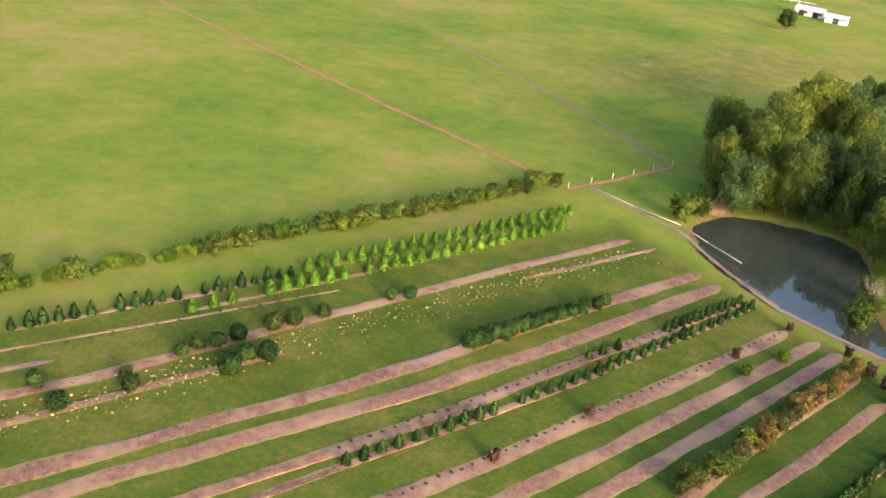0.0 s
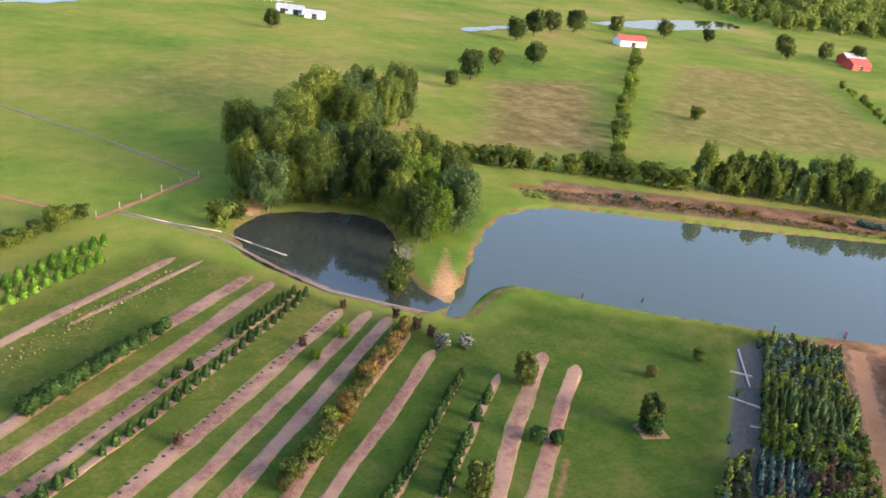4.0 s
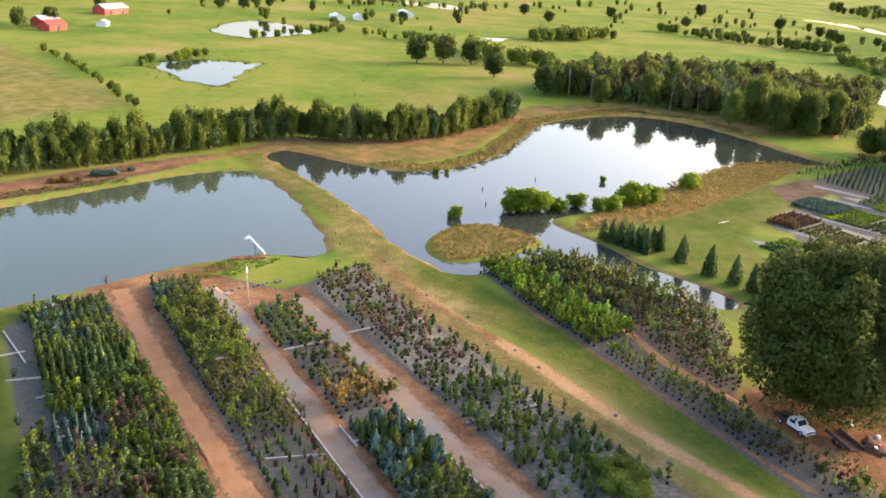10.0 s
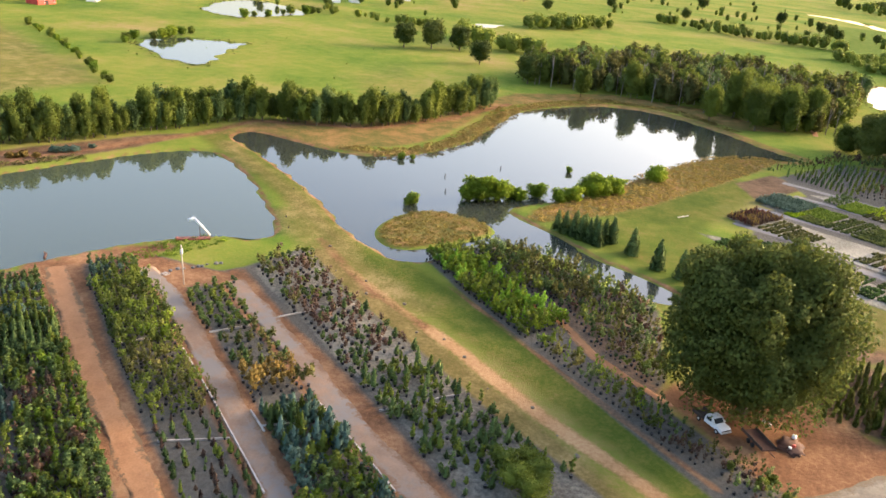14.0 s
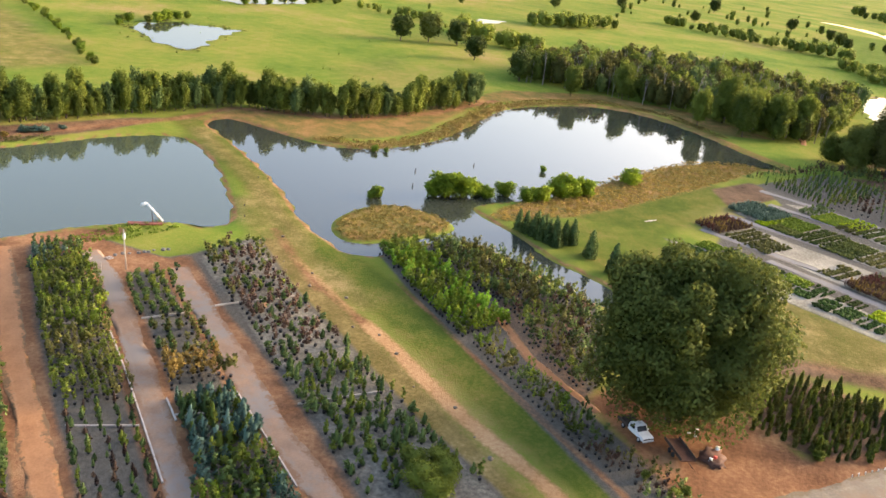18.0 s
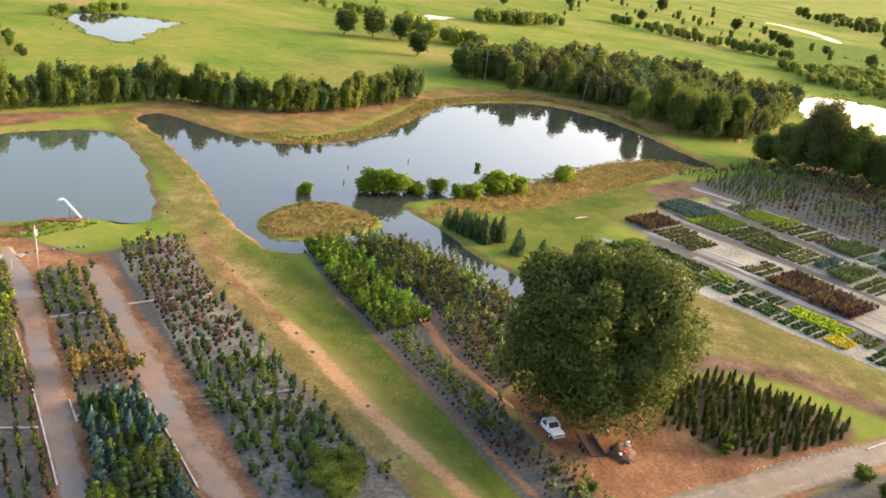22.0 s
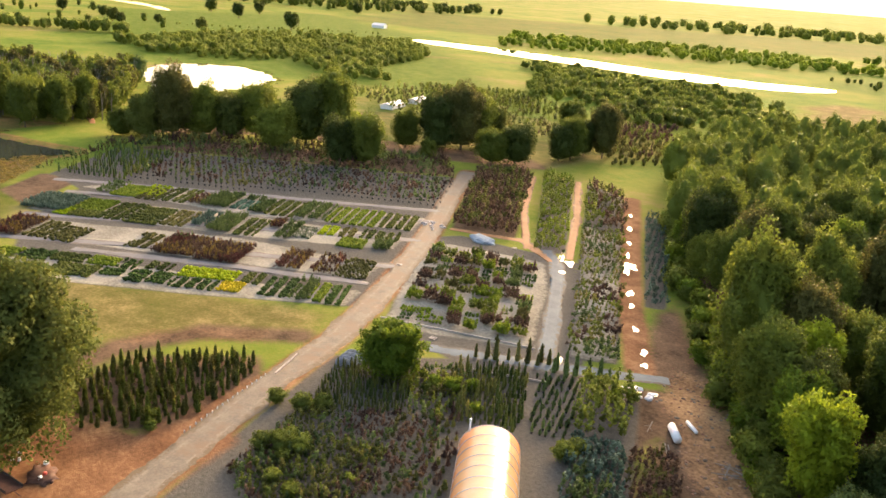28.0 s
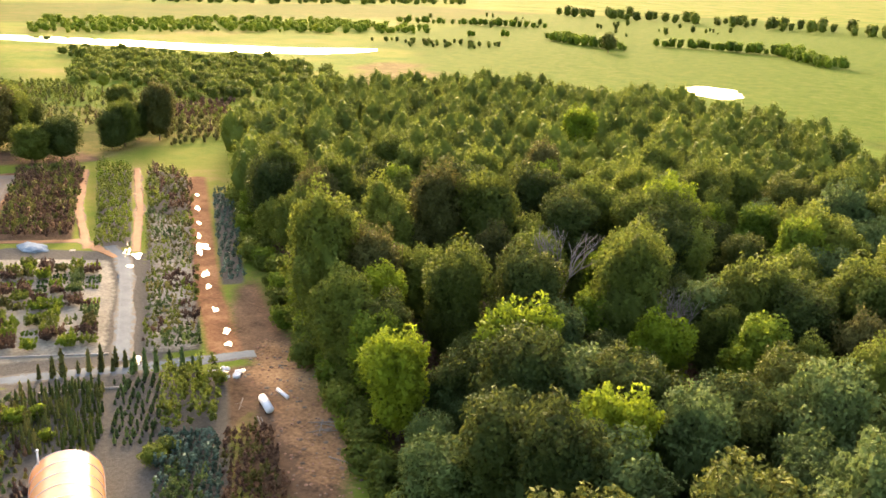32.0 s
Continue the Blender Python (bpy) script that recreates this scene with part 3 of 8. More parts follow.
pond("water_west", POND_WEST, "still grey-green irrigation pond with grassy banks", material=SILTY)
pond("water_east", POND_EAST, "still pond with reedy banks and an islet")
pond("water_grove", POND_GROVE, "dark shaded pond beneath trees", -0.40)
FAR_NORTH = (("water_meadow", [(345, 189), (364, 192), (382, 184), (383, 167), (386, 154.5), (360, 154.5), (330, 146), (320, 148), (322, 157), (325, 166)]),
             ("water_pasture", [(492, 235), (543, 251), (576, 246), (568, 214), (537, 181), (499, 194), (472, 207)]),
             ("water_trees", [(440, -130), (500, -140), (530, -160), (525, -190), (490, -205), (455, -196), (420, -160), (418, -140)]),
             ("water_canal", [(755, -445), (680, -492), (600, -527), (522, -556), (461, -594), (440, -630), (420, -620), (425, -570), (472, -520), (550, -495), (638, -462), (720, -425)]))
FAR_SOUTH = (("water_field", [(164, -577), (138, -589), (114, -545), (133, -520)]),
             ("water_lake", [(333, 416), (411, 444), (509, 460), (476, 421), (380, 400)]),
             ("water_creek", [(222, 371), (274, 395), (300, 402), (276, 388), (230, 366)]),
             ("water_marsh", [(885, 277), (880, 250), (931, 243), (893, 152), (819, 155), (870, 225)]))
FAR_SMALL = (("water_tank", [(24, 384), (56, 400), (54, 406), (20, 391)]),
             ("water_ditch", [(560, 90), (600, 88), (610, 70), (580, 76)]),
             ("water_reach", [(1165, -215), (1140, -240), (1075, -262), (1010, -262), (1010, -275), (1075, -278), (1150, -262), (1180, -225)]))
FAR_SHORES = []
for nm, q in FAR_NORTH + FAR_SOUTH + FAR_SMALL:
    q = np.array(rounded(q, 3), float)
    q = q + np.stack([np.sin(q[:, 1] * 0.45) + np.sin(q[:, 0] * 0.21 + 1), np.cos(q[:, 0] * 0.4) + np.sin(q[:, 1] * 0.17)], 1) * 1.5
    pond(nm, [tuple(v) for v in q], "bright distant water reflecting the evening sky", 0.12)
    FAR_SHORES.append(q)


def ribbon(name, pts, width, material, label, category, z=0.06, ragged=0.25, kind="structure", seed=1):
    """A track or planting strip with ragged edges, a little proud of the ground."""
    r = np.random.default_rng(seed)
    pts = np.array(pts, float)
    seg = np.hypot(*np.diff(pts, axis=0).T)
    s = np.concatenate([[0], np.cumsum(seg)])
    k = np.linspace(0, s[-1], max(3, int(s[-1] / 0.9)))
    c = np.stack([np.interp(k, s, pts[:, 0]), np.interp(k, s, pts[:, 1])], 1)
    d = np.gradient(c, axis=0)
    d /= np.linalg.norm(d, axis=1, keepdims=True)
    side = np.stack([-d[:, 1], d[:, 0]], 1)
    across = np.array([-0.5, -0.4, -0.26, -0.12, 0, 0.12, 0.26, 0.4, 0.5])
    wander = r.normal(0, 1, (len(k) + 8, 9))
    jit = sum(wander[i : i + len(k)] for i in range(9)) / 3 * ragged + r.uniform(-0.5, 0.5, (len(k), 9)) * ragged
    jit *= np.array([1, 0.7, 0.3, 0.1, 0, 0.1, 0.3, 0.7, 1])
    off = across * width + jit
    off[[0, -1]] *= 0.25 if name == "planting_row" else 0.9
    off[[1, -2]] *= 0.7 if name == "planting_row" else 1.0
    V = np.zeros((len(k), 9, 3))
    V[:, :, :2] = c[:, None] + side[:, None] * off[:, :, None]
    V[:, :, 2] = z + np.array([-0.05, -0.005, -0.01, 0.01, 0.02, 0.01, -0.01, -0.005, -0.05]) + r.normal(0, 0.006, (len(k), 9))
    g = np.arange(len(k) * 9).reshape(-1, 9)
    ob = link_mesh(name, V.reshape(-1, 3), np.stack([g[:-1, :-1], g[1:, :-1], g[1:, 1:], g[:-1, 1:]], -1).reshape(-1, 4), material, smooth=True, tone=np.tile(np.abs(across) * 2, len(k)))
    at = ob.data.attributes.new("rut", "FLOAT", "POINT")
    at.data.foreach_set("value", np.tile(np.array([0, 0.2, 1, 0.3, 0, 0.3, 1, 0.2, 0]) * 0.62, len(k)).astype(np.float32))
    return tagged(ob, label, category, kind=kind)


ribbon("road_main", [(84, -32), (98, -49), (108, -61), (123, -78), (138, -97), (157, -116), (188, -143), (220, -168), (246, -190)], 5.6, ROAD, "pale dusty gravel farm road", "road", seed=3, ragged=0.3)
ribbon("track_west", [(124, 71), (117, 65), (96.5, 46.5), (77.5, 28), (50, 2)], 3.6, CLAY, "orange clay track between nursery beds", "track", seed=4)
ribbon("track_middle", [(130, 58), (122, 49), (98.7, 28.5), (77, 10), (52, -14)], 3.6, MIXROAD, "worn clay and gravel track between beds", "track", seed=5)
ribbon("track_east", [(131, 42), (111.5, 23.5), (95, 8.5), (83.5, -4), (58, -30)], 3.8, MIXROAD, "rutted clay and grey gravel track between beds", "track", seed=6)
ribbon("road_cross", [(128, -109), (114, -125), (102, -141)], 3.6, BLUEROAD, "blue-grey gravel crossing road", "road", seed=8)
ribbon("road_side", [(117, -126.5), (143, -148.5), (158, -160), (168, -164)], 3.4, BLUEROAD, "blue-grey gravel side road with puddles", "road", seed=9)
ribbon("track_plot", [(147, -3), (139, -13), (128, -19.5), (116, -31)], 1.8, CLAY, "bare clay aisle between potted trees", "track", seed=13)
ribbon("track_bed", [(190, -150), (176, -163), (160, -160)], 2.6, CLAY, "clay track round a nursery bed", "track", seed=10)
ribbon("track_far", [(236, -209), (200, -180), (170, -160)], 2.2, CLAY, "clay track between shrub beds", "track", seed=11)
ribbon("track_far_east", [(226, -220), (190, -191), (160, -165)], 2.2, CLAY, "clay track between shrub beds", "track", seed=12)
for i, (a, b) in enumerate([((199, -62), (160, -113)), ((213, -48), (168, -123)), ((229, -55), (183, -138)), ((248, -67), (196, -150)), ((262, -66), (205, -156))]):
    ribbon("track_aisle", [a, ((a[0] + b[0]) / 2 + 1, (a[1] + b[1]) / 2), b], 3.0, GREYROAD, "grey gravel aisle between low plant beds", "track", seed=20 + i)
ribbon("path_far_pond", [(343, -88.6), (375.4, -92.1), (409.9, -101.6), (469.8, -122.5), (512.5, -141.6), (530, -165)], 2.6, CLAY, "bare clay path round a far pond", "path", 0.08, 0.3, seed=45)
ribbon("path_field", [(-120, 285), (-83.3, 249.7), (-47, 216.3), (-14.6, 184.3), (4.7, 166.8), (20, 152)], 1.1, CLAY, "narrow bare path along a pasture fence", "path", 0.08, 0.12, seed=40)
ribbon("path_pasture", [(-60, 345), (-26, 290.2), (11.8, 229.3), (32, 196), (44.2, 171.7)], 0.8, ROAD, "faint worn path across pasture", "path", 0.08, 0.12, seed=41)
ribbon("path_gate", [(21.4, 150.4), (30.2, 157.8), (44.5, 170)], 1.2, CLAY, "narrow bare path along a fence", "path", 0.08, 0.12, seed=42)
ribbon("path_pond", [(26, 152), (34, 144.5), (40, 137), (43, 128), (50, 113), (62, 102)], 1.0, MIXROAD, "bare clay edge beside the dark pond", "path", 0.03, 0.3, seed=43)


# ---- foliage shapes ----
def unit(v):
    return v / np.maximum(np.linalg.norm(v, axis=-1, keepdims=True), 1e-9)


def cores(clumps, share, sides=6, rings=3):
    """Rounded inner masses that keep the sprays from being seen through."""
    th, a = np.linspace(0.25, np.pi - 0.25, rings + 1), np.linspace(0, 2 * np.pi, sides, endpoint=False)
    d = np.stack([np.sin(th)[:, None] * np.cos(a), np.sin(th)[:, None] * np.sin(a), np.cos(th)[:, None] + 0 * a], -1).reshape(-1, 3)
    g = np.arange(len(d)).reshape(rings + 1, sides)
    f = np.stack([g[:-1], g[1:], np.roll(g[1:], -1, 1), np.roll(g[:-1], -1, 1)], -1).reshape(-1, 4)
    V = clumps[:, None, :3] + d[None] * clumps[:, None, 3:6] * share
    F = f[None] + (np.arange(len(clumps)) * len(d))[:, None, None]
    return V.reshape(-1, 3), F.reshape(-1, 4), np.tile(d, (len(clumps), 1))


def add_geo(a, b):
    return np.concatenate([a[0], b[0]]), np.concatenate([a[1], b[1] + len(a[0])]), np.concatenate([a[2], b[2]])


def leaves(r, clumps, n, size, low=-0.55, inner=0.72, core=0.0):
    """Sprays of pointed leaves over a set of clumps: corners, faces, soft normals."""
    clumps = np.asarray(clumps, float)
    w = clumps[:, 3] * clumps[:, 5]
    pick = r.choice(len(clumps), n, p=w / w.sum())
    d = r.normal(size=(n, 3))
    d[:, 2] = np.where(d[:, 2] < low, -d[:, 2], d[:, 2])
    d = unit(d)
    p = clumps[pick, :3] + d * clumps[pick, 3:6] * r.uniform(inner, 1.06, (n, 1))
    nrm = unit(d + 0.8 * r.normal(size=(n, 3)))
    t1 = unit(np.cross(nrm, r.normal(size=(n, 3))))
    t2 = np.cross(nrm, t1)
    a = size * r.uniform(0.30, 0.6, (n, 1))
    b = size * r.uniform(0.5, 0.95, (n, 1))
    V = np.stack([p - t1 * a, p - t2 * b * 0.8, p + t1 * a, p + t2 * b], 1).reshape(-1, 3)
    mid = clumps[:, :3].mean(0)
    soft = unit(0.55 * unit(p - mid) + 0.6 * d + 0.25 * r.normal(size=(n, 3)))
    geo = V, np.arange(4 * n).reshape(-1, 4), np.repeat(soft, 4, 0)
    return add_geo(geo, cores(clumps, core)) if core else geo


def cone_leaves(r, height, radius, n, size, foot=0.06, curve=0.8, wild=0.6, core=0.8):
    """Sprays over an upright conifer, drawn in to a tip."""
    k = 1 - r.uniform(0, 1, n) ** (0.5 + 0.25 * (curve < 0.6))
    a = r.uniform(0, 2 * np.pi, n)
    rad = radius * (1 - k) ** curve * r.uniform(0.7, 1.08, n) * (1 + 0.12 * np.sin(a * 3 + k * 9))
    d = np.stack([np.cos(a), np.sin(a), np.full(n, 0.45)], 1)
    p = np.stack([rad * np.cos(a), rad * np.sin(a), height * (foot + (1 - foot) * k)], 1)
    nrm = unit(d + wild * r.normal(size=(n, 3)))
    t2 = unit(d * [1, 1, 0] * 0.6 + [0, 0, 1] + 0.6 * wild * r.normal(size=(n, 3)))
    t1 = unit(np.cross(nrm, t2))
    s = size * r.uniform(0.6, 1.2, (n, 1))
    V = np.stack([p - t1 * s * 0.4, p - t2 * s * 0.5, p + t1 * s * 0.4, p + t2 * s * 0.8], 1).reshape(-1, 3)
    geo = V, np.arange(4 * n).reshape(-1, 4), np.repeat(unit(d + 0.3 * r.normal(size=(n, 3))), 4, 0)
    q, b = np.linspace(0, 0.97, 5), np.linspace(0, 2 * np.pi, 7, endpoint=False)
    w = core * radius * (1 - q) ** curve
    C = np.stack([w[:, None] * np.cos(b), w[:, None] * np.sin(b), height * (foot + (1 - foot) * q)[:, None] + 0 * b], -1).reshape(-1, 3)
    g = np.arange(35).reshape(5, 7)
    f = np.stack([g[:-1], np.roll(g[:-1], -1, 1), np.roll(g[1:], -1, 1), g[1:]], -1).reshape(-1, 4)
    return add_geo(geo, (C, f, np.tile(unit(np.stack([np.cos(b), np.sin(b), 0 * b + 0.4], 1)), (5, 1))))


def tube(p0, p1, r0, r1, sides=6):
    p0, p1 = np.asarray(p0, float), np.asarray(p1, float)
    ax = unit(p1 - p0)
    u = unit(np.cross(ax, [0.3, 0.9, 0.2]))
    v = np.cross(ax, u)
    a = np.linspace(0, 2 * np.pi, sides, endpoint=False)
    ring = np.cos(a)[:, None] * u + np.sin(a)[:, None] * v
    V = np.concatenate([p0 + ring * r0, p1 + ring * r1])
    i = np.arange(sides)
    j = (i + 1) % sides
    return V, np.stack([i, j, j + sides, i + sides], 1)


def gather(pieces):
    V, F, k = [], [], 0
    for v, f in pieces:
        V.append(v), F.append(f + k)
        k += len(v)
    return np.concatenate(V), np.concatenate(F)


def trunk_of(r, height, radius, clumps, girth, sides=7):
    """A tapered trunk that bends a little, with a limb to each of the larger clumps."""
    top = np.array([r.normal(0, 0.03) * height, r.normal(0, 0.03) * height, height * 0.72])
    mid = top * 0.45 + [r.normal(0, 0.02) * height, r.normal(0, 0.02) * height, 0]
    bits = [tube((0, 0, -0.3), (0, 0, 0.5), girth * 1.35, girth, sides), tube((0, 0, 0.5), mid, girth, girth * 0.75, sides), tube(mid, top, girth * 0.75, girth * 0.2, sides)]
    for c in clumps[:: max(1, len(clumps) // 9)]:
        s = mid * r.uniform(0.6, 1.3)
        bits.append(tube(s, np.asarray(c[:3]) * [0.9, 0.9, 1], girth * 0.35, girth * 0.08, 5))
    return gather(bits)


class Species:
    """Trunk and crown meshes that all trees of the kind share."""

    def __init__(self, name, trunk, crown, bark, leafage):
        self.name, self.geo = name, (trunk, crown)
        self.trunk, self.crown = None, None
        self.bark, self.leafage = bark, leafage

    def plant(self, x, y, scale, label, group="", turn=None, category="tree", stretch=1.0, z=0.0):
        e = thing(self.name, pose(x, y, z, 0, 0, rng.uniform(0, 360) if turn is None else turn) @ Matrix.Diagonal((scale, scale, scale * stretch, 1)), label, category, group)
        if self.crown is None:
            self.trunk = link_mesh("trunk", *self.geo[0], self.bark, e, smooth=True).data
            self.crown = link_mesh("crown", *self.geo[1][:2], self.leafage, e, normals=self.geo[1][2]).data
        else:
            for nm, me in (("trunk", self.trunk), ("crown", self.crown)):
                new(nm, me).parent = e
        return e


def crown(r, height, radius, n, size, lobes=44, width=0.42, depth=0.26, base=0.05, core=0.9, fine=(22, 12), low=-0.75, wide=0.25, tuft=0.16):
    """A domed crown broken into overlapping lobes with creases between them, with sprays all over: corners, faces, soft normals."""
    K = unit(r.normal(size=(lobes, 3)) + [0, 0, 0.25])
    w, amp = width * r.uniform(0.65, 1.3, lobes), r.uniform(0.55, 1.0, lobes)
    K2 = unit(r.normal(size=(lobes * 4, 3)) + [0, 0, 0.2])
    w2, amp2 = width * 0.46 * r.uniform(0.6, 1.3, lobes * 4), r.uniform(0.3, 1.0, lobes * 4)
    ph = r.uniform(0, 6.28, 4)
    zc, rz = height * (base + (1 - base) * 0.46), height * (1 - base)

    def at(d):
        k = 1 - depth - tuft + depth * (np.sqrt(np.clip(1 - (np.arccos(np.clip(d @ K.T, -1, 1)) / w) ** 2, 0, 1)) * amp).max(1)
        k = k + tuft * (np.sqrt(np.clip(1 - (np.arccos(np.clip(d @ K2.T, -1, 1)) / w2) ** 2, 0, 1)) * amp2).max(1)
        az = np.arctan2(d[:, 1], d[:, 0])
        k = k * (1 + 0.07 * np.sin(az + ph[0]) + 0.06 * np.sin(2 * az + ph[1] + 2 * d[:, 2]) + 0.03 * np.sin(9 * az + ph[2]) * np.sin(8 * d[:, 2] + ph[3]))
        flat = np.abs(d[:, 2])
        h = np.where(d[:, 2] > 0, 0.54, 0.46) * rz * np.sign(d[:, 2]) * flat ** 0.9
        out = np.sqrt(np.clip(1 - d[:, 2] ** 2, 0, 1)) ** np.where(d[:, 2] > 0, 1 - wide, 0.55)
        return np.stack([radius * k * out * np.cos(az), radius * k * out * np.sin(az), zc + np.where(d[:, 2] > 0, k, 1.0) * h], 1)

    def normal(d):
        u = unit(np.cross(d, [0.31, 0.52, 0.79]))
        v = np.cross(d, u)
        e = 0.035
        return unit(np.cross(at(unit(d + e * u)) - at(unit(d - e * u)), at(unit(d + e * v)) - at(unit(d - e * v))))

    d = r.normal(size=(n, 3))
    d[:, 2] = np.where(d[:, 2] < low, -d[:, 2], d[:, 2])
    d = unit(d)
    nm = normal(d)
    mid = np.array([0, 0, zc])
    p = mid + (at(d) - mid) * (core - 0.08 + (1.10 - core + 0.08) * r.uniform(0, 1, (n, 1)) ** 0.8)
    face = unit(nm + 0.9 * r.normal(size=(n, 3)))
    t1 = unit(np.cross(face, r.normal(size=(n, 3))))
    t2 = np.cross(face, t1)
    a, b = size * r.uniform(0.30, 0.6, (n, 1)), size * r.uniform(0.5, 0.95, (n, 1))
    V = np.stack([p - t1 * a, p - t2 * b * 0.8, p + t1 * a, p + t2 * b], 1).reshape(-1, 3)
    geo = V, np.arange(4 * n).reshape(-1, 4), np.repeat(unit(nm + 0.4 * r.normal(size=(n, 3))), 4, 0)
    sides, rings = fine
    th, az = np.linspace(0.03, np.pi - 0.3, rings + 1), np.linspace(0, 2 * np.pi, sides, endpoint=False)
    c = np.stack([np.sin(th)[:, None] * np.cos(az), np.sin(th)[:, None] * np.sin(az), np.cos(th)[:, None] + 0 * az], -1).reshape(-1, 3)
    g = np.arange(len(c)).reshape(rings + 1, sides)
    f = np.stack([g[:-1], g[1:], np.roll(g[1:], -1, 1), np.roll(g[:-1], -1, 1)], -1).reshape(-1, 4)
    return add_geo(geo, (mid + (at(c) - mid) * core, f, normal(c))), np.concatenate([mid + (at(K) - mid) * 0.7, np.full((lobes, 3), radius * 0.2)], 1)


def broadleaf(name, seed, height, radius, n, size, leafage, lobes=44, width=0.42, depth=0.26, base=0.05, girth=0.25, core=0.9, fine=(22, 12), wide=0.25, bark=BARK):
    r = np.random.default_rng(seed)
    g, c = crown(r, height, radius, n, size, lobes, width, depth, base, core, fine, wide=wide)
    return Species(name, trunk_of(r, height, radius, c, girth), g, bark, leafage)


def conifer(name, seed, height, radius, n, size, leafage, curve=0.8, foot=0.06, wild=0.45):
    r = np.random.default_rng(seed)
    return Species(name, tube((0, 0, -0.1), (0, 0, height * 0.8), height * 0.03, height * 0.008), cone_leaves(r, height, radius, n, size, foot, curve, wild), BARK, leafage)


def shrub(name, seed, height, radius, n, size, leafage, lobes=16, core=0.78):
    r = np.random.default_rng(seed)
    g, c = crown(r, height, radius, n, size, lobes, 0.62, 0.46, 0.0, core, (12, 7), -0.9, 0.35)
    stems = gather([tube((0, 0, -0.1), (q[0] * 0.7, q[1] * 0.7, q[2]), radius * 0.06, radius * 0.02, 5) for q in c[:8]])
    return Species(name, stems, g, BARK, leafage)


def spread(poly, gap, seed, jitter=0.32, angle=40.0, ratio=1.0):
    """Places over an area, in loose rows."""
    r = np.random.default_rng(seed)
    a = radians(angle)
    q = np.array(poly, float)
    u, v = np.array([math.cos(a), math.sin(a)]), np.array([-math.sin(a), math.cos(a)])
    su, sv = q @ u, q @ v
    gu, gv = np.meshgrid(np.arange(su.min(), su.max(), gap), np.arange(sv.min(), sv.max(), gap * ratio))
    p = np.stack([gu.ravel(), gv.ravel()], 1) + r.uniform(-jitter, jitter, (gu.size, 2)) * gap
    w = p[:, :1] * u + p[:, 1:] * v
    return w[inside(w[:, 0], w[:, 1], poly)]


def joined(name, geo, places, sizes, material, seed=0, tone=0.12, tall=None, parent=None, label="", z=0.0):
    """Many plants of one shape in one mesh."""
    r = np.random.default_rng(seed + 90)
    V, F, N = geo
    n, k = len(places), len(V)
    if n == 0:
        return None
    a = r.uniform(0, 2 * np.pi, n)
    c, s = np.cos(a)[:, None], np.sin(a)[:, None]
    sizes = np.broadcast_to(sizes, (n,))
    tall = sizes if tall is None else np.broadcast_to(tall, (n,))
    out, nor = np.zeros((n, k, 3), np.float32), np.zeros((n, k, 3), np.float32)
    out[:, :, 0] = (V[:, 0] * c - V[:, 1] * s) * sizes[:, None] + np.asarray(places)[:, :1]
    out[:, :, 1] = (V[:, 0] * s + V[:, 1] * c) * sizes[:, None] + np.asarray(places)[:, 1:2]
    out[:, :, 2] = V[:, 2] * tall[:, None] + z
    faces = (F[None] + (np.arange(n) * k)[:, None, None]).reshape(-1, F.shape[1])
    tones = np.repeat(r.normal(0, tone, n), k)
    if N is None:
        return link_mesh(name, out.reshape(-1, 3), faces, material, parent, tone=tones, label=label)
    nor[:, :, 0] = N[:, 0] * c - N[:, 1] * s
    nor[:, :, 1] = N[:, 0] * s + N[:, 1] * c
    nor[:, :, 2] = N[:, 2]
    return link_mesh(name, out.reshape(-1, 3), faces, material, parent, nor.reshape(-1, 3), tones, label=label)


# ---- trees ----
OAK = broadleaf("oak_tree", 11, 27.0, 14.6, 64000, 0.40, L_OAK, 62, 0.38, 0.40, 0.0, 0.7, 0.8, (48, 28), -0.1)
WOODS = [broadleaf("woodland_tree", 20 + i, 17 + i, 5.9 + 0.3 * (i % 3), 8200, 0.36, L_WOOD, 34 + 6 * i, 0.48 - 0.04 * i, 0.38, 0.05, 0.25, 0.82) for i in range(4)]
LIMES = [broadleaf("bright_tree", 30 + i, 15, 5.0, 7400, 0.36, L_BRIGHT, 38, 0.44, 0.40, 0.04, 0.24, 0.8) for i in range(2)]
SHADY = [broadleaf("dark_forest_tree", 95 + i, 16 + 2 * i, 6.2, 8200, 0.36, (L_DARK, L_OAK, L_OLIVE)[i], 42, 0.44, 0.38, 0.05, 0.25, 0.82) for i in range(3)]
FIELD = [broadleaf("field_tree", 40 + i, 9, 4.4, 1700, 0.46, L_OAK, 22, 0.55, 0.42, 0.08, 0.22, 0.82, (16, 9)) for i in range(3)]
EDGE = [broadleaf("edge_tree", 50 + i, 8.5 + 0.8 * i, 2.5, 1300, 0.36, (L_WOOD, L_DARK, L_WOOD)[i], 20, 0.5, 0.42, 0.02, 0.14, 0.8, (14, 9)) for i in range(3)]
SCRUB = [shrub("hedge_bush", 60 + i, 3.4, 2.3, 800, 0.30, (L_WOOD, L_BRIGHT, L_WOOD)[i]) for i in range(3)]
oak = OAK.plant(118.8, -41.0, 1.0, "huge spreading dark green oak beside a clay yard", turn=20)
oak.matrix_world = pose(118.8, -41.0, 0, -5, 0, 20)
ROUND = broadleaf("round_tree", 39, 10.0, 6.0, 10000, 0.36, L_BRIGHT, 44, 0.4, 0.4, 0.0, 0.24, 0.8)
ROUND.plant(120.5, -98.5, 1.0, "round bright green tree beside the farm road", category="tree")

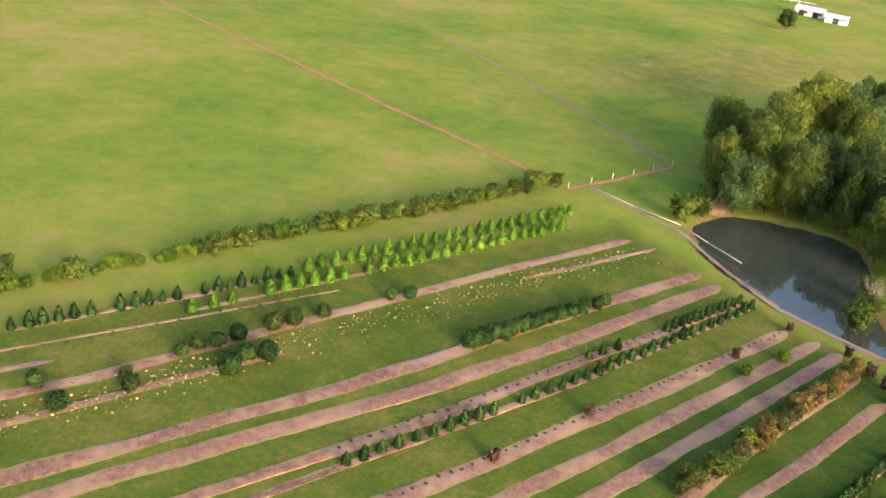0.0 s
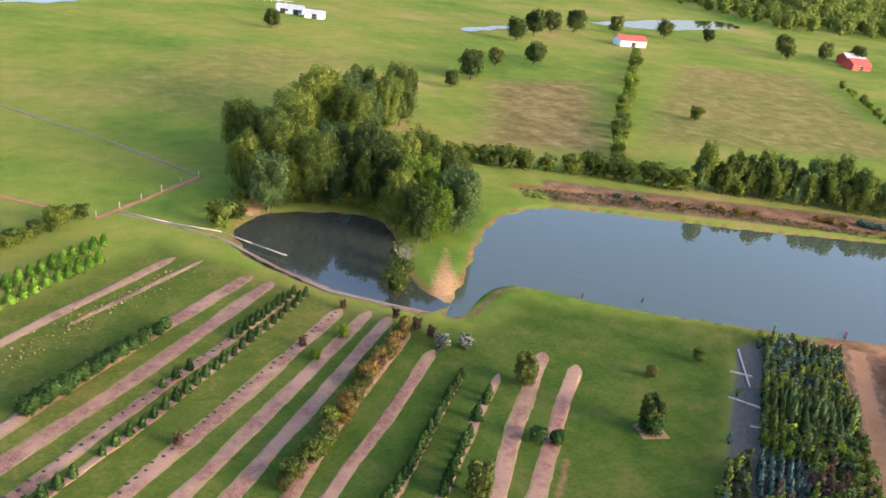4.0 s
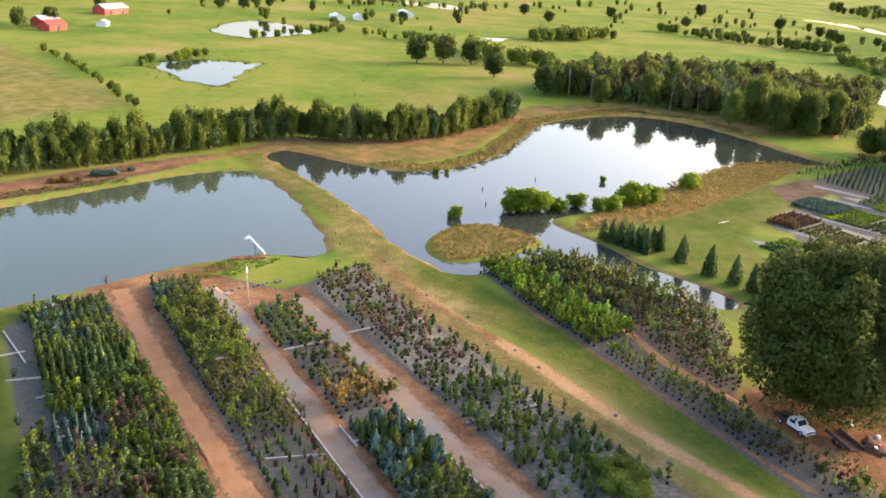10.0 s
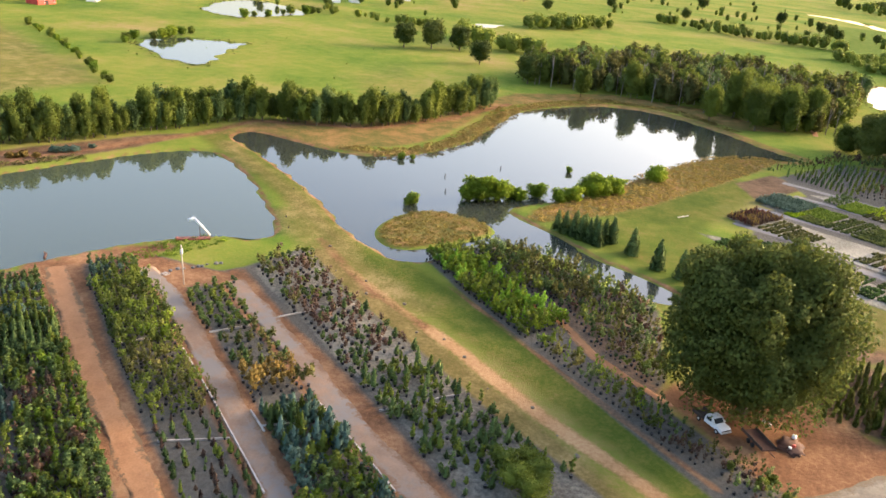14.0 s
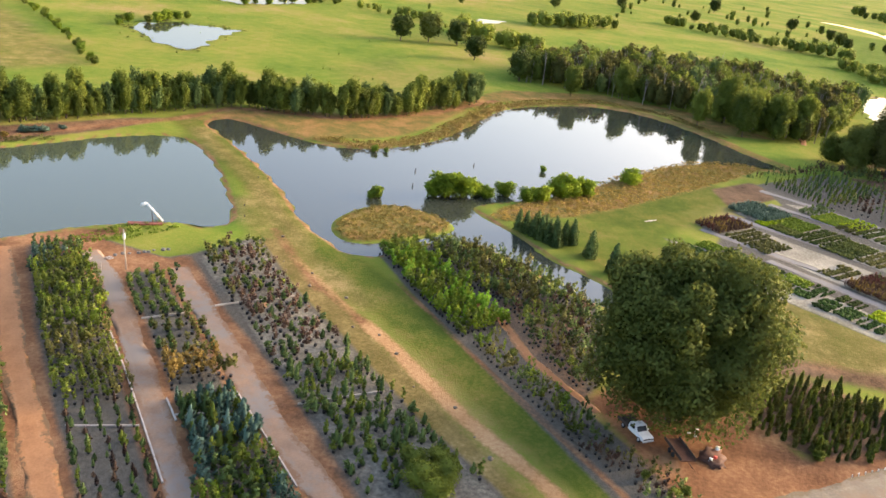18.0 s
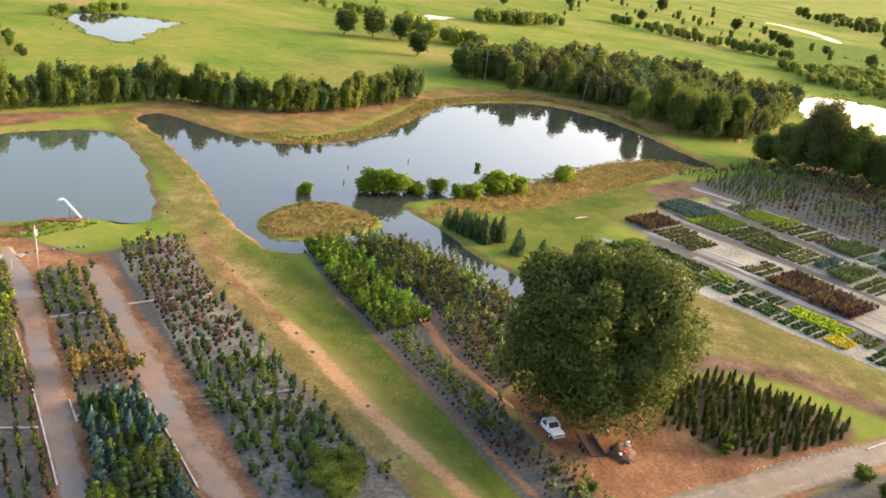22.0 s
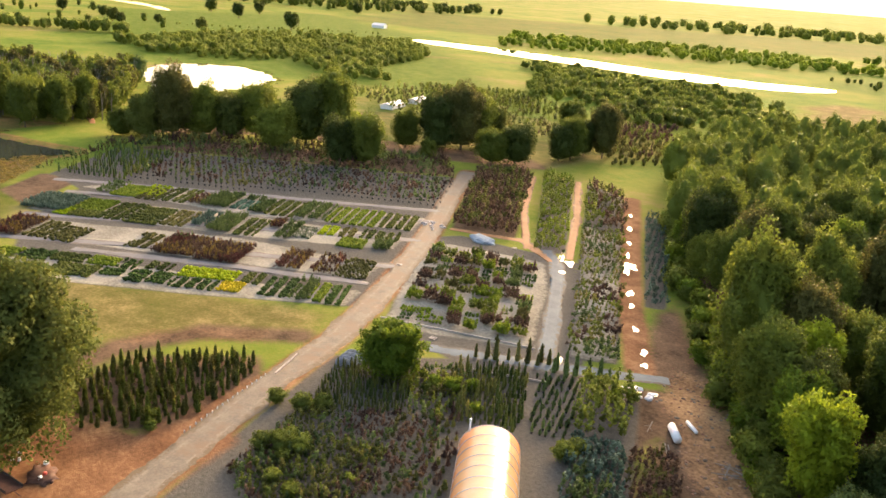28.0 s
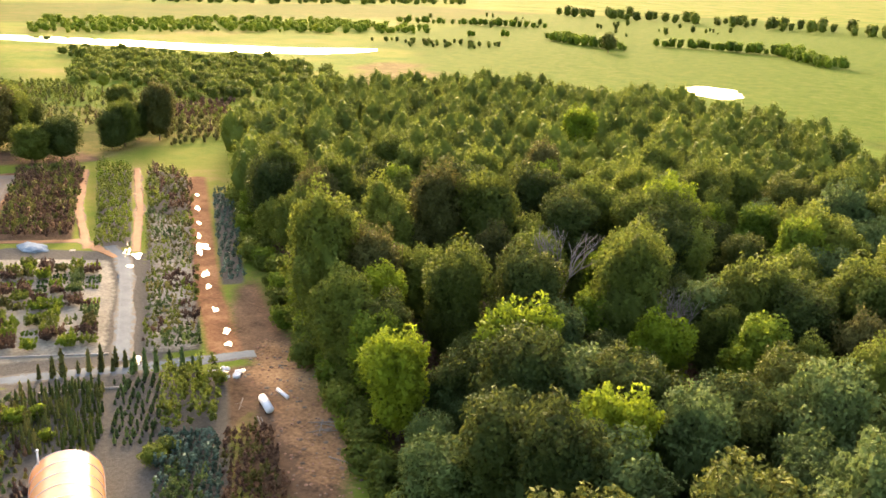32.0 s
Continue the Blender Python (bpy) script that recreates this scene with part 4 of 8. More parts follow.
# grove round the dark pond
GROVE_NEAR = [(52, 149, 0.75), (62, 151, 0.85), (58, 156, 0.9), (71, 148, 0.85), (80, 150, 0.9), (78, 138, 0.95), (83, 131, 0.85), (76, 128, 0.8), (88, 142, 0.8), (58, 170, 0.85), (68, 178, 0.95), (76, 190, 1.0), (90, 191, 0.95), (84, 200, 1.0), (98, 196, 0.9), (108, 205, 0.95), (100, 214, 0.9), (57, 182, 0.8)]
GROVE_FAR = [(70, 164, 0.85), (50, 158, 0.7), (66, 158, 0.8), (76, 156, 0.85), (86, 152, 0.8), (64, 172, 0.85), (92, 204, 0.95), (112, 214, 0.9), (83, 182, 0.9), (74, 144, 0.8), (72, 134, 0.75), (58, 152, 0.62), (65, 149.5, 0.66), (70.5, 145.5, 0.6), (75.5, 139.5, 0.66), (73.5, 128, 0.6), (54, 151, 0.5)]
for i, (x, y, s) in enumerate(GROVE_NEAR + GROVE_FAR):
    (LIMES[i % 2] if x > 74 and y < 146 and i % 2 else SHADY[i % 2] if i % 3 == 0 else WOODS[i % 4]).plant(x, y, s, "tall leafy tree in a grove round the dark pond", "pond grove trees")
for x, y, s in [(41, 143, 1.5), (45, 146, 1.2), (60, 110, 1.3), (63, 114, 1.2), (66, 120, 1.3), (48, 153, 1.1)]:
    SCRUB[0].plant(x, y, s, "dense rounded bush on the pond bank", "pond bank bushes", category="bush")
def bare_tree(x, y, height, label, seed):
    """A leafless tree: a trunk that forks three times into thin pale twigs."""
    r = np.random.default_rng(seed)
    e = thing("bare_tree", pose(x, y, 0, 0, 0, 40 * seed), label, "tree", "bare trees")
    twigs = []

    def grow(p, d, length, girth, depth, out):
        q = p + d * length
        out.append(tube(p, q, girth, girth * 0.6, 5))
        if depth:
            for _ in range(3):
                k = unit(d + r.normal(0, 0.42, 3) + [0, 0, 0.12])
                grow(q - d * length * r.uniform(0, 0.25), k, length * r.uniform(0.55, 0.85), girth * 0.58, depth - 1, out)

    fork = np.array([0, 0, height * 0.3])
    link_mesh("trunk", *gather([tube((0, 0, -0.2), fork, height * 0.022, height * 0.016, 7)]), PALEBARK, e, smooth=True)
    for a in np.linspace(0, 2 * np.pi, 5, endpoint=False):
        limb = []
        grow(fork * r.uniform(0.8, 1.0), unit(np.array([0.42 * math.cos(a), 0.42 * math.sin(a), 1.0])), height * 0.27, height * 0.012, 3, limb)
        link_mesh("limb", *gather(limb), PALEBARK, e, smooth=True)


bare_tree(64, 115, 6.5, "bare bleached dead tree over the pond", 1)
bare_tree(66, -181, 21, "bare grey dead tree among forest crowns", 2)
bare_tree(43, -172, 17, "bare grey dead tree among forest crowns", 3)
bare_tree(40.5, -175, 15, "bare grey dead tree among forest crowns", 4)

# tree line north of the ponds
r5 = np.random.default_rng(5)
TREELINE = [(158, 141), (175, 133), (190, 121), (210, 109), (226, 100), (240, 93), (247, 86), (248, 76), (256, 58), (268, 48), (283, 40), (300, 33), (318, 29)]
pts = np.array(TREELINE, float)
s = np.concatenate([[0], np.cumsum(np.hypot(*np.diff(pts, axis=0).T))])
for k in np.arange(0, s[-1], 2.4):
    x, y = np.interp(k, s, pts[:, 0]), np.interp(k, s, pts[:, 1])
    for off in (r5.uniform(0, 2.5), r5.uniform(3.5, 8)):
        EDGE[r5.integers(3)].plant(x + off * 0.55 + r5.normal(0, 0.7), y + off * 0.8 + r5.normal(0, 0.7), r5.uniform(0.75, 1.4), "slender dark green tree in a pond-side belt", "pond-side tree belt")
for x, y, s in [(107, 175, 0.7), (114, 170, 0.8), (122, 165, 0.8), (128, 163, 0.7), (138, 158, 1.0), (118, 167, 0.9), (111, 173, 0.75), (133, 160, 0.85), (141, 155, 0.8), (149, 149, 0.95), (155, 144, 0.9), (144, 152, 0.9), (146, 158, 0.8), (152, 146, 0.8), (168, 138, 0.7), (204, 118, 0.9)]:
    SCRUB[(0, 2, 0)[r5.integers(3)]].plant(x, y, s * 1.9, "dense dark bush at the edge of a pasture", "pasture edge trees")

# the wood beyond the east pond, and the trees behind the beds
WOOD_EAST = [(378, 27), (376, -2), (372, -28), (360, -56), (338, -78), (350, -98), (400, -112), (455, -130), (486, -62), (452, -2), (402, 28)]
LOWTREE = broadleaf("far_tree", 71, 13.5, 4.4, 480, 0.75, L_WOOD, 20, 0.55, 0.42, 0.02, 0.2, 0.84, (12, 7))
LOWGEO = LOWTREE.geo[1]
FARGEO = broadleaf("far_tree", 72, 13.0, 4.6, 130, 1.2, L_WOOD, 14, 0.65, 0.46, 0.02, 0.2, 0.86, (10, 6)).geo[1]
p = spread(WOOD_EAST, 7.0, 71)
pick = np.random.default_rng(73).uniform(size=len(p))
for lo, hi, m, lab in ((0, 0.45, L_WOOD, "mixed green woodland beyond the pond"), (0.45, 0.62, L_DARK, "dark trees in the wood beyond the pond"), (0.62, 1.01, L_OLIVE, "thin olive trees in the wood beyond the pond")):
    q = p[(pick >= lo) & (pick < hi)]
    tagged(joined("woodland_canopy", LOWGEO, q, np.random.default_rng(72).uniform(0.65, 1.2, len(q)), m, 72, 0.14), lab, "woodland", kind="stuff")
tv, tf = gather([tube((0, 0, 0), (0.3, 0.1, 11), 0.2, 0.07, 5), tube((0.15, 0.05, 6), (1.6, 0.6, 12), 0.09, 0.03, 5), tube((0.1, 0, 5), (-1.4, 0.9, 11.5), 0.09, 0.03, 5)])
q = spread(WOOD_EAST, 7.0, 76, 0.5)
tagged(joined("pale_trunks", (tv, tf, None), q, np.random.default_rng(77).uniform(0.8, 1.2, len(q)), PALEBARK, 78, 0.1), "pale bare trunks standing among the wood", "trunks", kind="stuff")
for x, y, s in [(345, -78, 1.15), (352, -70, 1.1), (338, -66, 1.0), (352, -88, 1.0), (360, -60, 1.1), (345, -50, 0.8), (375, -20, 0.9), (362, 0, 0.85)]:
    WOODS[r5.integers(4)].plant(x, y, s * 0.95, "large dark tree at the wood's edge", "wood edge trees")
# easting, northing, spread and height of each tree
BEHIND = [(321, -95, 12, 11), (315, -101, 15, 15.5), (313, -110, 19, 22.5), (313, -120, 18, 17.5), (310, -129, 16, 16), (311, -139, 19, 20), (322, -105, 14, 14), (323, -117, 16, 17), (322, -132, 15, 16),
          (290, -139, 18, 16.5), (295, -152, 19, 22), (293, -161, 20, 24), (302, -157, 17, 20), (264, -152, 15, 15.5), (262, -159, 16, 16.5), (286, -187, 14, 13),
          (280, -197, 19, 20), (278, -206, 21, 21.5), (281, -215, 18, 19.5), (283, -223, 14, 16), (289, -206, 17, 19), (256, -206, 15, 12.5), (254, -214, 15, 14), (267, -186, 8, 7),
          (304, -277, 16, 15), (255, -234, 13, 13.5), (256, -240, 13, 15.5), (256, -255, 15, 18.5), (262, -251, 11, 14)]
for i, (x, y, wide, high) in enumerate(BEHIND):
    (SHADY[1] if i % 3 == 1 else SHADY[2] if i % 5 == 2 else WOODS[i % 4]).plant(x, y, wide / 12.6, "broad dark tree behind the nursery beds", "trees behind the beds", stretch=high / 16.0 * 12.6 / wide, z=-1.0)
LIMES[0].plant(372, -88, 0.55, "small bright lime-green tree at the pond corner")

# the big forest south of the nursery
FOREST = [(191, -228), (142, -184), (113, -163), (94, -148), (81, -139), (66, -125), (44, -108), (20, -104), (-10, -112), (-40, -140), (-20, -260), (60, -400), (120, -430), (190, -440), (240, -420), (260, -370), (262, -320), (230, -262)]
p = spread(FOREST, 9.8, 81, 0.36)
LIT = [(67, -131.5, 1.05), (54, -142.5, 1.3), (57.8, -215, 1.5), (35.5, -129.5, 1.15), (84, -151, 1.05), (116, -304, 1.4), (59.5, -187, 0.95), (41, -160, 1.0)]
p = p[np.min([np.hypot(p[:, 0] - x, p[:, 1] - y) for x, y, _ in LIT + [(64.5, -176.5, 1), (41, -169, 1), (57, -129, 1)]], axis=0) > 6.8]
near_first = np.argsort(np.hypot(p[:, 0] - 40, p[:, 1] + 110))
for i in near_first[:230]:
    sp = LIMES[i % 2] if i % 8 == 0 else SHADY[2 if i % 16 == 6 else i % 2] if i % 8 in (1, 3, 6) else WOODS[i % 4]
    # the nearest corner lies in shade: put in by darker leaf colours
    if math.hypot(p[i, 0] - 30, p[i, 1] + 118) < 48:
        sp = SHADY[i % 2]
    sp.plant(p[i, 0], p[i, 1], float(np.random.default_rng(i).uniform(0.72, 1.28)), "leafy crown of a tall forest tree", "forest trees", stretch=float(np.random.default_rng(i + 7).uniform(0.8, 1.15)))
rest = p[near_first[230:]]
fr = broadleaf("far_tree", 83, 17, 5.8, 1300, 0.42, L_WOOD, 32, 0.46, 0.38, 0.08, 0.2, 0.9, (16, 9))
tagged(joined("forest_canopy", fr.geo[1], rest, np.random.default_rng(84).uniform(0.75, 1.12, len(rest)), L_WOOD, 84, 0.16), "dense green forest canopy in low sun", "forest", kind="stuff")
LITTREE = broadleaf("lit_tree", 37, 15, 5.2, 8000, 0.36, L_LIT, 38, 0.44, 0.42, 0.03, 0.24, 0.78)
for x, y, s in [(58, -126, 0.62), (55, -132, 0.66), (61, -135, 0.7)]:
    SHADY[0].plant(x, y, s, "lower dark green tree at the forest edge", "forest trees")
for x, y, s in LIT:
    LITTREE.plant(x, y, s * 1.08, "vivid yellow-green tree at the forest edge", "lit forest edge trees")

for x, y in zip(np.interp(np.linspace(0, 6, 70), range(7), [189, 140, 111, 92, 79, 64, 42]), np.interp(np.linspace(0, 6, 70), range(7), [-225, -181, -160, -145, -136, -122, -105])):
    SCRUB[r5.integers(3)].plant(float(x + r5.normal(0, 1.2)), float(y + r5.normal(0, 1.2)), float(r5.uniform(0.8, 1.6)), "leafy undergrowth at the forest edge", "forest edge undergrowth", category="bush")

# hedges, and single trees over the pastures
HEDGE = [(-53, 91), (-48, 95.5), (-40, 102), (-31, 110), (-16, 121.5), (0.5, 135), (13, 146)]
pts = np.array(HEDGE, float)
s = np.concatenate([[0], np.cumsum(np.hypot(*np.diff(pts, axis=0).T))])
for k in np.arange(0, s[-1], 1.45):
    x, y = np.interp(k, s, pts[:, 0]) + r5.normal(0, 0.5), np.interp(k, s, pts[:, 1]) + r5.normal(0, 0.5)
    big = r5.uniform(0.5, 0.95) if k > 24 else r5.uniform(0.38, 0.62)
    SCRUB[r5.integers(3) if k > 24 else 1].plant(x, y, big, "leafy bush in a field-edge hedge", "field hedge bushes", category="bush")
for x, y, s in [(-54, 91, 1.3), (-47, 96, 0.95), (-29, 111, 0.9), (-14, 123, 0.9), (2, 137, 0.85), (16, 149, 1.0), (19, 150.5, 0.85), (14.5, 148, 1.1)]:
    SCRUB[0].plant(x, y, s, "tall rounded bush in the hedge", "field hedge bushes", category="bush")


def hedge_row(pts, gap, lo, hi, label, group):
    pts = np.array(pts, float)
    s = np.concatenate([[0], np.cumsum(np.hypot(*np.diff(pts, axis=0).T))])
    for k in np.arange(0, s[-1], gap):
        x, y = np.interp(k, s, pts[:, 0]) + r5.normal(0, gap * 0.2), np.interp(k, s, pts[:, 1]) + r5.normal(0, gap * 0.2)
        SCRUB[r5.integers(3)].plant(x, y, r5.uniform(lo, hi), label, group, category="bush")


hedge_row([(147, 158), (175, 192), (206, 225), (250, 272), (294, 319)], 6, 0.7, 1.5, "bush in a line between pastures", "pasture hedge")
hedge_row([(267, 152), (296, 180), (328, 213), (371, 264)], 5, 0.5, 0.9, "low bush along a field boundary", "field boundary bushes")
hedge_row([(395, 190), (360, 196), (345, 196)], 6, 0.9, 1.5, "bush beside the meadow pond", "meadow pond bushes")
hedge_row([(480, 205), (560, 175), (600, 190)], 9, 1.0, 1.9, "bush beside the pasture pond", "pasture pond bushes")
SCRUB[0].plant(220, 205, 1.5, "lone dense bush in a tan pasture", category="bush")
NORTH_TREES = [(122, 352, 1.0), (165, 262, 1.2), (170, 270, 1.1), (190, 285, 0.9), (212, 290, 1.1), (222, 300, 0.8), (150, 250, 0.7), (240, 345, 1.3), (262, 362, 1.5), (280, 372, 1.4), (300, 378, 1.5), (330, 380, 1.2), (360, 372, 1.2), (384, 362, 1.0), (430, 318, 1.2), (450, 312, 1.3), (410, 330, 1.4), (400, 318, 1.0)]
EAST_TREES = [(560, 350, 1.3), (640, 300, 1.1), (660, 290, 1.2), (690, 280, 1.0), (440, 96, 1.6), (450, 84, 1.7), (415, 52, 1.4), ]
SOUTH_TREES = [(760, -240, 1.3), (820, -180, 1.5), (780, 60, 1.2), (850, 90, 1.3), (720, 130, 1.1), (660, 160, 1.0), (900, 10, 1.4), (860, -60, 1.2), (802, -183, 1.2), (821, -218, 1.0), (1020, -321, 1.9), (941, -328, 1.8), (1015, -376, 1.8), (807, -337, 2.0), (1111, -544, 1.8), (1040, -85, 1.8), (930, -154, 1.5), (870, -180, 1.3), (287, -770, 1.9), (378, 24, 1.5), (455, 70, 1.6)]
for x, y, s in NORTH_TREES + EAST_TREES + SOUTH_TREES:
    FIELD[r5.integers(3)].plant(x, y, s, "lone rounded tree standing in pasture", "pasture trees")


def woods_band(name, poly, gap, lo, hi, seed, label, material=L_WOOD, thin=0.0, flat=0.78):
    """A wood in one mesh; thin opens it towards its outline and in glades."""
    q = spread(poly, gap, seed, 0.5)
    x, y = q.T
    glade = np.sin(x * 0.055 + 1.3 * np.sin(y * 0.04)) * np.sin(y * 0.06 + 1.1 * np.sin(x * 0.033)) + 0.5 * np.sin(x * 0.19 + y * 0.13)
    edge = np.clip(-away(x, y, poly) / 30.0, 0, 1)
    r = np.random.default_rng(seed)
    q = q[r.uniform(0, 1, len(q)) < 1 - thin * (1 - edge) + thin * glade]
    size = r.uniform(lo, hi, len(q))
    tagged(joined(name, FARGEO, q, size, material, seed, 0.12, tall=size * r.uniform(flat - 0.12, flat + 0.12, len(q))), label, "woodland", kind="stuff")


woods_band("far_woodland", [(340, 570), (540, 580), (640, 500), (760, 470), (900, 480), (1150, 380), (1250, 620), (900, 900), (400, 900)], 17, 1.2, 2.0, 101, "distant dark woodland along the horizon")
woods_band("far_woodland", [(528, 425), (590, 404), (661, 398), (718, 380), (762, 345), (775, 300), (1000, 330), (1050, 420), (760, 470), (640, 500), (540, 560)], 15, 0.9, 1.5, 115, "dark woodland behind the red barns")
woods_band("far_woodland", [(960, 380), (1000, 260), (1250, 200), (1500, 250), (1500, 500), (1150, 420)], 19, 1.2, 2.0, 102, "distant dark woodland beyond the marsh")
woods_band("far_woodland", [(1300, -330), (1180, -480), (1160, -640), (1300, -900), (1600, -700), (1500, -300)], 27, 1.0, 1.8, 103, "hazy distant woodland below the sunset")
# L_BRIGHT puts the lightening of distant haze into this wood's leaf colour
woods_band("river_woodland", [(705, -500), (640, -650), (545, -745), (500, -830), (560, -880), (670, -900), (770, -790), (835, -600)], 12, 0.5, 1.15, 105, "olive trees and scrub on the far bank of the canal", L_BRIGHT, 0.3, 0.6)
woods_band("river_woodland", [(500, -690), (452, -700), (420, -660), (380, -700), (372, -750), (440, -740)], 11, 0.3, 0.6, 104, "scrubby green woodland beyond the canal's end")
# far belts: leaf colour is lightened in place of haze
for i, line in enumerate([((470, -800), (440, -850), (405, -884)), ((388, -872), (340, -835), (285, -800)), ((280, -880), (230, -890), (170, -880)), ((170, -890), (140, -840), (105, -780)), ((640, -960), (560, -1010), (470, -1040))]):
    woods_band("fence_woodland", [(x - 7, y - 9) for x, y in line] + [(x + 7, y + 9) for x, y in line[::-1]], 7, 0.5, 1.15, 116 + i, "tree belt across a far pasture", L_BRIGHT)
woods_band("far_woodland", [(1000, -1250), (1090, -1050), (1200, -1000), (1250, -1400), (1000, -1700), (880, -1600)], 34, 1.2, 2.0, 106, "hazy distant woodland below the sunset")
woods_band("far_woodland", [(100, -1250), (350, -1330), (620, -1350), (640, -1450), (320, -1450), (90, -1400)], 32, 1.2, 2.0, 117, "hazy distant woodland below the sunset")
woods_band("far_woodland", [(-400, 700), (0, 760), (300, 620), (400, 700), (300, 1000), (-400, 1000)], 27, 1.2, 2.0, 107, "distant woodland behind the pasture")
woods_band("scrub_woodland", [(645, -150), (575, -162), (552, -200), (556, -240), (470, -238), (450, -262), (520, -290), (575, -352), (610, -380), (700, -412), (738, -330), (725, -240)], 6.4, 0.4, 0.95, 108, "scrubby young woodland beyond the far pond", L_WOOD, 0.3, 0.62)
woods_band("scrub_woodland", [(548, -420), (520, -452), (450, -470), (405, -484), (330, -456), (303, -405), (312, -352), (369, -340), (395, -318), (440, -352), (490, -400)], 6.2, 0.4, 1.0, 114, "rough young trees between nursery and canal", L_WOOD, 0.35, 0.64)
r7 = np.random.default_rng(131)
for lab, poly, gap, size, material in (("rows of small conifers in the old nursery", [(449, -280), (411, -341), (356, -297), (408, -265)], 3.6, 0.2, L_WOOD),
                                       ("reddish shrubs in old nursery rows", [(315, -300), (307, -345), (280, -312), (291, -283)], 2.6, 0.2, L_RED),
                                       ("young conifers scattered on rough grass", [(286, -279), (276, -308), (238, -274), (242, -248)], 3.4, 0.2, L_OLIVE)):
    q = spread(poly, gap, 131, 0.3)
    tagged(joined("nursery_shrubs", FARGEO, q, r7.uniform(0.6, 1.2, len(q)) * size, material, 132, 0.14), lab, "shrubs", kind="stuff")
woods_band("scrub_woodland", [(300, -322), (345, -326), (372, -350), (350, -372), (300, -356)], 8.0, 0.4, 0.8, 118, "dark trees behind the old nursery")
woods_band("fence_woodland", [(780, -34), (742, -86), (712, -134), (700, -170), (722, -172), (738, -134), (764, -86), (800, -34)], 8, 0.55, 1.05, 110, "overgrown tree belt across pasture")
woods_band("fence_woodland", [(600, 50), (640, 20), (676, -2), (690, 12), (650, 40), (612, 62)], 8, 0.7, 1.2, 111, "dark clump of trees in pasture")
woods_band("fence_woodland", [(812, -228), (800, -314), (809, -361), (782, -441), (794, -441), (822, -361), (812, -314), (824, -228)], 9, 0.14, 0.32, 112, "low hedge across a far field")
woods_band("fence_woodland", [(500, 84), (486, 70), (462, 38), (474, 28), (500, 60), (516, 78)], 8, 0.7, 1.15, 113, "dark trees along a marshy ditch")
woods_band("fence_woodland", [(548, 160), (532, 112), (506, 90), (516, 84), (544, 108), (560, 156)], 9, 0.3, 0.75, 119, "bushes along a marshy ditch")
woods_band("fence_woodland", [(690, 322), (742, 288), (806, 206), (848, 160), (980, 60), (988, 74), (860, 172), (816, 218), (750, 300), (698, 332)], 14, 0.3, 0.8, 109, "loose row of trees across far pasture")
r6 = np.random.default_rng(120)
q = np.concatenate([r6.uniform((760, -220), (1250, 260), (60, 2)), r6.uniform((560, 120), (900, 330), (34, 2)), r6.uniform((260, -1250), (700, -950), (26, 2))])
tagged(joined("scattered_trees", FARGEO, q, r6.uniform(0.22, 0.9, len(q)), L_WOOD, 122, 0.1), "trees and bushes scattered over far pasture", "trees", kind="stuff")
q = np.random.default_rng(123).uniform((300, 70), (430, 200), (30, 2))
tagged(joined("meadow_scrub", SCRUB[1].geo[1], q, np.random.default_rng(124).uniform(0.08, 0.22, 30), L_WOOD, 125, 0.1), "low scrub dotted over the meadow", "scrub", kind="stuff")
q = np.stack([np.random.default_rng(126).uniform(245, 355, 46), np.random.default_rng(127).uniform(-215, -100, 46)], 1)
q = q[(q[:, 0] * 0.86 - q[:, 1] * 0.5 > 345) & (q[:, 0] * 0.86 - q[:, 1] * 0.5 < 385)]
for x, y in q:
    SCRUB[r5.integers(3)].plant(float(x), float(y), float(r5.uniform(1.0, 1.8)), "undergrowth beneath trees behind the beds", "bed-side undergrowth", category="bush")


# ---- nursery beds ----
rn = np.random.default_rng(17)
G_SHRUB = [leaves(rn, [[0, 0, 0.72, 0.40, 0.40, 0.36], [0.15, 0.1, 0.95, 0.26, 0.26, 0.25], [-0.15, -0.1, 0.6, 0.32, 0.32, 0.3]], 60, 0.21, -0.9, 0.5, 0.45),
           leaves(rn, [[0.05, 0, 0.62, 0.46, 0.40, 0.26], [0.3, -0.1, 0.5, 0.24, 0.28, 0.2], [-0.25, 0.2, 0.75, 0.22, 0.22, 0.24], [0, 0.1, 1.05, 0.16, 0.16, 0.3]], 58, 0.2, -0.9, 0.3, 0.4),
           leaves(rn, [[0, 0, 0.55, 0.26, 0.26, 0.24], [0.08, 0.06, 0.95, 0.24, 0.22, 0.36], [-0.05, 0.0, 1.35, 0.16, 0.16, 0.26]], 50, 0.2, -0.9, 0.3, 0.4)]
G_CONE = [cone_leaves(rn, 1.5, 0.38, 44, 0.24, 0.2, 0.7, 0.55), cone_leaves(rn, 1.25, 0.44, 44, 0.24, 0.18, 0.9, 0.7), cone_leaves(rn, 1.75, 0.30, 40, 0.22, 0.2, 0.6, 0.5)]
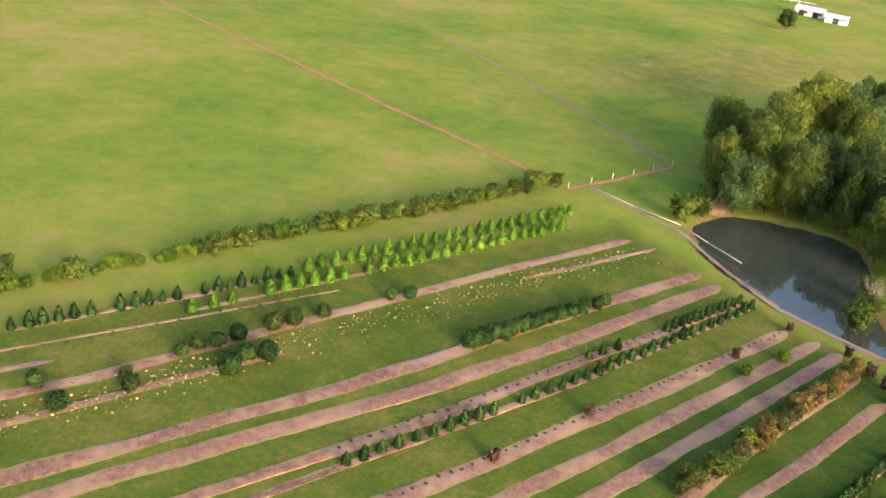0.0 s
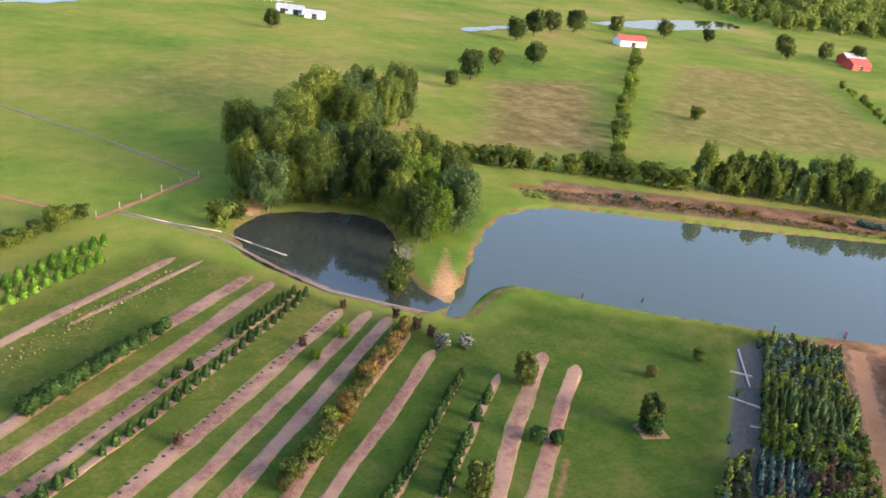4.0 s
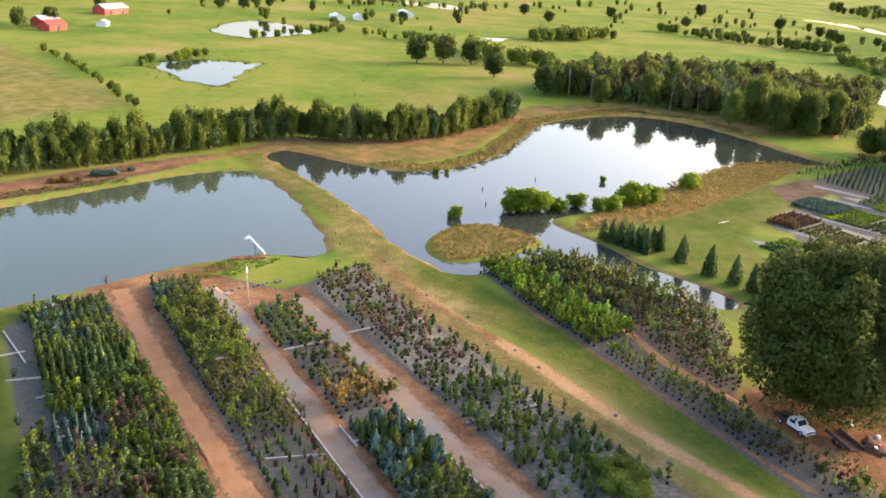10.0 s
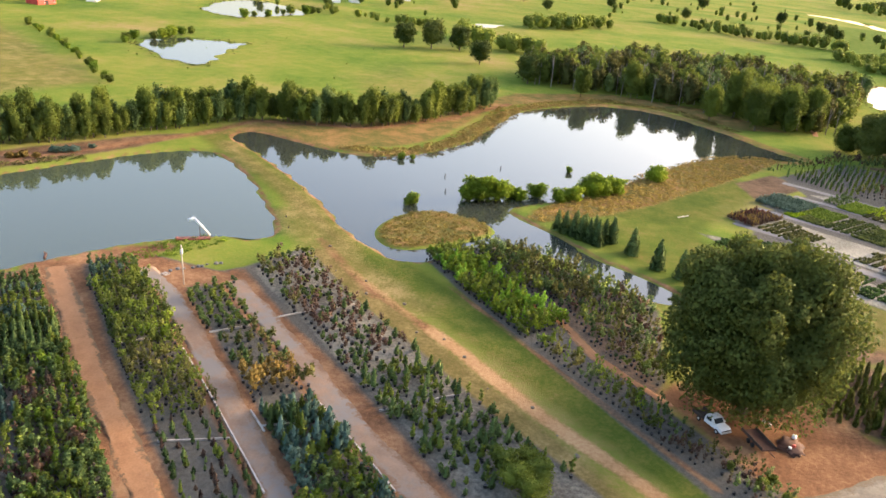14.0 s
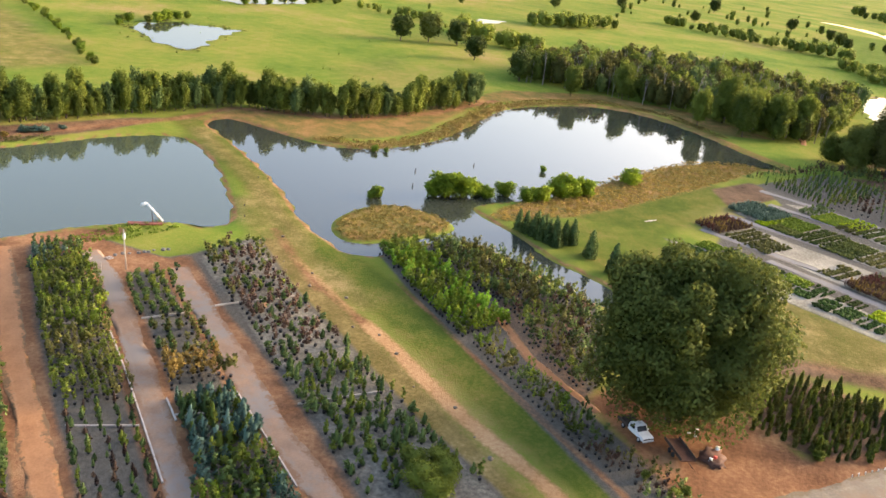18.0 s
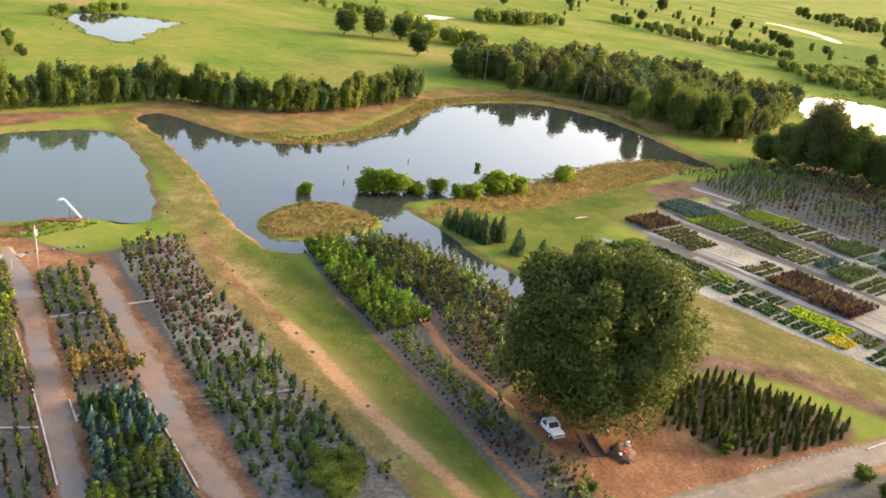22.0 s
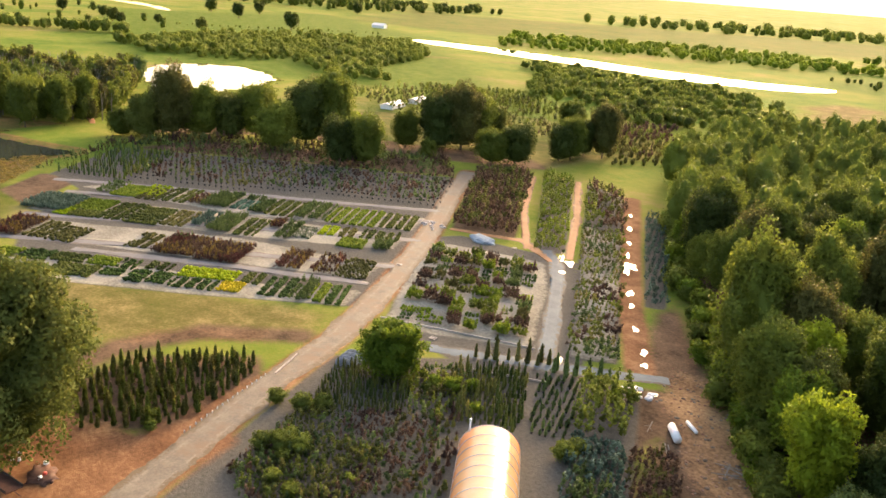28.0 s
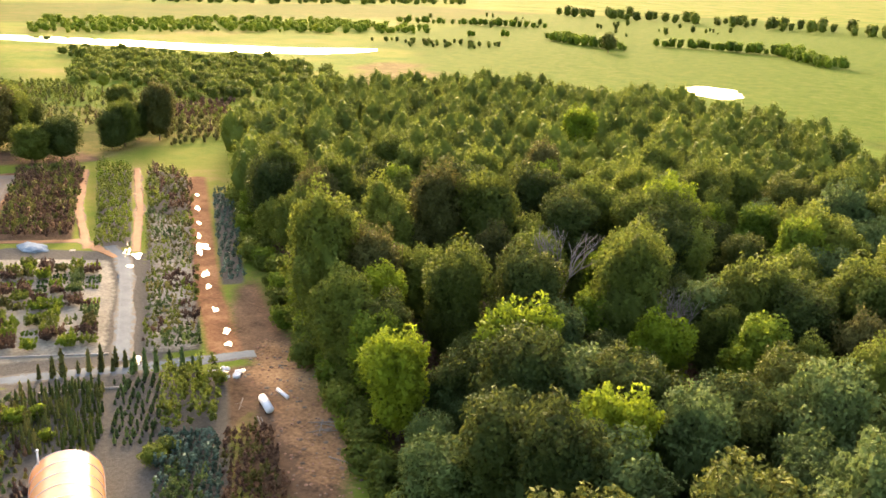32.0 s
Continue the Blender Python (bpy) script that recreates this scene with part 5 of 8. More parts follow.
G_TALL = [leaves(rn, [[0, 0, 1.5, 0.42, 0.42, 0.5], [0.2, 0.1, 1.9, 0.3, 0.3, 0.35], [-0.15, 0.1, 1.1, 0.32, 0.32, 0.3]], 50, 0.24, -0.9, 0.3, 0.28),
          leaves(rn, [[0, 0, 1.0, 0.34, 0.34, 0.5], [0.22, -0.1, 1.5, 0.26, 0.26, 0.4], [-0.2, 0.15, 1.75, 0.22, 0.22, 0.35], [0.02, 0.02, 2.2, 0.14, 0.14, 0.25]], 50, 0.22, -0.9, 0.2, 0.25),
          leaves(rn, [[0, 0, 0.9, 0.50, 0.44, 0.4], [0.3, 0.2, 1.2, 0.3, 0.3, 0.3], [-0.3, -0.1, 1.35, 0.28, 0.3, 0.36]], 54, 0.24, -0.9, 0.3, 0.28)]
G_LOW = leaves(rn, [[0, 0, 0.16, 0.27, 0.27, 0.22]], 20, 0.19, -0.2, 0.5, 0.75)
G_COL = cone_leaves(rn, 2.6, 0.42, 50, 0.26, 0.05, 0.45, 0.4)


def pot_shape(r=0.2, h=0.34):
    v, f = tube((0, 0, 0), (0, 0, h), r * 0.8, r, 8)
    cap = np.concatenate([v[8:], [[0, 0, h - 0.04]]])
    fc = np.array([[i, (i + 1) % 8, 8, 8] for i in range(8)])[:, :3]
    tri = np.concatenate([np.concatenate([f[:, [0, 1, 2]], f[:, [0, 2, 3]]]), np.where(fc == 8, 16, fc + 8)])
    return np.concatenate([v, cap[8:]]), tri, None


G_POT = pot_shape()


def bed(name, poly, gap, geo, material, label, lo=0.8, hi=1.2, seed=1, ratio=1.0, pots=True, angle=41.0, gone=0.0, jitter=0.2, category="plant bed", strip=0.0):
    """One bed of potted plants in rows, too many to count."""
    q = spread(poly, gap, seed, jitter, angle, ratio)
    r = np.random.default_rng(seed + 500)
    q = q[r.uniform(size=len(q)) >= gone]
    if strip:
        k = q[:, 0] * math.cos(radians(angle)) + q[:, 1] * math.sin(radians(angle))
        q = q[(k % strip) < strip - 0.85]
    size = r.uniform(lo * 0.85, hi * 1.05, len(q)) * 1.18
    e = thing(name, pose(0, 0, 0), label, category, kind="stuff")
    kinds = material if isinstance(material, list) else [material]
    patch = np.sin(q[:, 0] * 0.42 + seed) + np.sin(q[:, 1] * 0.37 + q[:, 0] * 0.2 + seed) + r.normal(0, 0.55, len(q))
    tall = size * r.uniform(0.85, 1.3, len(q))
    cuts = np.quantile(patch, np.linspace(0, 1, len(kinds) + 1)) if len(q) else []
    for i, m in enumerate(kinds if len(q) else []):
        k = (patch >= cuts[i]) & ((patch < cuts[i + 1]) | (i == len(kinds) - 1))
        shapes = geo if isinstance(geo, list) else [geo]
        which = r.integers(len(shapes), size=len(q))
        for g, shape in enumerate(shapes):
            kk = k & (which == g)
            if kk.any():
                joined("foliage", shape, q[kk], size[kk], m, seed + i + 40 * g, 0.2, tall[kk], e)
    if pots:
        joined("pots", G_POT, q, np.minimum(size, 1.2), POT, seed, 0, None, e, "black plastic pots")
    return e


MIX = [L_DARK, L_WOOD, L_DARK, L_BRIGHT, L_WOOD, L_DARK]
DUSK = [L_RED, L_OLIVE, L_DARK]
bed("shrub_bed", [(110, 79.5), (119, 71), (106, 58.5), (98, 68)], 1.0, G_SHRUB, [L_DARK, L_DARK, L_BLUE, L_WOOD], "dense rows of dark green potted shrubs", 0.9, 1.3, 201)
bed("shrub_bed", [(98, 68), (106, 58.5), (99, 51.5), (90, 61.5)], 1.05, G_CONE, [L_DARK, L_DARK, L_WOOD], "rows of dark pointed potted evergreens", 1.1, 1.6, 202)
bed("shrub_bed", [(90, 61.5), (99, 51.5), (92, 45), (83, 55.5)], 1.0, G_SHRUB, MIX, "mixed green potted shrubs in tight rows", 0.95, 1.6, 203)
bed("spruce_bed", [(83, 55.5), (87, 51), (80, 45), (76, 50)], 1.1, G_CONE, L_BLUE, "silvery blue potted spruces in rows", 0.9, 1.2, 204)
bed("shrub_bed", [(87, 51), (92, 45), (72, 27), (62, 18), (55, 26), (80, 45)], 1.02, G_SHRUB, MIX + [L_RED], "mixed green potted shrubs in tight rows", 0.95, 1.7, 205)
bed("maple_bed", [(76, 50), (80, 45), (66, 33), (60, 38)], 1.2, G_TALL, [L_WOOD, L_RED, L_DARK], "bronze-leaved young potted trees", 0.8, 1.2, 206, gone=0.12)
bed("shrub_bed", [(79.5, 57), (83, 55.5), (60, 38), (40, 20), (37, 23), (57, 41)], 1.1, G_SHRUB, [L_DARK, L_OAK, L_WOOD, L_BLUE], "mixed potted shrubs along a mat's edge", 0.9, 1.5, 216)
bed("shrub_bed", [(127, 67), (132.5, 61.5), (124, 53.5), (117, 60)], 1.15, G_SHRUB, [L_DARK, L_BLUE, L_WOOD], "dark blue-green potted shrubs in rows", 0.9, 1.3, 207)
bed("tree_bed", [(117, 60), (124, 53.5), (107, 38.5), (100, 44.8)], 1.1, G_TALL, [L_WOOD, L_OAK, L_BRIGHT, L_OAK, L_WOOD], "fresh green young potted trees in rows", 0.9, 1.3, 208)
bed("shrub_bed", [(100, 44.8), (107, 38.5), (93, 26), (86, 32)], 1.12, G_TALL, [L_OLIVE, L_WOOD, L_SPIRE, L_WOOD], "olive green young potted trees in rows", 0.8, 1.25, 209, gone=0.12)
bed("conifer_bed", [(86, 32), (93, 26), (77, 12), (60, -4), (55, 4), (72.7, 19.5)], 1.45, G_CONE, [L_DARK, L_RED, L_DARK, L_WOOD], "spaced rows of small dark conifers", 0.6, 0.95, 210, 1.25)
bed("shrub_bed", [(158, 15.3), (164.5, 9.5), (137, -15), (129, -8)], 1.2, G_SHRUB, [L_BRIGHT, L_LIME, L_BRIGHT, L_WOOD], "leafy bright green potted shrubs in a dense block", 1.2, 1.8, 211)
bed("tree_bed", [(165.5, 8), (169.5, 2.5), (160, -16.5), (151.5, -27), (146, -8)], 1.2, G_TALL, [L_OLIVE, L_DARK, L_WOOD, L_OLIVE], "leggy olive green potted trees", 0.9, 1.5, 212)
bed("shrub_bed", [(148, -8), (151, -28), (125, -31), (119.5, -30), (130.5, -19.5), (140, -15.5)], 1.2, G_TALL, [L_OLIVE, L_DARK, L_RED, L_DARK, L_OLIVE, L_WOOD], "dusky olive and dark potted shrubs on grey matting", 0.7, 1.4, 213, gone=0.15)
bed("tree_bed", [(128, -9.5), (131, -13), (110, -33), (106, -29)], 1.25, G_TALL, [L_DARK, L_WOOD, L_BRIGHT, L_OLIVE], "mixed young potted trees along a strip", 0.7, 1.3, 214, gone=0.1)
bed("shrub_bed", [(109, -33), (106, -29), (90, -45), (94, -50), (103, -42)], 1.3, G_TALL, [L_DARK, L_RED, L_OLIVE], "dusky potted shrubs on matting", 0.6, 1.05, 215, gone=0.25)
for x, y, s in [(100, -41.5, 0.7), (101.5, -42.8, 0.6), (98, -44, 0.6), (96, -45, 0.7), (103, -38, 0.5)]:
    SCRUB[2].plant(x, y, s * 0.7, "sprawling yellow-green bush beside the yard", "yard-side bushes", category="bush")
SCRUB[0].plant(120, -61, 0.6, "low bright green shrub beside the conifer block", category="bush")
SCRUB[2].plant(117.5, -60.5, 0.5, "low bright green shrub beside the conifer block", category="bush")

# potted plants that stand apart, each a thing of its own
POTTED = {}


def potted(kind, geo, material, x, y, size, label, group):
    e = thing("potted_plant", pose(x, y, 0, 0, 0, rn.uniform(0, 360)) @ Matrix.Scale(size, 4), label, "potted plant", group)
    if kind not in POTTED:
        geo = geo[0] if isinstance(geo, list) else geo
        POTTED[kind] = (link_mesh("pot", *G_POT[:2], POT, e).data, link_mesh("foliage", *geo[:2], material, e, normals=geo[2]).data)
    else:
        for nm, me in zip(("pot", "foliage"), POTTED[kind]):
            new(nm, me).parent = e
    return e


def potted_rows(poly, gap, seed, mixture, ratio=1.0, gone=0.1, lo=1.05, hi=1.6):
    r = np.random.default_rng(seed)
    for x, y in spread(poly, gap, seed, 0.16, 41.0, ratio):
        if r.uniform() >= gone:
            kind, geo, material, label, group = mixture[r.integers(len(mixture))]
            potted(kind, geo, material, float(x), float(y), float(r.uniform(lo, hi)), label, group)


P_DARK = ("dark", G_SHRUB, L_DARK, "dark evergreen shrub in a black pot", "potted shrubs")
P_RED = ("red", G_TALL, L_RED, "bronze-leaved young tree in a black pot", "potted young trees")
P_OLIVE = ("olive", G_TALL, L_OLIVE, "olive-leaved young tree in a black pot", "potted young trees")
P_BLUE = ("blue", G_CONE, L_BLUE, "silvery blue spruce in a black pot", "potted spruces")
P_GREEN = ("green", G_SHRUB, L_WOOD, "leafy green shrub in a black pot", "potted shrubs")
P_CONE = ("cone", G_CONE, L_DARK, "small pointed conifer in a black pot", "potted conifers")
potted_rows([(124, 47.5), (130.5, 41.8), (116, 30), (110, 36)], 1.7, 301, [P_DARK, P_GREEN, P_DARK], gone=0.05)
bed("feathery_bed", [(101, 27.5), (107, 22), (102, 17), (96, 22.5)], 1.3, G_TALL, [L_FEATHER, L_FEATHER, L_OLIVE], "feathery orange-olive young shrubs in a block", 1.0, 1.5, 309)
potted_rows([(110, 36), (116, 30), (107.5, 22.5), (101.5, 28)], 1.75, 302, [P_OLIVE, P_OLIVE, P_DARK, P_CONE], gone=0.15)
bed("spruce_bed", [(94, 21.5), (100, 15.5), (90, 6.3), (84, 13)], 1.35, G_CONE, [L_BLUE, L_WOOD, L_BLUE, L_DARK], "silvery blue and green potted spruces in rows", 1.1, 1.8, 303)
bed("shrub_bed", [(84, 13), (90, 6.3), (82, -1), (70, -12), (64, -4), (77.6, 9)], 1.3, G_SHRUB, MIX + [L_BLUE], "mixed green potted shrubs in rows", 1.1, 1.9, 307)
potted_rows([(138, 42.5), (151.5, 36.8), (133, 21.5), (121.5, 27.5)], 1.65, 304, [P_RED, P_GREEN, P_OLIVE, P_DARK], gone=0.12, lo=1.0, hi=1.7)
potted_rows([(121.5, 27.5), (133, 21.5), (120, 7.5), (106, 11.7)], 1.75, 305, [P_RED, P_CONE, P_RED, P_DARK], gone=0.15)
bed("conifer_bed", [(106, 11.7), (119, 6.5), (104, -8.5), (94, -19), (85, -7.6)], 1.75, G_CONE, [L_DARK, L_WOOD, L_DARK], "dark pointed conifers and shrubs in loose rows", 0.8, 1.35, 306, gone=0.2)
bed("shrub_bed", [(106, 11.7), (118, 6), (104, -8.5), (94, -19), (85, -7.6)], 2.1, G_SHRUB, [L_DARK, L_WOOD], "dark potted shrubs in loose rows", 0.9, 1.4, 308, gone=0.3)
FEATHERY = shrub("feathery_bush", 319, 3.2, 2.4, 1300, 0.2, L_WOOD, 18)
GOLDBUSH = shrub("golden_bush", 320, 2.4, 1.7, 800, 0.22, L_BRIGHT, 15)
for x, y, s in [(93, -11, 1.0), (90, -12.5, 1.1), (92, -15, 1.0), (88, -15, 1.1), (95, -13.5, 0.8)]:
    FEATHERY.plant(x, y, s, "tall feathery olive-green bush at a bed's end", "feathery bushes", category="bush")

potted_rows([(96, 68), (101, 73), (98, 75), (70, 50), (60, 38), (66, 40)], 3.4, 310, [P_GREEN, P_DARK, P_BLUE], gone=0.45, lo=0.8, hi=1.2)
# upright conifer block, and the cones along the channel
COLUMN = conifer("columnar_conifer", 311, 3.5, 0.46, 360, 0.24, L_WOOD, 0.42, 0.03, 0.35)
OLIVECOL = conifer("columnar_conifer", 312, 3.1, 0.5, 360, 0.24, L_SPIRE, 0.42, 0.03, 0.35)
for i, (x, y) in enumerate(spread([(134, -53), (140, -63), (134, -80), (127.5, -79), (117, -63), (121.5, -52)], 1.55, 311, 0.25)):
    (OLIVECOL if i % 2 == 0 else COLUMN).plant(float(x), float(y), float(rn.uniform(0.5, 1.0)), "tall slim dark green conifer in a block", "columnar conifer block", category="conifer")
CHANNEL = conifer("pond_conifer", 313, 6.6, 1.6, 900, 0.32, L_DARK, 0.6, 0.02, 0.4)
for x, y, s in [(186, -8, 0.75), (184.8, -9.8, 0.8), (183.6, -11.6, 0.8), (182.4, -13.4, 0.85), (181.2, -15.2, 0.85), (180, -17, 0.9), (186.5, -12, 0.8), (185.2, -14, 0.8), (183.8, -16.2, 0.85), (182.5, -18.4, 0.85),
                (183.5, -20, 0.9), (177.6, -24.4, 0.95), (179.6, -24.6, 0.8), (171.4, -29.5, 1.0), (168, -34, 0.95), (165, -37, 0.9), (163.5, -39.5, 0.95), (161, -41, 0.9)]:
    CHANNEL.plant(x, y, s, "dense dark conical evergreen beside the channel", "channel evergreens", category="conifer")


# ---- low beds beyond the oak: blocks of one plant each ----
def blocks(a, b, width, cut, seed, palette, gap=0.42, empty=0.15):
    r = np.random.default_rng(seed)
    a, b = np.array(a, float), np.array(b, float)
    d = (b - a) / np.linalg.norm(b - a)
    v = np.array([-d[1], d[0]])
    total, s = np.linalg.norm(b - a), 0.0
    while s < total - 3:
        step = r.uniform(*cut)
        e = min(s + step - 0.45, total)
        half = width / 2
        for lo, hi in ((-half, -0.2), (0.2, half)):
            if r.uniform() < empty:
                continue
            mat_, geo, label = palette[r.integers(len(palette))]
            q = [tuple(a + d * s + v * lo), tuple(a + d * e + v * lo), tuple(a + d * e + v * hi), tuple(a + d * s + v * hi)]
            ang = math.degrees(math.atan2(d[1], d[0]))
            bed("plant_block", q, gap * r.uniform(0.9, 1.15), geo, mat_, label, 0.8, 1.2, int(r.integers(1, 9999)), 1.0, False, ang, strip=(3.4, 5.2, 7.5)[r.integers(3)])
        s += step


LOW = {"dark": (L_CLIP, G_LOW, "low trays of very dark green container plants"), "green": (L_OAK, G_LOW, "low block of mid-green container plants"), "fresh": (L_BRIGHT, G_LOW, "low block of fresh green container plants"),
       "olive": (L_OLIVE, G_LOW, "low block of olive container plants"), "bronze": ([L_RED, L_FEATHER, L_RED, L_CRIMSON], G_SHRUB, "knee-high block of bronze container shrubs"), "shrub": (L_DARK, G_SHRUB, "knee-high block of dark green shrubs"),
       "blue": (L_BLUE, G_SHRUB, "block of blue-green container conifers"), "teal": (L_TEAL, G_LOW, "low block of pale teal container plants"), "lime": (L_LIMEBED, G_LOW, "vivid lime green container plants in bands"),
       "gold": (L_YELLOW, G_LOW, "golden yellow flowering container plants"), "white": (L_WHITE, G_LOW, "white flowering container plants")}


def laid(a, b, width, seed, plan):
    """Blocks along one bed: start and end along it, near and far side, plant, and rows along (l), across (x), solid (s) or sparse (c)."""
    a, b = np.array(a, float), np.array(b, float)
    total = np.linalg.norm(b - a)
    d = (b - a) / total
    v = np.array([-d[1], d[0]])
    ang = math.degrees(math.atan2(d[1], d[0]))
    for i, (s, e, lo, hi, kind, style) in enumerate(plan):
        mat_, geo, label = LOW[kind]
        spans = [(lo, hi)]
        if style == "l":
            n = max(1, round((hi - lo) * width / 2.1))
            spans = [(lo + (hi - lo) * k / n, lo + (hi - lo) * (k + 0.74) / n) for k in range(n)]
        for k, (p, q) in enumerate(spans):
            poly = [tuple(a + d * total * f + v * width * g) for f, g in ((s, p), (e, p), (e, q), (s, q))]
            gap = 0.5 if geo is G_SHRUB else 0.42
            bed("plant_block", poly, gap, geo, mat_, label, 0.55 if geo is G_SHRUB else 0.9, 0.8 if geo is G_SHRUB else 1.3, seed + 20 * i + k, 1.0, False, ang, 0.5 if style == "c" else 0.04, strip=(2.3 if geo is G_LOW else 3.4) if style == "x" else 0.0)


laid((200, -46), (155, -106), 12.5, 4000, [(0.0, 0.1, -0.5, -0.1, "dark", "l"), (0.0, 0.07, 0.0, 0.45, "fresh", "l"), (0.08, 0.16, 0.0, 0.5, "dark", "l"), (0.12, 0.2, -0.5, -0.15, "dark", "l"), (0.17, 0.26, 0.08, 0.5, "green", "l"), (0.21, 0.33, -0.5, 0.05, "green", "l"),
    (0.27, 0.35, 0.1, 0.5, "fresh", "l"), (0.34, 0.4, -0.3, 0.0, "dark", "l"), (0.36, 0.41, 0.05, 0.48, "dark", "x"), (0.42, 0.47, -0.45, 0.1, "dark", "l"), (0.43, 0.5, 0.18, 0.5, "green", "x"), (0.48, 0.53, -0.4, 0.12, "dark", "l"),
    (0.53, 0.69, 0.02, 0.5, "lime", "l"), (0.54, 0.66, -0.46, -0.05, "dark", "x"), (0.67, 0.73, -0.4, 0.0, "gold", "s"), (0.7, 0.76, 0.02, 0.5, "green", "x"), (0.78, 0.86, -0.4, 0.45, "dark", "x"), (0.865, 0.91, -0.45, 0.5, "shrub", "x"), (0.91, 0.945, -0.4, 0.4, "fresh", "x"), (0.95, 1.0, -0.45, 0.42, "dark", "x")])
laid((221, -50), (167, -117), 14.0, 4500, [(0.0, 0.09, -0.45, 0.5, "bronze", "s"), (0.1, 0.155, -0.4, 0.45, "olive", "x"), (0.165, 0.24, -0.45, 0.3, "olive", "c"), (0.37, 0.43, -0.3, 0.45, "olive", "x"), (0.45, 0.56, -0.45, 0.5, "bronze", "s"), (0.565, 0.68, -0.5, 0.4, "bronze", "s"),
    (0.46, 0.5, 0.3, 0.5, "shrub", "s"), (0.77, 0.84, -0.4, 0.45, "bronze", "x"), (0.86, 0.92, -0.4, 0.45, "bronze", "c"), (0.92, 1.0, -0.45, 0.45, "olive", "c")])
laid((238, -60), (183, -131), 15.0, 5000, [(-0.03, 0.1, -0.35, 0.5, "blue", "s"), (0.08, 0.12, -0.5, -0.1, "lime", "l"), (0.1, 0.19, -0.15, 0.5, "fresh", "s"), (0.125, 0.2, -0.5, -0.16, "green", "s"), (0.205, 0.28, -0.48, 0.5, "green", "x"), (0.285, 0.37, -0.5, 0.45, "green", "l"), (0.38, 0.44, -0.45, 0.4, "olive", "x"), (0.45, 0.5, -0.3, 0.45, "blue", "x"),
    (0.505, 0.57, -0.45, 0.5, "shrub", "s"), (0.575, 0.64, -0.5, 0.45, "green", "x"), (0.65, 0.68, 0.05, 0.5, "bronze", "s"), (0.69, 0.73, -0.45, 0.45, "shrub", "x"), (0.73, 0.78, -0.3, 0.3, "white", "s"), (0.785, 0.84, 0.0, 0.5, "lime", "x"), (0.845, 0.89, 0.0, 0.5, "olive", "x"), (0.86, 0.93, -0.5, -0.05, "fresh", "s"), (0.9, 1.0, 0.05, 0.5, "green", "x"), (0.95, 1.0, -0.45, 0.0, "shrub", "s")])
laid((253, -74), (196, -143), 14.5, 5500, [(0.05, 0.1, -0.4, 0.4, "shrub", "c"), (0.1, 0.18, -0.45, 0.3, "fresh", "s"), (0.17, 0.235, -0.3, 0.5, "lime", "c"), (0.185, 0.25, -0.5, 0.3, "olive", "x"), (0.25, 0.29, -0.45, 0.45, "green", "x"), (0.295, 0.34, -0.45, 0.5, "green", "x"), (0.345, 0.375, -0.4, 0.2, "bronze", "x"), (0.38, 0.46, -0.45, 0.5, "shrub", "s"),
    (0.465, 0.53, -0.4, 0.2, "teal", "x"), (0.47, 0.53, 0.22, 0.5, "shrub", "x"), (0.535, 0.57, -0.5, 0.3, "shrub", "s"), (0.575, 0.66, -0.5, 0.5, "green", "x"), (0.665, 0.75, -0.48, 0.5, "shrub", "x"), (0.755, 0.9, -0.5, 0.5, "fresh", "x"), (0.91, 1.0, -0.45, 0.45, "green", "x")])
bed("young_tree_rows", [(268, -66), (299, -90), (288, -106), (256, -84)], 1.5, G_COL, [L_DARK, L_WOOD], "rows of small grey-green upright plants", 0.6, 0.9, 414, 2.5, True, 51, 0.05, 0.12)
bed("young_tree_rows", [(256, -84), (288, -106), (264, -144), (232, -124)], 1.7, G_TALL, [L_RED, L_DARK, L_SPIRE], "dusky purple-brown rows of young trees", 0.95, 1.4, 415, 2.3, True, 52, 0.1, 0.14)
bed("young_tree_rows", [(232, -124), (264, -144), (238, -180), (209, -157)], 1.7, G_TALL, [L_DARK, L_RED], "dark rows of young trees", 0.95, 1.4, 416, 2.3, True, 52, 0.1, 0.14)
bed("shrub_bed", [(268, -60), (305, -88), (312, -118), (300, -92)], 1.6, G_TALL, DUSK, "dusky brown shrubs along a bed's edge", 0.7, 1.2, 417, 1.0, False, -51)
bed("shrub_bed", [(300, -92), (312, -118), (264, -190), (240, -182)], 1.9, G_TALL, DUSK, "tall dusky brown shrubs behind the beds", 0.9, 1.5, 418, 1.0, False, -51, 0.2)

# ---- beds round the crossing road ----
CHUNKY = [(L_DARK, G_SHRUB, "block of dark green container shrubs"), (L_WOOD, G_SHRUB, "block of leafy green container shrubs"), (L_OLIVE, G_SHRUB, "block of olive container shrubs"),
          (L_RED, G_SHRUB, "block of bronze container shrubs"), (L_CLIP, G_LOW, "low block of dark green container plants"), (L_BRIGHT, G_LOW, "low block of fresh green container plants"),
          (L_LIT, G_LOW, "low block of bright yellow-green container plants"), (L_BRIGHT, G_SHRUB, "block of fresh green container shrubs")]
for i in range(4):
    k = 0.13 + 0.25 * i
    blocks((178 - 19 * k, -138.5 - 17 * k), (140 - 18 * k, -108.5 - 17 * k), 5.7, (2.0, 5.0), 421 + i, (CHUNKY, CHUNKY + [CHUNKY[2]], CHUNKY + [CHUNKY[3]], CHUNKY + [CHUNKY[3], CHUNKY[3]])[i], 0.62, 0.16)
bed("shrub_bed", R_TWO, 1.4, G_TALL, [L_RED, L_OLIVE, L_RED, L_OAK], "dense red-brown shrub bed", 0.9, 1.4, 424, 1.0, False)
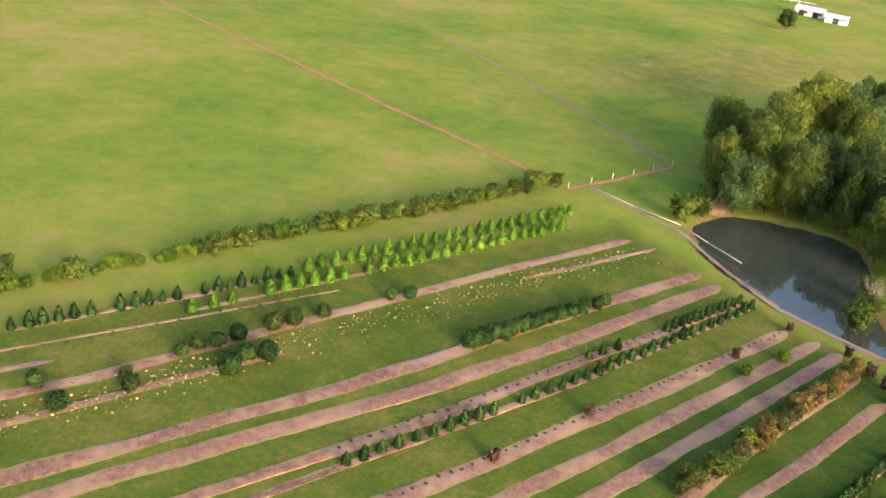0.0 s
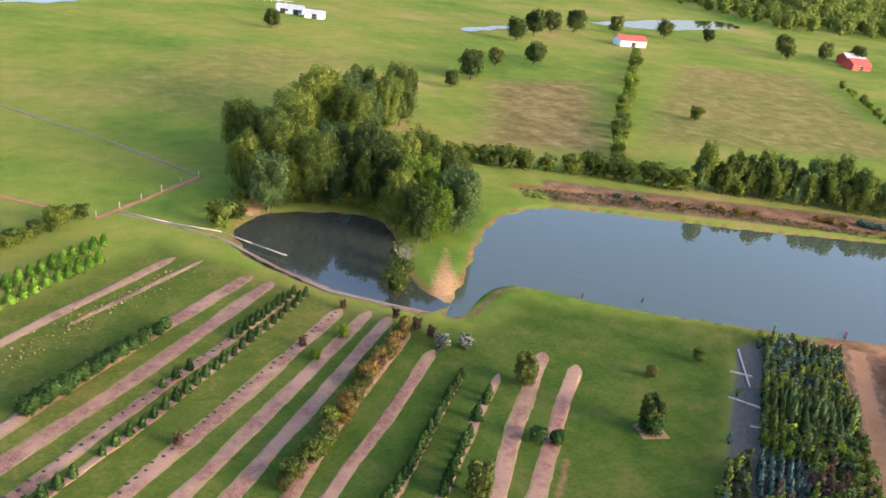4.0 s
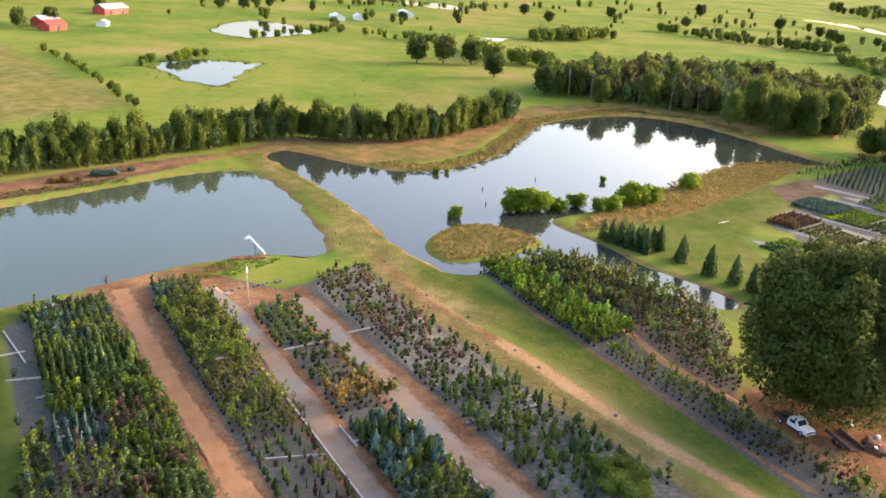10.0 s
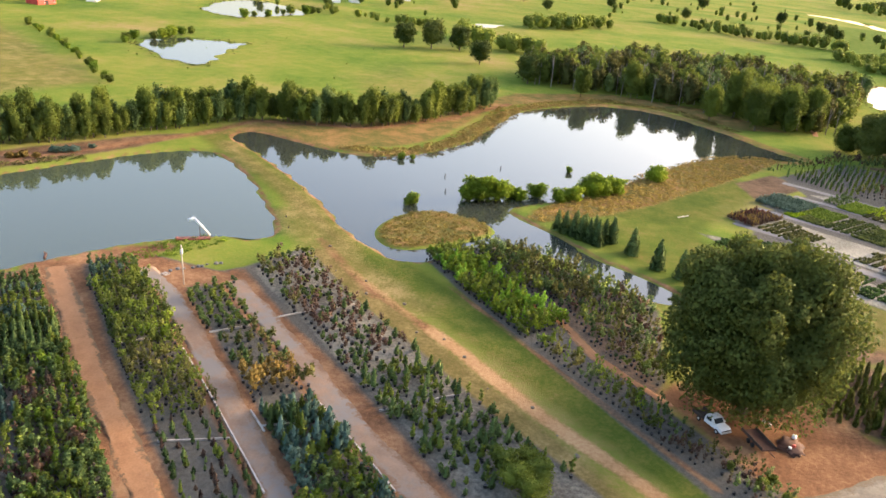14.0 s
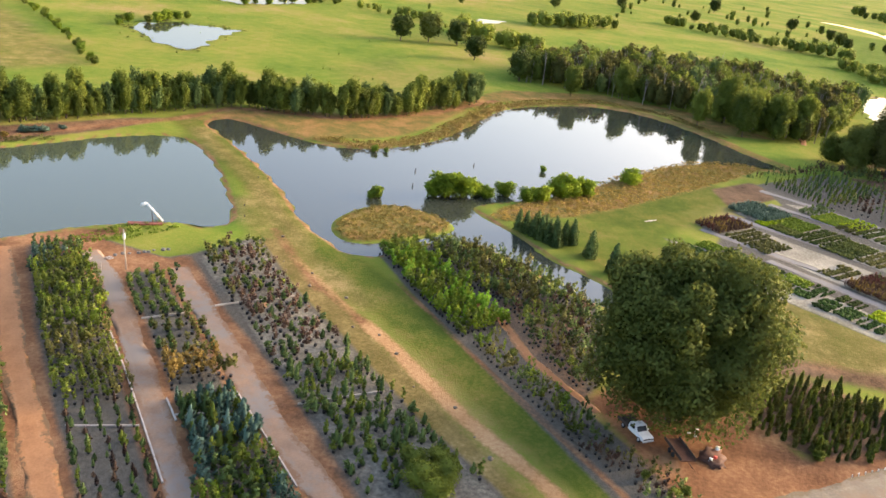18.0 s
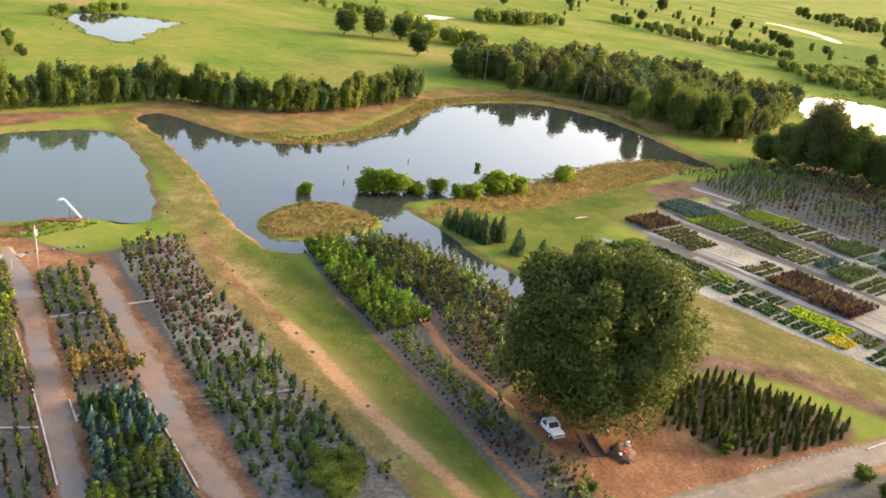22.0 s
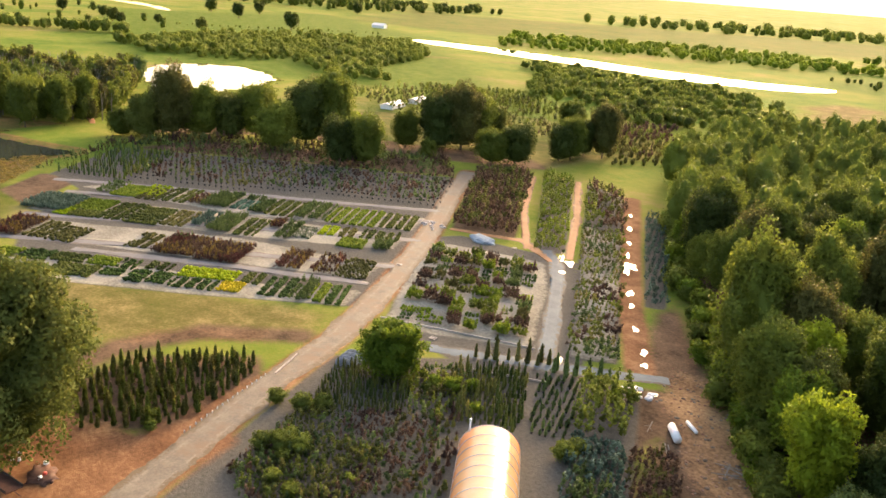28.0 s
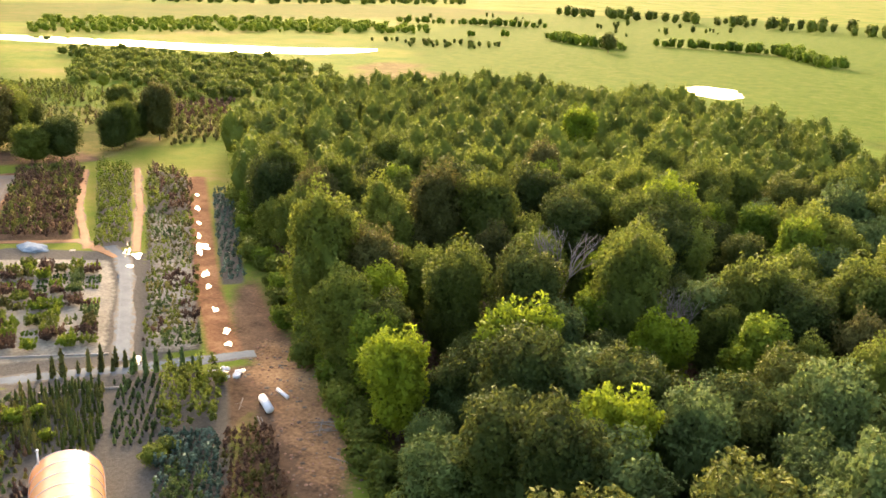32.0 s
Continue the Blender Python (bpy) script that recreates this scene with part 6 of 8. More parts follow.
bed("shrub_bed", R_THREE, 1.4, G_TALL, [L_WOOD, L_BRIGHT, L_WOOD], "bright green rows of young trees", 0.9, 1.4, 425, 1.5, False)
bed("tree_bed", [(223, -222), (203, -220.7), (170, -191), (184, -188)], 1.6, G_TALL, [L_OLIVE, L_RED, L_WOOD], "olive rows of young trees", 1.0, 1.6, 426, 1.6, False)
bed("tree_bed", [(184, -188), (170, -191), (136.6, -161), (148, -158)], 1.0, G_TALL, [L_DARK, L_OLIVE, L_WOOD], "dark rows of young trees with pale aisles", 0.75, 1.2, 427, 3.0, False)
bed("tree_bed", [(148, -158), (136.6, -161), (110.4, -137), (116, -129.5)], 0.95, G_SHRUB, [L_DARK, L_SPIRE, L_WOOD, L_RED], "dark bushy shrubs in pale-aisled rows", 0.8, 1.5, 428, 3.0, False)
bed("spruce_bed", R_FIVE, 1.5, G_TALL, L_BLUE, "blue-green young trees at the forest edge", 0.8, 1.2, 429, 1.2, False)
bed("conifer_row", [(124, -113), (121.5, -115), (113, -124), (115, -126)], 1.2, G_COL, L_OLIVE, "tight row of slim upright conifers", 0.9, 1.3, 431, 1.5, False, -44)
bed("conifer_row", [(113, -124.5), (111, -123), (104.5, -130), (106, -131.5)], 1.2, G_COL, L_DARK, "tight row of dark slim conifers", 0.9, 1.3, 432, 1.5, False, -44)
bed("shrub_bed", [(127, -92), (121, -104), (108, -94), (116, -82)], 0.8, G_COL, [L_SPIRE, L_OAK, L_SPIRE], "dark upright conifers in long rows", 0.34, 0.6, 433, 1.5, False, 41)
bed("shrub_bed", [(116, -82), (108, -94), (84, -74), (92, -66), (104, -67)], 0.85, G_SHRUB, [L_OAK, L_SPIRE, L_DARK, L_RED], "dark shrubs and conifers in long rows", 0.6, 1.0, 434, 1.4, False, 41)
bed("shrub_bed", [(121, -104), (117, -110), (104, -99), (108, -94)], 1.2, G_SHRUB, [L_OLIVE, L_WOOD, L_DARK], "olive and dark green shrubs", 0.8, 1.2, 435, 1.0, False)
bed("shrub_bed", [(108, -94), (104, -99), (88, -85), (92, -80)], 1.2, G_SHRUB, [L_RED, L_DARK, L_OLIVE, L_RED], "bronze-leaved potted shrubs", 0.7, 1.1, 436, 1.0, False)
bed("shrub_bed", [(112, -121), (107, -126.5), (92, -112), (96, -108)], 1.1, G_CONE, L_DARK, "small dark conifers in a neat grid", 0.6, 0.9, 437, 1.5, True)
bed("tree_bed", [(107, -127), (100, -131.5), (88, -120), (94, -114)], 1.5, G_TALL, L_WOOD, "leafy green young trees", 1.0, 1.6, 438, 1.0, False)
bed("shrub_bed", [(93, -113), (88, -119), (74, -106), (79, -100)], 0.9, G_SHRUB, [L_BLUE, L_BLUE, L_BLUE, L_DARK], "blue-green shrubs in a tight block", 0.8, 1.25, 439, 1.0, False)
bed("shrub_bed", [(88, -120), (83, -124), (64, -108), (74, -106)], 0.95, G_SHRUB, [L_RED, L_OLIVE, L_RED], "dusky brown shrubs in a block", 0.7, 1.15, 440, 1.0, False)
for x, y, s in [(103, -126, 0.9), (104.5, -128.5, 0.8), (116, -99, 0.7), (113, -101, 0.8), (118, -103, 0.6), (99, -71, 0.9), (103, -74, 0.8), (108, -77, 0.8), (95, -72, 0.9)]:
    SCRUB[2 if s < 0.85 else 0].plant(x, y, s * 0.75, "leafy green bush among nursery rows", "nursery bushes", category="bush")

for x, y, s in [(118.5, -78.7, 0.8), (115.2, -81.2, 0.9), (114.5, -84.2, 0.8), (107.2, -72.6, 0.9), (105.9, -74.8, 1.0), (104.7, -76.9, 0.9), (89.2, -108.8, 0.9), (89.5, -111.4, 0.8)]:
    FEATHERY.plant(x, y, s, "full green nursery shrub among dark rows", "full nursery shrubs", category="bush")
for x, y, s in [(113.7, -102.5, 1.1), (112.3, -105.2, 1.2), (111, -107.5, 1.0), (105.2, -104.8, 0.8), (100.1, -127.7, 1.0), (99, -129.8, 1.0)]:
    GOLDBUSH.plant(x, y, s, "yellow-green rounded nursery shrub", "golden nursery shrubs", category="bush")
bed("conifer_row", [(120, -110), (112.5, -120), (97, -107), (104, -99.5)], 0.95, G_COL, [L_SPIRE, L_OAK], "olive upright conifers in rows behind the greenhouse", 0.45, 0.8, 443, 1.6, False)
bed("shrub_bed", [(92, -66), (84, -74), (64, -58), (74, -48)], 1.15, G_SHRUB, [L_DARK, L_WOOD], "dark green shrubs in long rows", 0.9, 1.4, 444, 1.3, False)
bed("shrub_bed", [(104, -67), (112, -77), (100, -88), (88, -77), (95, -69)], 1.1, G_SHRUB, [L_DARK, L_WOOD, L_SPIRE], "dark green shrubs beside the road", 0.8, 1.2, 445, 1.5, False, 41, 0.2)

bed("shrub_bed", [(109, -100), (103.5, -102), (86, -88), (89, -85)], 1.2, G_CONE, [L_DARK, L_SPIRE, L_RED], "mixed dark potted conifers beside the greenhouse", 0.6, 1.0, 446, 1.4, False)

# ---- the older nursery beyond the trees ----
bed("young_tree_rows", [(290, -225), (420, -215), (430, -300), (330, -320)], 3.4, G_TALL, [L_WOOD, L_OAK, L_OLIVE], "distant rows of young trees", 1.3, 2.2, 441, 1.6, False, 20, 0.2)
bed("young_tree_rows", [(240, -262), (300, -250), (330, -330), (262, -310)], 3.0, G_TALL, [L_OLIVE, L_WOOD, L_RED], "distant rows of young trees", 1.2, 2.0, 442, 1.6, False, 41, 0.2)


# ---- orchard rows west of the ponds ----
ro = np.random.default_rng(23)
ROWS_WEST = [
    ([(-50, 77), (-37.5, 85.5), (-26, 93.2), (-13.3, 102)], 0.5),
    ([(-60, 65), (-45.8, 75.3), (-41.3, 78.2)], 1.2),
    ([(-64, 54), (-43.6, 71), (-36.7, 75.8), (-28, 83), (-12.4, 96.2), (-5.6, 101.6), (10, 115), (30.3, 131)], 1.6),
    ([(-60, 50), (-41.3, 66.7), (-32.8, 73.5), (-22.9, 81.4), (-17.3, 85.4)], 1.3),
    ([(11.6, 112), (34.3, 128.9)], 1.0),
    ([(-60, 41), (-37.5, 59.4), (-25, 68.8), (-9.6, 80), (2.7, 90.4), (24.6, 109.3), (40.2, 121.6)], 2.1),
    ([(-52, 41), (-33.6, 57.4), (-19.2, 68.4), (-3.1, 79.6), (17.1, 96), (42.5, 118.4)], 2.2)]
ROWS_EAST = [
    ([(-40, 43), (-20.5, 60), (-7.9, 69.6), (3.3, 78.5), (16.8, 90.4), (31.5, 102.6), (44.5, 114)], 1.5),
    ([(-36, 42), (-15, 60.8), (-7, 67.3), (0.5, 73), (16.4, 86), (46.8, 113.4)], 1.0),
    ([(-22, 46), (-2.5, 63), (7.8, 70.8), (18.5, 80), (30.7, 90.4), (49.3, 106.8)], 2.0),
    ([(-12, 47), (8.4, 65), (22, 76.6), (37.9, 91), (53.3, 105)], 1.8),
    ([(0, 50), (18.1, 67.4), (32.1, 80.3), (55.4, 102.5)], 1.8),
    ([(10, 52), (27.2, 68.5), (35.4, 77.5), (56, 97.6)], 1.6)]
ROWS_POND = [
    ([(16, 52), (33, 69), (43.5, 78.5), (57, 91.5)], 1.6),
    ([(24, 52), (39.6, 66.8), (47, 74), (57.5, 84.5)], 1.2),
    ([(30, 51), (44, 64.6), (53.6, 74.2), (62.5, 83)], 1.2),
    ([(38, 50.5), (48, 60.6), (57.2, 71), (72.4, 86.2)], 2.0),
    ([(44, 50.5), (51, 58), (67.4, 74.4), (75, 81.6)], 2.0)]
for i, (line, w) in enumerate(ROWS_WEST + ROWS_EAST + ROWS_POND):
    ribbon("planting_row", line, w * (1.15 if w > 1.4 else 1.0), MULCH, "bare reddish mulch strip between mown grass", "planting row", 0.05, 0.1, seed=600 + i)
for i, (line, w) in enumerate([([(-49, 82.4), (-38.8, 90.2), (-31.3, 95.6), (-20, 104.5)], 0.9), ([(-18.5, 106.5), (1.1, 122.4), (21.9, 139.4)], 0.7), ([(-30, 92.2), (-10, 108.3), (20.7, 133.3)], 0.7)]):
    ribbon("planting_row", line, w, MULCH, "thin mulch strip beneath young conifers", "planting row", 0.05, 0.14, seed=640 + i)


def ball(name, seed, height, radius, n, size, leafage):
    """One clipped round shrub, full to the ground."""
    g, _ = crown(np.random.default_rng(seed), height, radius, n, size, 26, 0.5, 0.20, 0.0, 0.84, (14, 9), -0.95, 0.3, 0.12)
    return Species(name, tube((0, 0, -0.1), (0, 0, height * 0.5), 0.08, 0.04), g, BARK, leafage)


LIMECONE = conifer("lime_conifer", 501, 2.3, 0.98, 560, 0.19, L_LIME, 0.5, 0.0, 0.4)
DARKCONE = conifer("small_evergreen", 502, 1.7, 0.58, 300, 0.16, L_CLIP, 0.55, 0.02, 0.4)


def row_of(species, line, gap, lo, hi, label, group, category="conifer", gone=0.0):
    pts = np.array(line, float)
    s = np.concatenate([[0], np.cumsum(np.hypot(*np.diff(pts, axis=0).T))])
    for k in np.arange(0, s[-1], gap):
        if ro.uniform() >= gone:
            species.plant(float(np.interp(k, s, pts[:, 0]) + ro.normal(0, 0.08)), float(np.interp(k, s, pts[:, 1]) + ro.normal(0, 0.08)), float(ro.uniform(lo, hi)), label, group, category=category)


row_of(LIMECONE, [(-18.5, 106.5), (1.1, 122.4), (21.9, 139.4)], 2.2, 0.85, 1.05, "bright green young conifer in an orchard row", "bright conifer rows")
row_of(LIMECONE, [(-10, 108.3), (1.4, 117.2), (20.7, 133.3)], 2.2, 0.85, 1.05, "bright green young conifer in an orchard row", "bright conifer rows")
row_of(LIMECONE, [(-22, 98.9), (-12.5, 106.2)], 2.2, 0.8, 1.0, "bright green young conifer in an orchard row", "bright conifer rows")
row_of(LIMECONE, [(-30.1, 92.1), (-26, 95.7)], 2.6, 0.75, 0.95, "bright green young conifer in an orchard row", "bright conifer rows")
row_of(DARKCONE, [(-48.4, 83), (-38.8, 90.2), (-31.3, 95.6), (-20, 104.5)], 1.75, 0.9, 1.3, "small dark green evergreen in an orchard row", "dark evergreen rows", gone=0.1)
TOPIARY = conifer("clipped_evergreen", 503, 1.7, 0.62, 320, 0.16, L_CLIP, 0.5, 0.0, 0.35)
row_of(TOPIARY, [(-7, 67.5), (0.5, 73.2), (16.4, 86), (30, 98), (46.8, 113.2)], 2.1, 0.8, 1.15, "clipped dark green evergreen on a mulch row", "clipped evergreen rows", gone=0.07)
row_of(TOPIARY, [(20, 93.2), (24, 96.5)], 2.4, 0.8, 1.1, "clipped dark green evergreen on a mulch row", "clipped evergreen rows")
row_of(TOPIARY, [(31.5, 102.7), (44.5, 113.8)], 1.5, 0.8, 1.1, "clipped dark green evergreen on a mulch row", "clipped evergreen rows")
row_of(TOPIARY, [(34, 62.5), (39.6, 66.8), (47, 74), (57.5, 84.5)], 1.25, 0.85, 1.15, "clipped dark green evergreen in a tight row", "tight evergreen row")
row_of(TOPIARY, [(40, 60), (44, 64.6), (53.6, 74.2), (62, 82.4)], 2.0, 0.9, 1.5, "clipped dark green evergreen beside mulch", "tight evergreen row", gone=0.35)
BALL = ball("round_shrub", 511, 2.1, 1.2, 1100, 0.18, L_CLIP)
GBALL = ball("round_shrub", 512, 2.1, 1.2, 1100, 0.18, L_OAK)
OLIVEBALL = shrub("round_shrub", 513, 2.2, 1.2, 900, 0.18, L_OLIVE, 16)
LIMEBALL = shrub("round_shrub", 514, 2.0, 1.3, 800, 0.2, L_BRIGHT, 9)
FEATHERROW = shrub("feathery_shrub", 517, 2.4, 1.2, 800, 0.18, L_FEATHER, 16)
WILDBALL = shrub("leafy_shrub", 518, 2.3, 1.3, 900, 0.2, L_WOOD, 16)
REDBALL = shrub("bronze_shrub", 515, 2.2, 0.95, 600, 0.2, L_RED, 8)
for sp, x, y, s in [(BALL, -41.1, 73.5, 0.9), (BALL, -37.1, 70.1, 1.0), (GBALL, -31.5, 75, 0.9), (GBALL, -32.8, 77, 0.7), (BALL, -28.3, 82.2, 0.8), (GBALL, -27, 84.3, 0.9), (BALL, -25, 85.2, 0.9), (BALL, -22.3, 80.2, 1.2),
                    (BALL, -21, 83.1, 1.1), (BALL, -18.6, 83.6, 1.15), (GBALL, -19.7, 90.4, 1.1), (BALL, -23, 87, 1.0), (GBALL, -17.4, 92.2, 1.1), (GBALL, -14.1, 94.8, 0.9), (BALL, -6.2, 101.3, 0.75), (BALL, -3.7, 102.3, 0.9),
                    (REDBALL, 7.8, 71, 0.9), (REDBALL, 18.9, 81, 0.9), (REDBALL, 39.7, 97.6, 0.9), (LIMEBALL, 40.2, 94, 0.85), (LIMEBALL, 46.3, 98.6, 1.0), (REDBALL, 49.7, 107, 0.8)]:
    sp.plant(x, y, s, "rounded shrub on an orchard mulch row", "orchard shrubs", category="shrub")
for k in np.linspace(0, 1, 15):
    BALL.plant(4.9 + 18.5 * k + ro.normal(0, 0.2), 91.9 + 15.8 * k + ro.normal(0, 0.2), 1.15 - 0.35 * k, "dark green shrub in a continuous orchard hedge", "orchard hedge shrubs", category="shrub")
for k in np.linspace(0, 1, 26):
    sp = (OLIVEBALL, FEATHERROW, REDBALL, FEATHERROW)[ro.integers(4)] if k > 0.35 else (WILDBALL, OLIVEBALL)[ro.integers(2)]
    sp.plant(27.5 + 28 * k + ro.normal(0, 0.35), 69.5 + 28 * k + ro.normal(0, 0.35), ro.uniform(0.9, 1.3), "tall olive and bronze shrub in a mixed row", "mixed shrub row", category="shrub")
WHITEBALL = shrub("flowering_shrub", 516, 2.4, 1.4, 900, 0.22, L_WHITE, 10)
for sp, x, y, s, lab in [(WHITEBALL, 58.1, 91.4, 1.15, "white-flowering rounded shrub near the pond"), (WHITEBALL, 61.6, 90.6, 1.1, "white-flowering rounded shrub near the pond"), (WHITEBALL, 38, 80, 0.9, "white-flowering shrub in a mixed row"),
                         (REDBALL, 57.5, 97.6, 1.1, "dark red shrub near the pond corner"), (REDBALL, 56, 102, 0.9, "dark red shrub near the pond corner"), (REDBALL, 58.5, 95, 1.0, "dark red shrub near the pond corner")]:
    sp.plant(x, y, s, lab, "pond corner shrubs", category="shrub")
DENSE = shrub("dense_tree", 521, 5.6, 1.75, 2200, 0.27, L_OAK, 22)
DENSE.plant(64.3, 79.3, 1.0, "dense young tree on a mulch row", category="tree")
DENSE.plant(46, 61.4, 1.0, "dense young tree on a mulch row", category="tree")
BALL.plant(58.5, 68, 1.0, "dark shrub on a mulch row", category="shrub")
BALL.plant(60.5, 66.8, 0.9, "dark shrub on a mulch row", category="shrub")
OLIVEBALL.plant(65.5, 79.5, 0.7, "golden shrub beside a young tree", category="shrub")
ribbon("mulch_ring", [(72.2, 65.4), (74, 65), (75.8, 64.6)], 3.4, MULCH, "bare mulch ring round a young tree", "mulch", 0.05, 0.25, seed=660)
DENSE.plant(74, 65, 1.05, "dense conical tree in a mulch ring on grass", category="tree")
BALL.plant(73.4, 64.6, 1.35, "dark rounded shrub skirting the conical tree", category="shrub")
OLIVEBALL.plant(83.5, 75.5, 0.95, "yellow-green bush on the mown grass", category="shrub")
FIELD[1].plant(94, 76.5, 0.3, "thin grey young tree on the grass", category="tree")
BALL.plant(60, 46, 1.4, "dark shrub at the end of the lawn", category="shrub")
# pale clumps and dry tufts along the half-empty rows
q = np.concatenate([np.stack([np.linspace(-46, 30, 520), np.linspace(65, 127, 520)], 1) + ro.normal(0, 1.6, (520, 2)) + [0, -1], np.stack([np.linspace(-54, -20, 260), np.linspace(57, 83, 260)], 1) + ro.normal(0, 1.0, (260, 2))])
tagged(joined("dry_tufts", G_LOW, q, ro.uniform(0.3, 1.0, len(q)) * ro.uniform(0.5, 1.0, len(q)), leaf("dry_tuft", (0.16, 0.15, 0.04), (0.30, 0.26, 0.09), (0.55, 0.46, 0.24), 0.2), 521, 0.2), "pale dry tufts along half-empty rows", "tufts", kind="stuff")
holes = np.concatenate([np.stack([np.linspace(-2, 48, 46), np.linspace(63.5, 106, 46)], 1), np.stack([np.linspace(-8, 44, 40), np.linspace(69.8, 113.5, 40)], 1), np.stack([np.linspace(-46, -14, 16), np.linspace(79, 101.5, 16)], 1)])
bm = bmesh.new()
bmesh.ops.create_cone(bm, cap_ends=True, segments=9, radius1=0.26, radius2=0.18, depth=0.04)
pit = part("planting_pit", bm, DARK)
for i, (hx, hy) in enumerate(holes + ro.normal(0, 0.15, holes.shape)):
    o = new("planting_pit", pit.data) if i else pit
    o.location = (hx, hy, 0.115)
    o.rotation_euler, o.scale = (0, 0, i * 1.7), (0.7 + 0.08 * (i % 7), 0.7 + 0.11 * (i % 5), 1)
    tagged(o, "small dark planting pit in a mulch row", "planting pit", "planting pits")

# straw-coloured and blue-green clumps on the bare north bank
STRAW = shrub("straw_clump", 551, 1.5, 1.5, 500, 0.24, L_FEATHER, 14)
TEAL = shrub("low_juniper", 552, 1.6, 1.7, 600, 0.22, L_BLUE, 14)
for x, y, s in [(144.9, 133.9, 0.9), (152.7, 131.9, 1.0), (154.1, 129.6, 0.8), (156.7, 127.3, 1.0), (158.6, 126.8, 0.9), (161, 125.6, 0.9), (174.9, 119.1, 1.0), (177.1, 117.3, 1.1), (178.2, 114.6, 0.9), (176, 118, 0.8)]:
    STRAW.plant(x, y, s, "tan straw-coloured clump on bare ground", "bank clumps", category="shrub")
for x, y, s in [(133.7, 142.5, 0.8), (137.5, 139.8, 0.9), (184.1, 113.7, 1.2), (187.1, 110.7, 1.1), (192.3, 109.2, 0.8), (185.6, 112.4, 1.1)]:
    TEAL.plant(x, y, s, "low blue-green juniper on bare ground", "bank junipers", category="shrub")

# ---- pond margins ----
REED = leaves(ro, [[0, 0, 0.2, 0.6, 0.6, 0.24]], 30, 0.2, -0.2, 0.2)
def margin(poly, gap, seed, lo, hi, material, label):
    q = spread(poly, gap, seed, 0.45)
    q = q[away(q[:, 0], q[:, 1], POND_EAST) > -1.0] if seed != 531 else q
    tagged(joined("reeds", REED, q, np.random.default_rng(seed).uniform(lo, hi, len(q)), material, seed, 0.15, z=-0.1), label, "reeds", kind="stuff")
L_ISLE = leaf("islet_reed", (0.13, 0.12, 0.03), (0.24, 0.20, 0.05), (0.38, 0.27, 0.075), 0.4)
L_REED = leaf("reed_leaf", (0.10, 0.085, 0.025), (0.20, 0.155, 0.045), (0.33, 0.25, 0.08), 0.3)
margin(ISLE, 0.85, 531, 0.5, 1.2, L_ISLE, "rusty olive reeds covering an islet")
margin(SPIT, 1.25, 532, 0.5, 1.5, L_ISLE, "rusty brown reeds on a spit")
margin([(226, 40), (232, 34), (250, 25), (280, 21), (314, 18), (336, 5), (356, -14), (352, -38), (330, -57), (330, -62), (360, -40), (364, -10), (340, 12), (316, 26), (282, 29), (252, 33), (236, 42), (230, 56), (226, 56)], 1.35, 533, 0.8, 1.8, L_REED, "brown reeds round the pond edge")
margin([(113, 153), (138, 141), (186, 108), (183, 105), (148, 128), (133, 136), (110, 146)], 1.3, 534, 0.5, 1.5, L_OLIVE, "pale shrubs and tufts on a raised bank")
margin([(128, 66), (140, 62), (150, 56), (148, 50), (134, 58)], 1.2, 535, 0.6, 1.3, L_BRIGHT, "lush waterside plants on the shore")
r8 = np.random.default_rng(538)
rim = np.concatenate([np.repeat(v + (v - v.mean(0)) * 0.05, 2, 0) for v in FAR_SHORES[:3]] + [FAR_SHORES[4]])
rim = rim + r8.normal(0, 1.6, rim.shape)
rim = rim[np.all([away(rim[:, 0], rim[:, 1], v) > 0.6 for v in FAR_SHORES[:5]], axis=0)]
tagged(joined("marsh_tufts", REED, rim, r8.uniform(0.6, 1.7, len(rim)), L_OLIVE, 539, 0.15, z=0.05), "marshy tufts round distant ponds", "reeds", kind="stuff")
WILLOW = shrub("willow_bush", 541, 4.4, 2.9, 1600, 0.30, L_LIT, 18)
for x, y, s in [(201.3, 12, 1.35), (203.5, 8.5, 1.2), (199, 14.5, 1.0), (210.5, -0.4, 0.85), (207, 5, 0.7), (208.6, -6.7, 0.8), (211.5, -9, 0.9), (217.5, -13, 1.15), (220.5, -16, 1.25), (223, -18.5, 1.0), (242.3, -29.4, 1.0), (205.5, 3, 0.6)]:
    WILLOW.plant(x, y, s * 1.25, "bright green willow bush at the water's edge", "willow bushes", category="bush", z=-0.7)
for x, y, s in [(190.1, 25.6, 1.2), (188.6, 26.6, 0.9), (239, -6, 0.75), (227.4, 38.9, 0.8), (229, 36, 0.6)]:
    SCRUB[1].plant(x, y, s * 0.75, "tuft of reedy shrub standing in the pond", "pond tufts", category="bush", z=-0.6)


# ---- built things ----
def box(bm, x0, x1, y0, y1, z0, z1, bevel=0.0):
    g = bmesh.ops.create_cube(bm, size=1.0, matrix=Matrix.Translation(((x0 + x1) / 2, (y0 + y1) / 2, (z0 + z1) / 2)) @ Matrix.Diagonal((x1 - x0, y1 - y0, z1 - z0, 1)))
    if bevel:
        es = {e for v in g["verts"] for e in v.link_edges}
        bmesh.ops.bevel(bm, geom=list(es), offset=bevel, segments=2, affect="EDGES")
    return bm


def slab(name, dims, material, parent, label="", bevel=0.0):
    return part(name, box(bmesh.new(), *dims, bevel), material, parent, label)


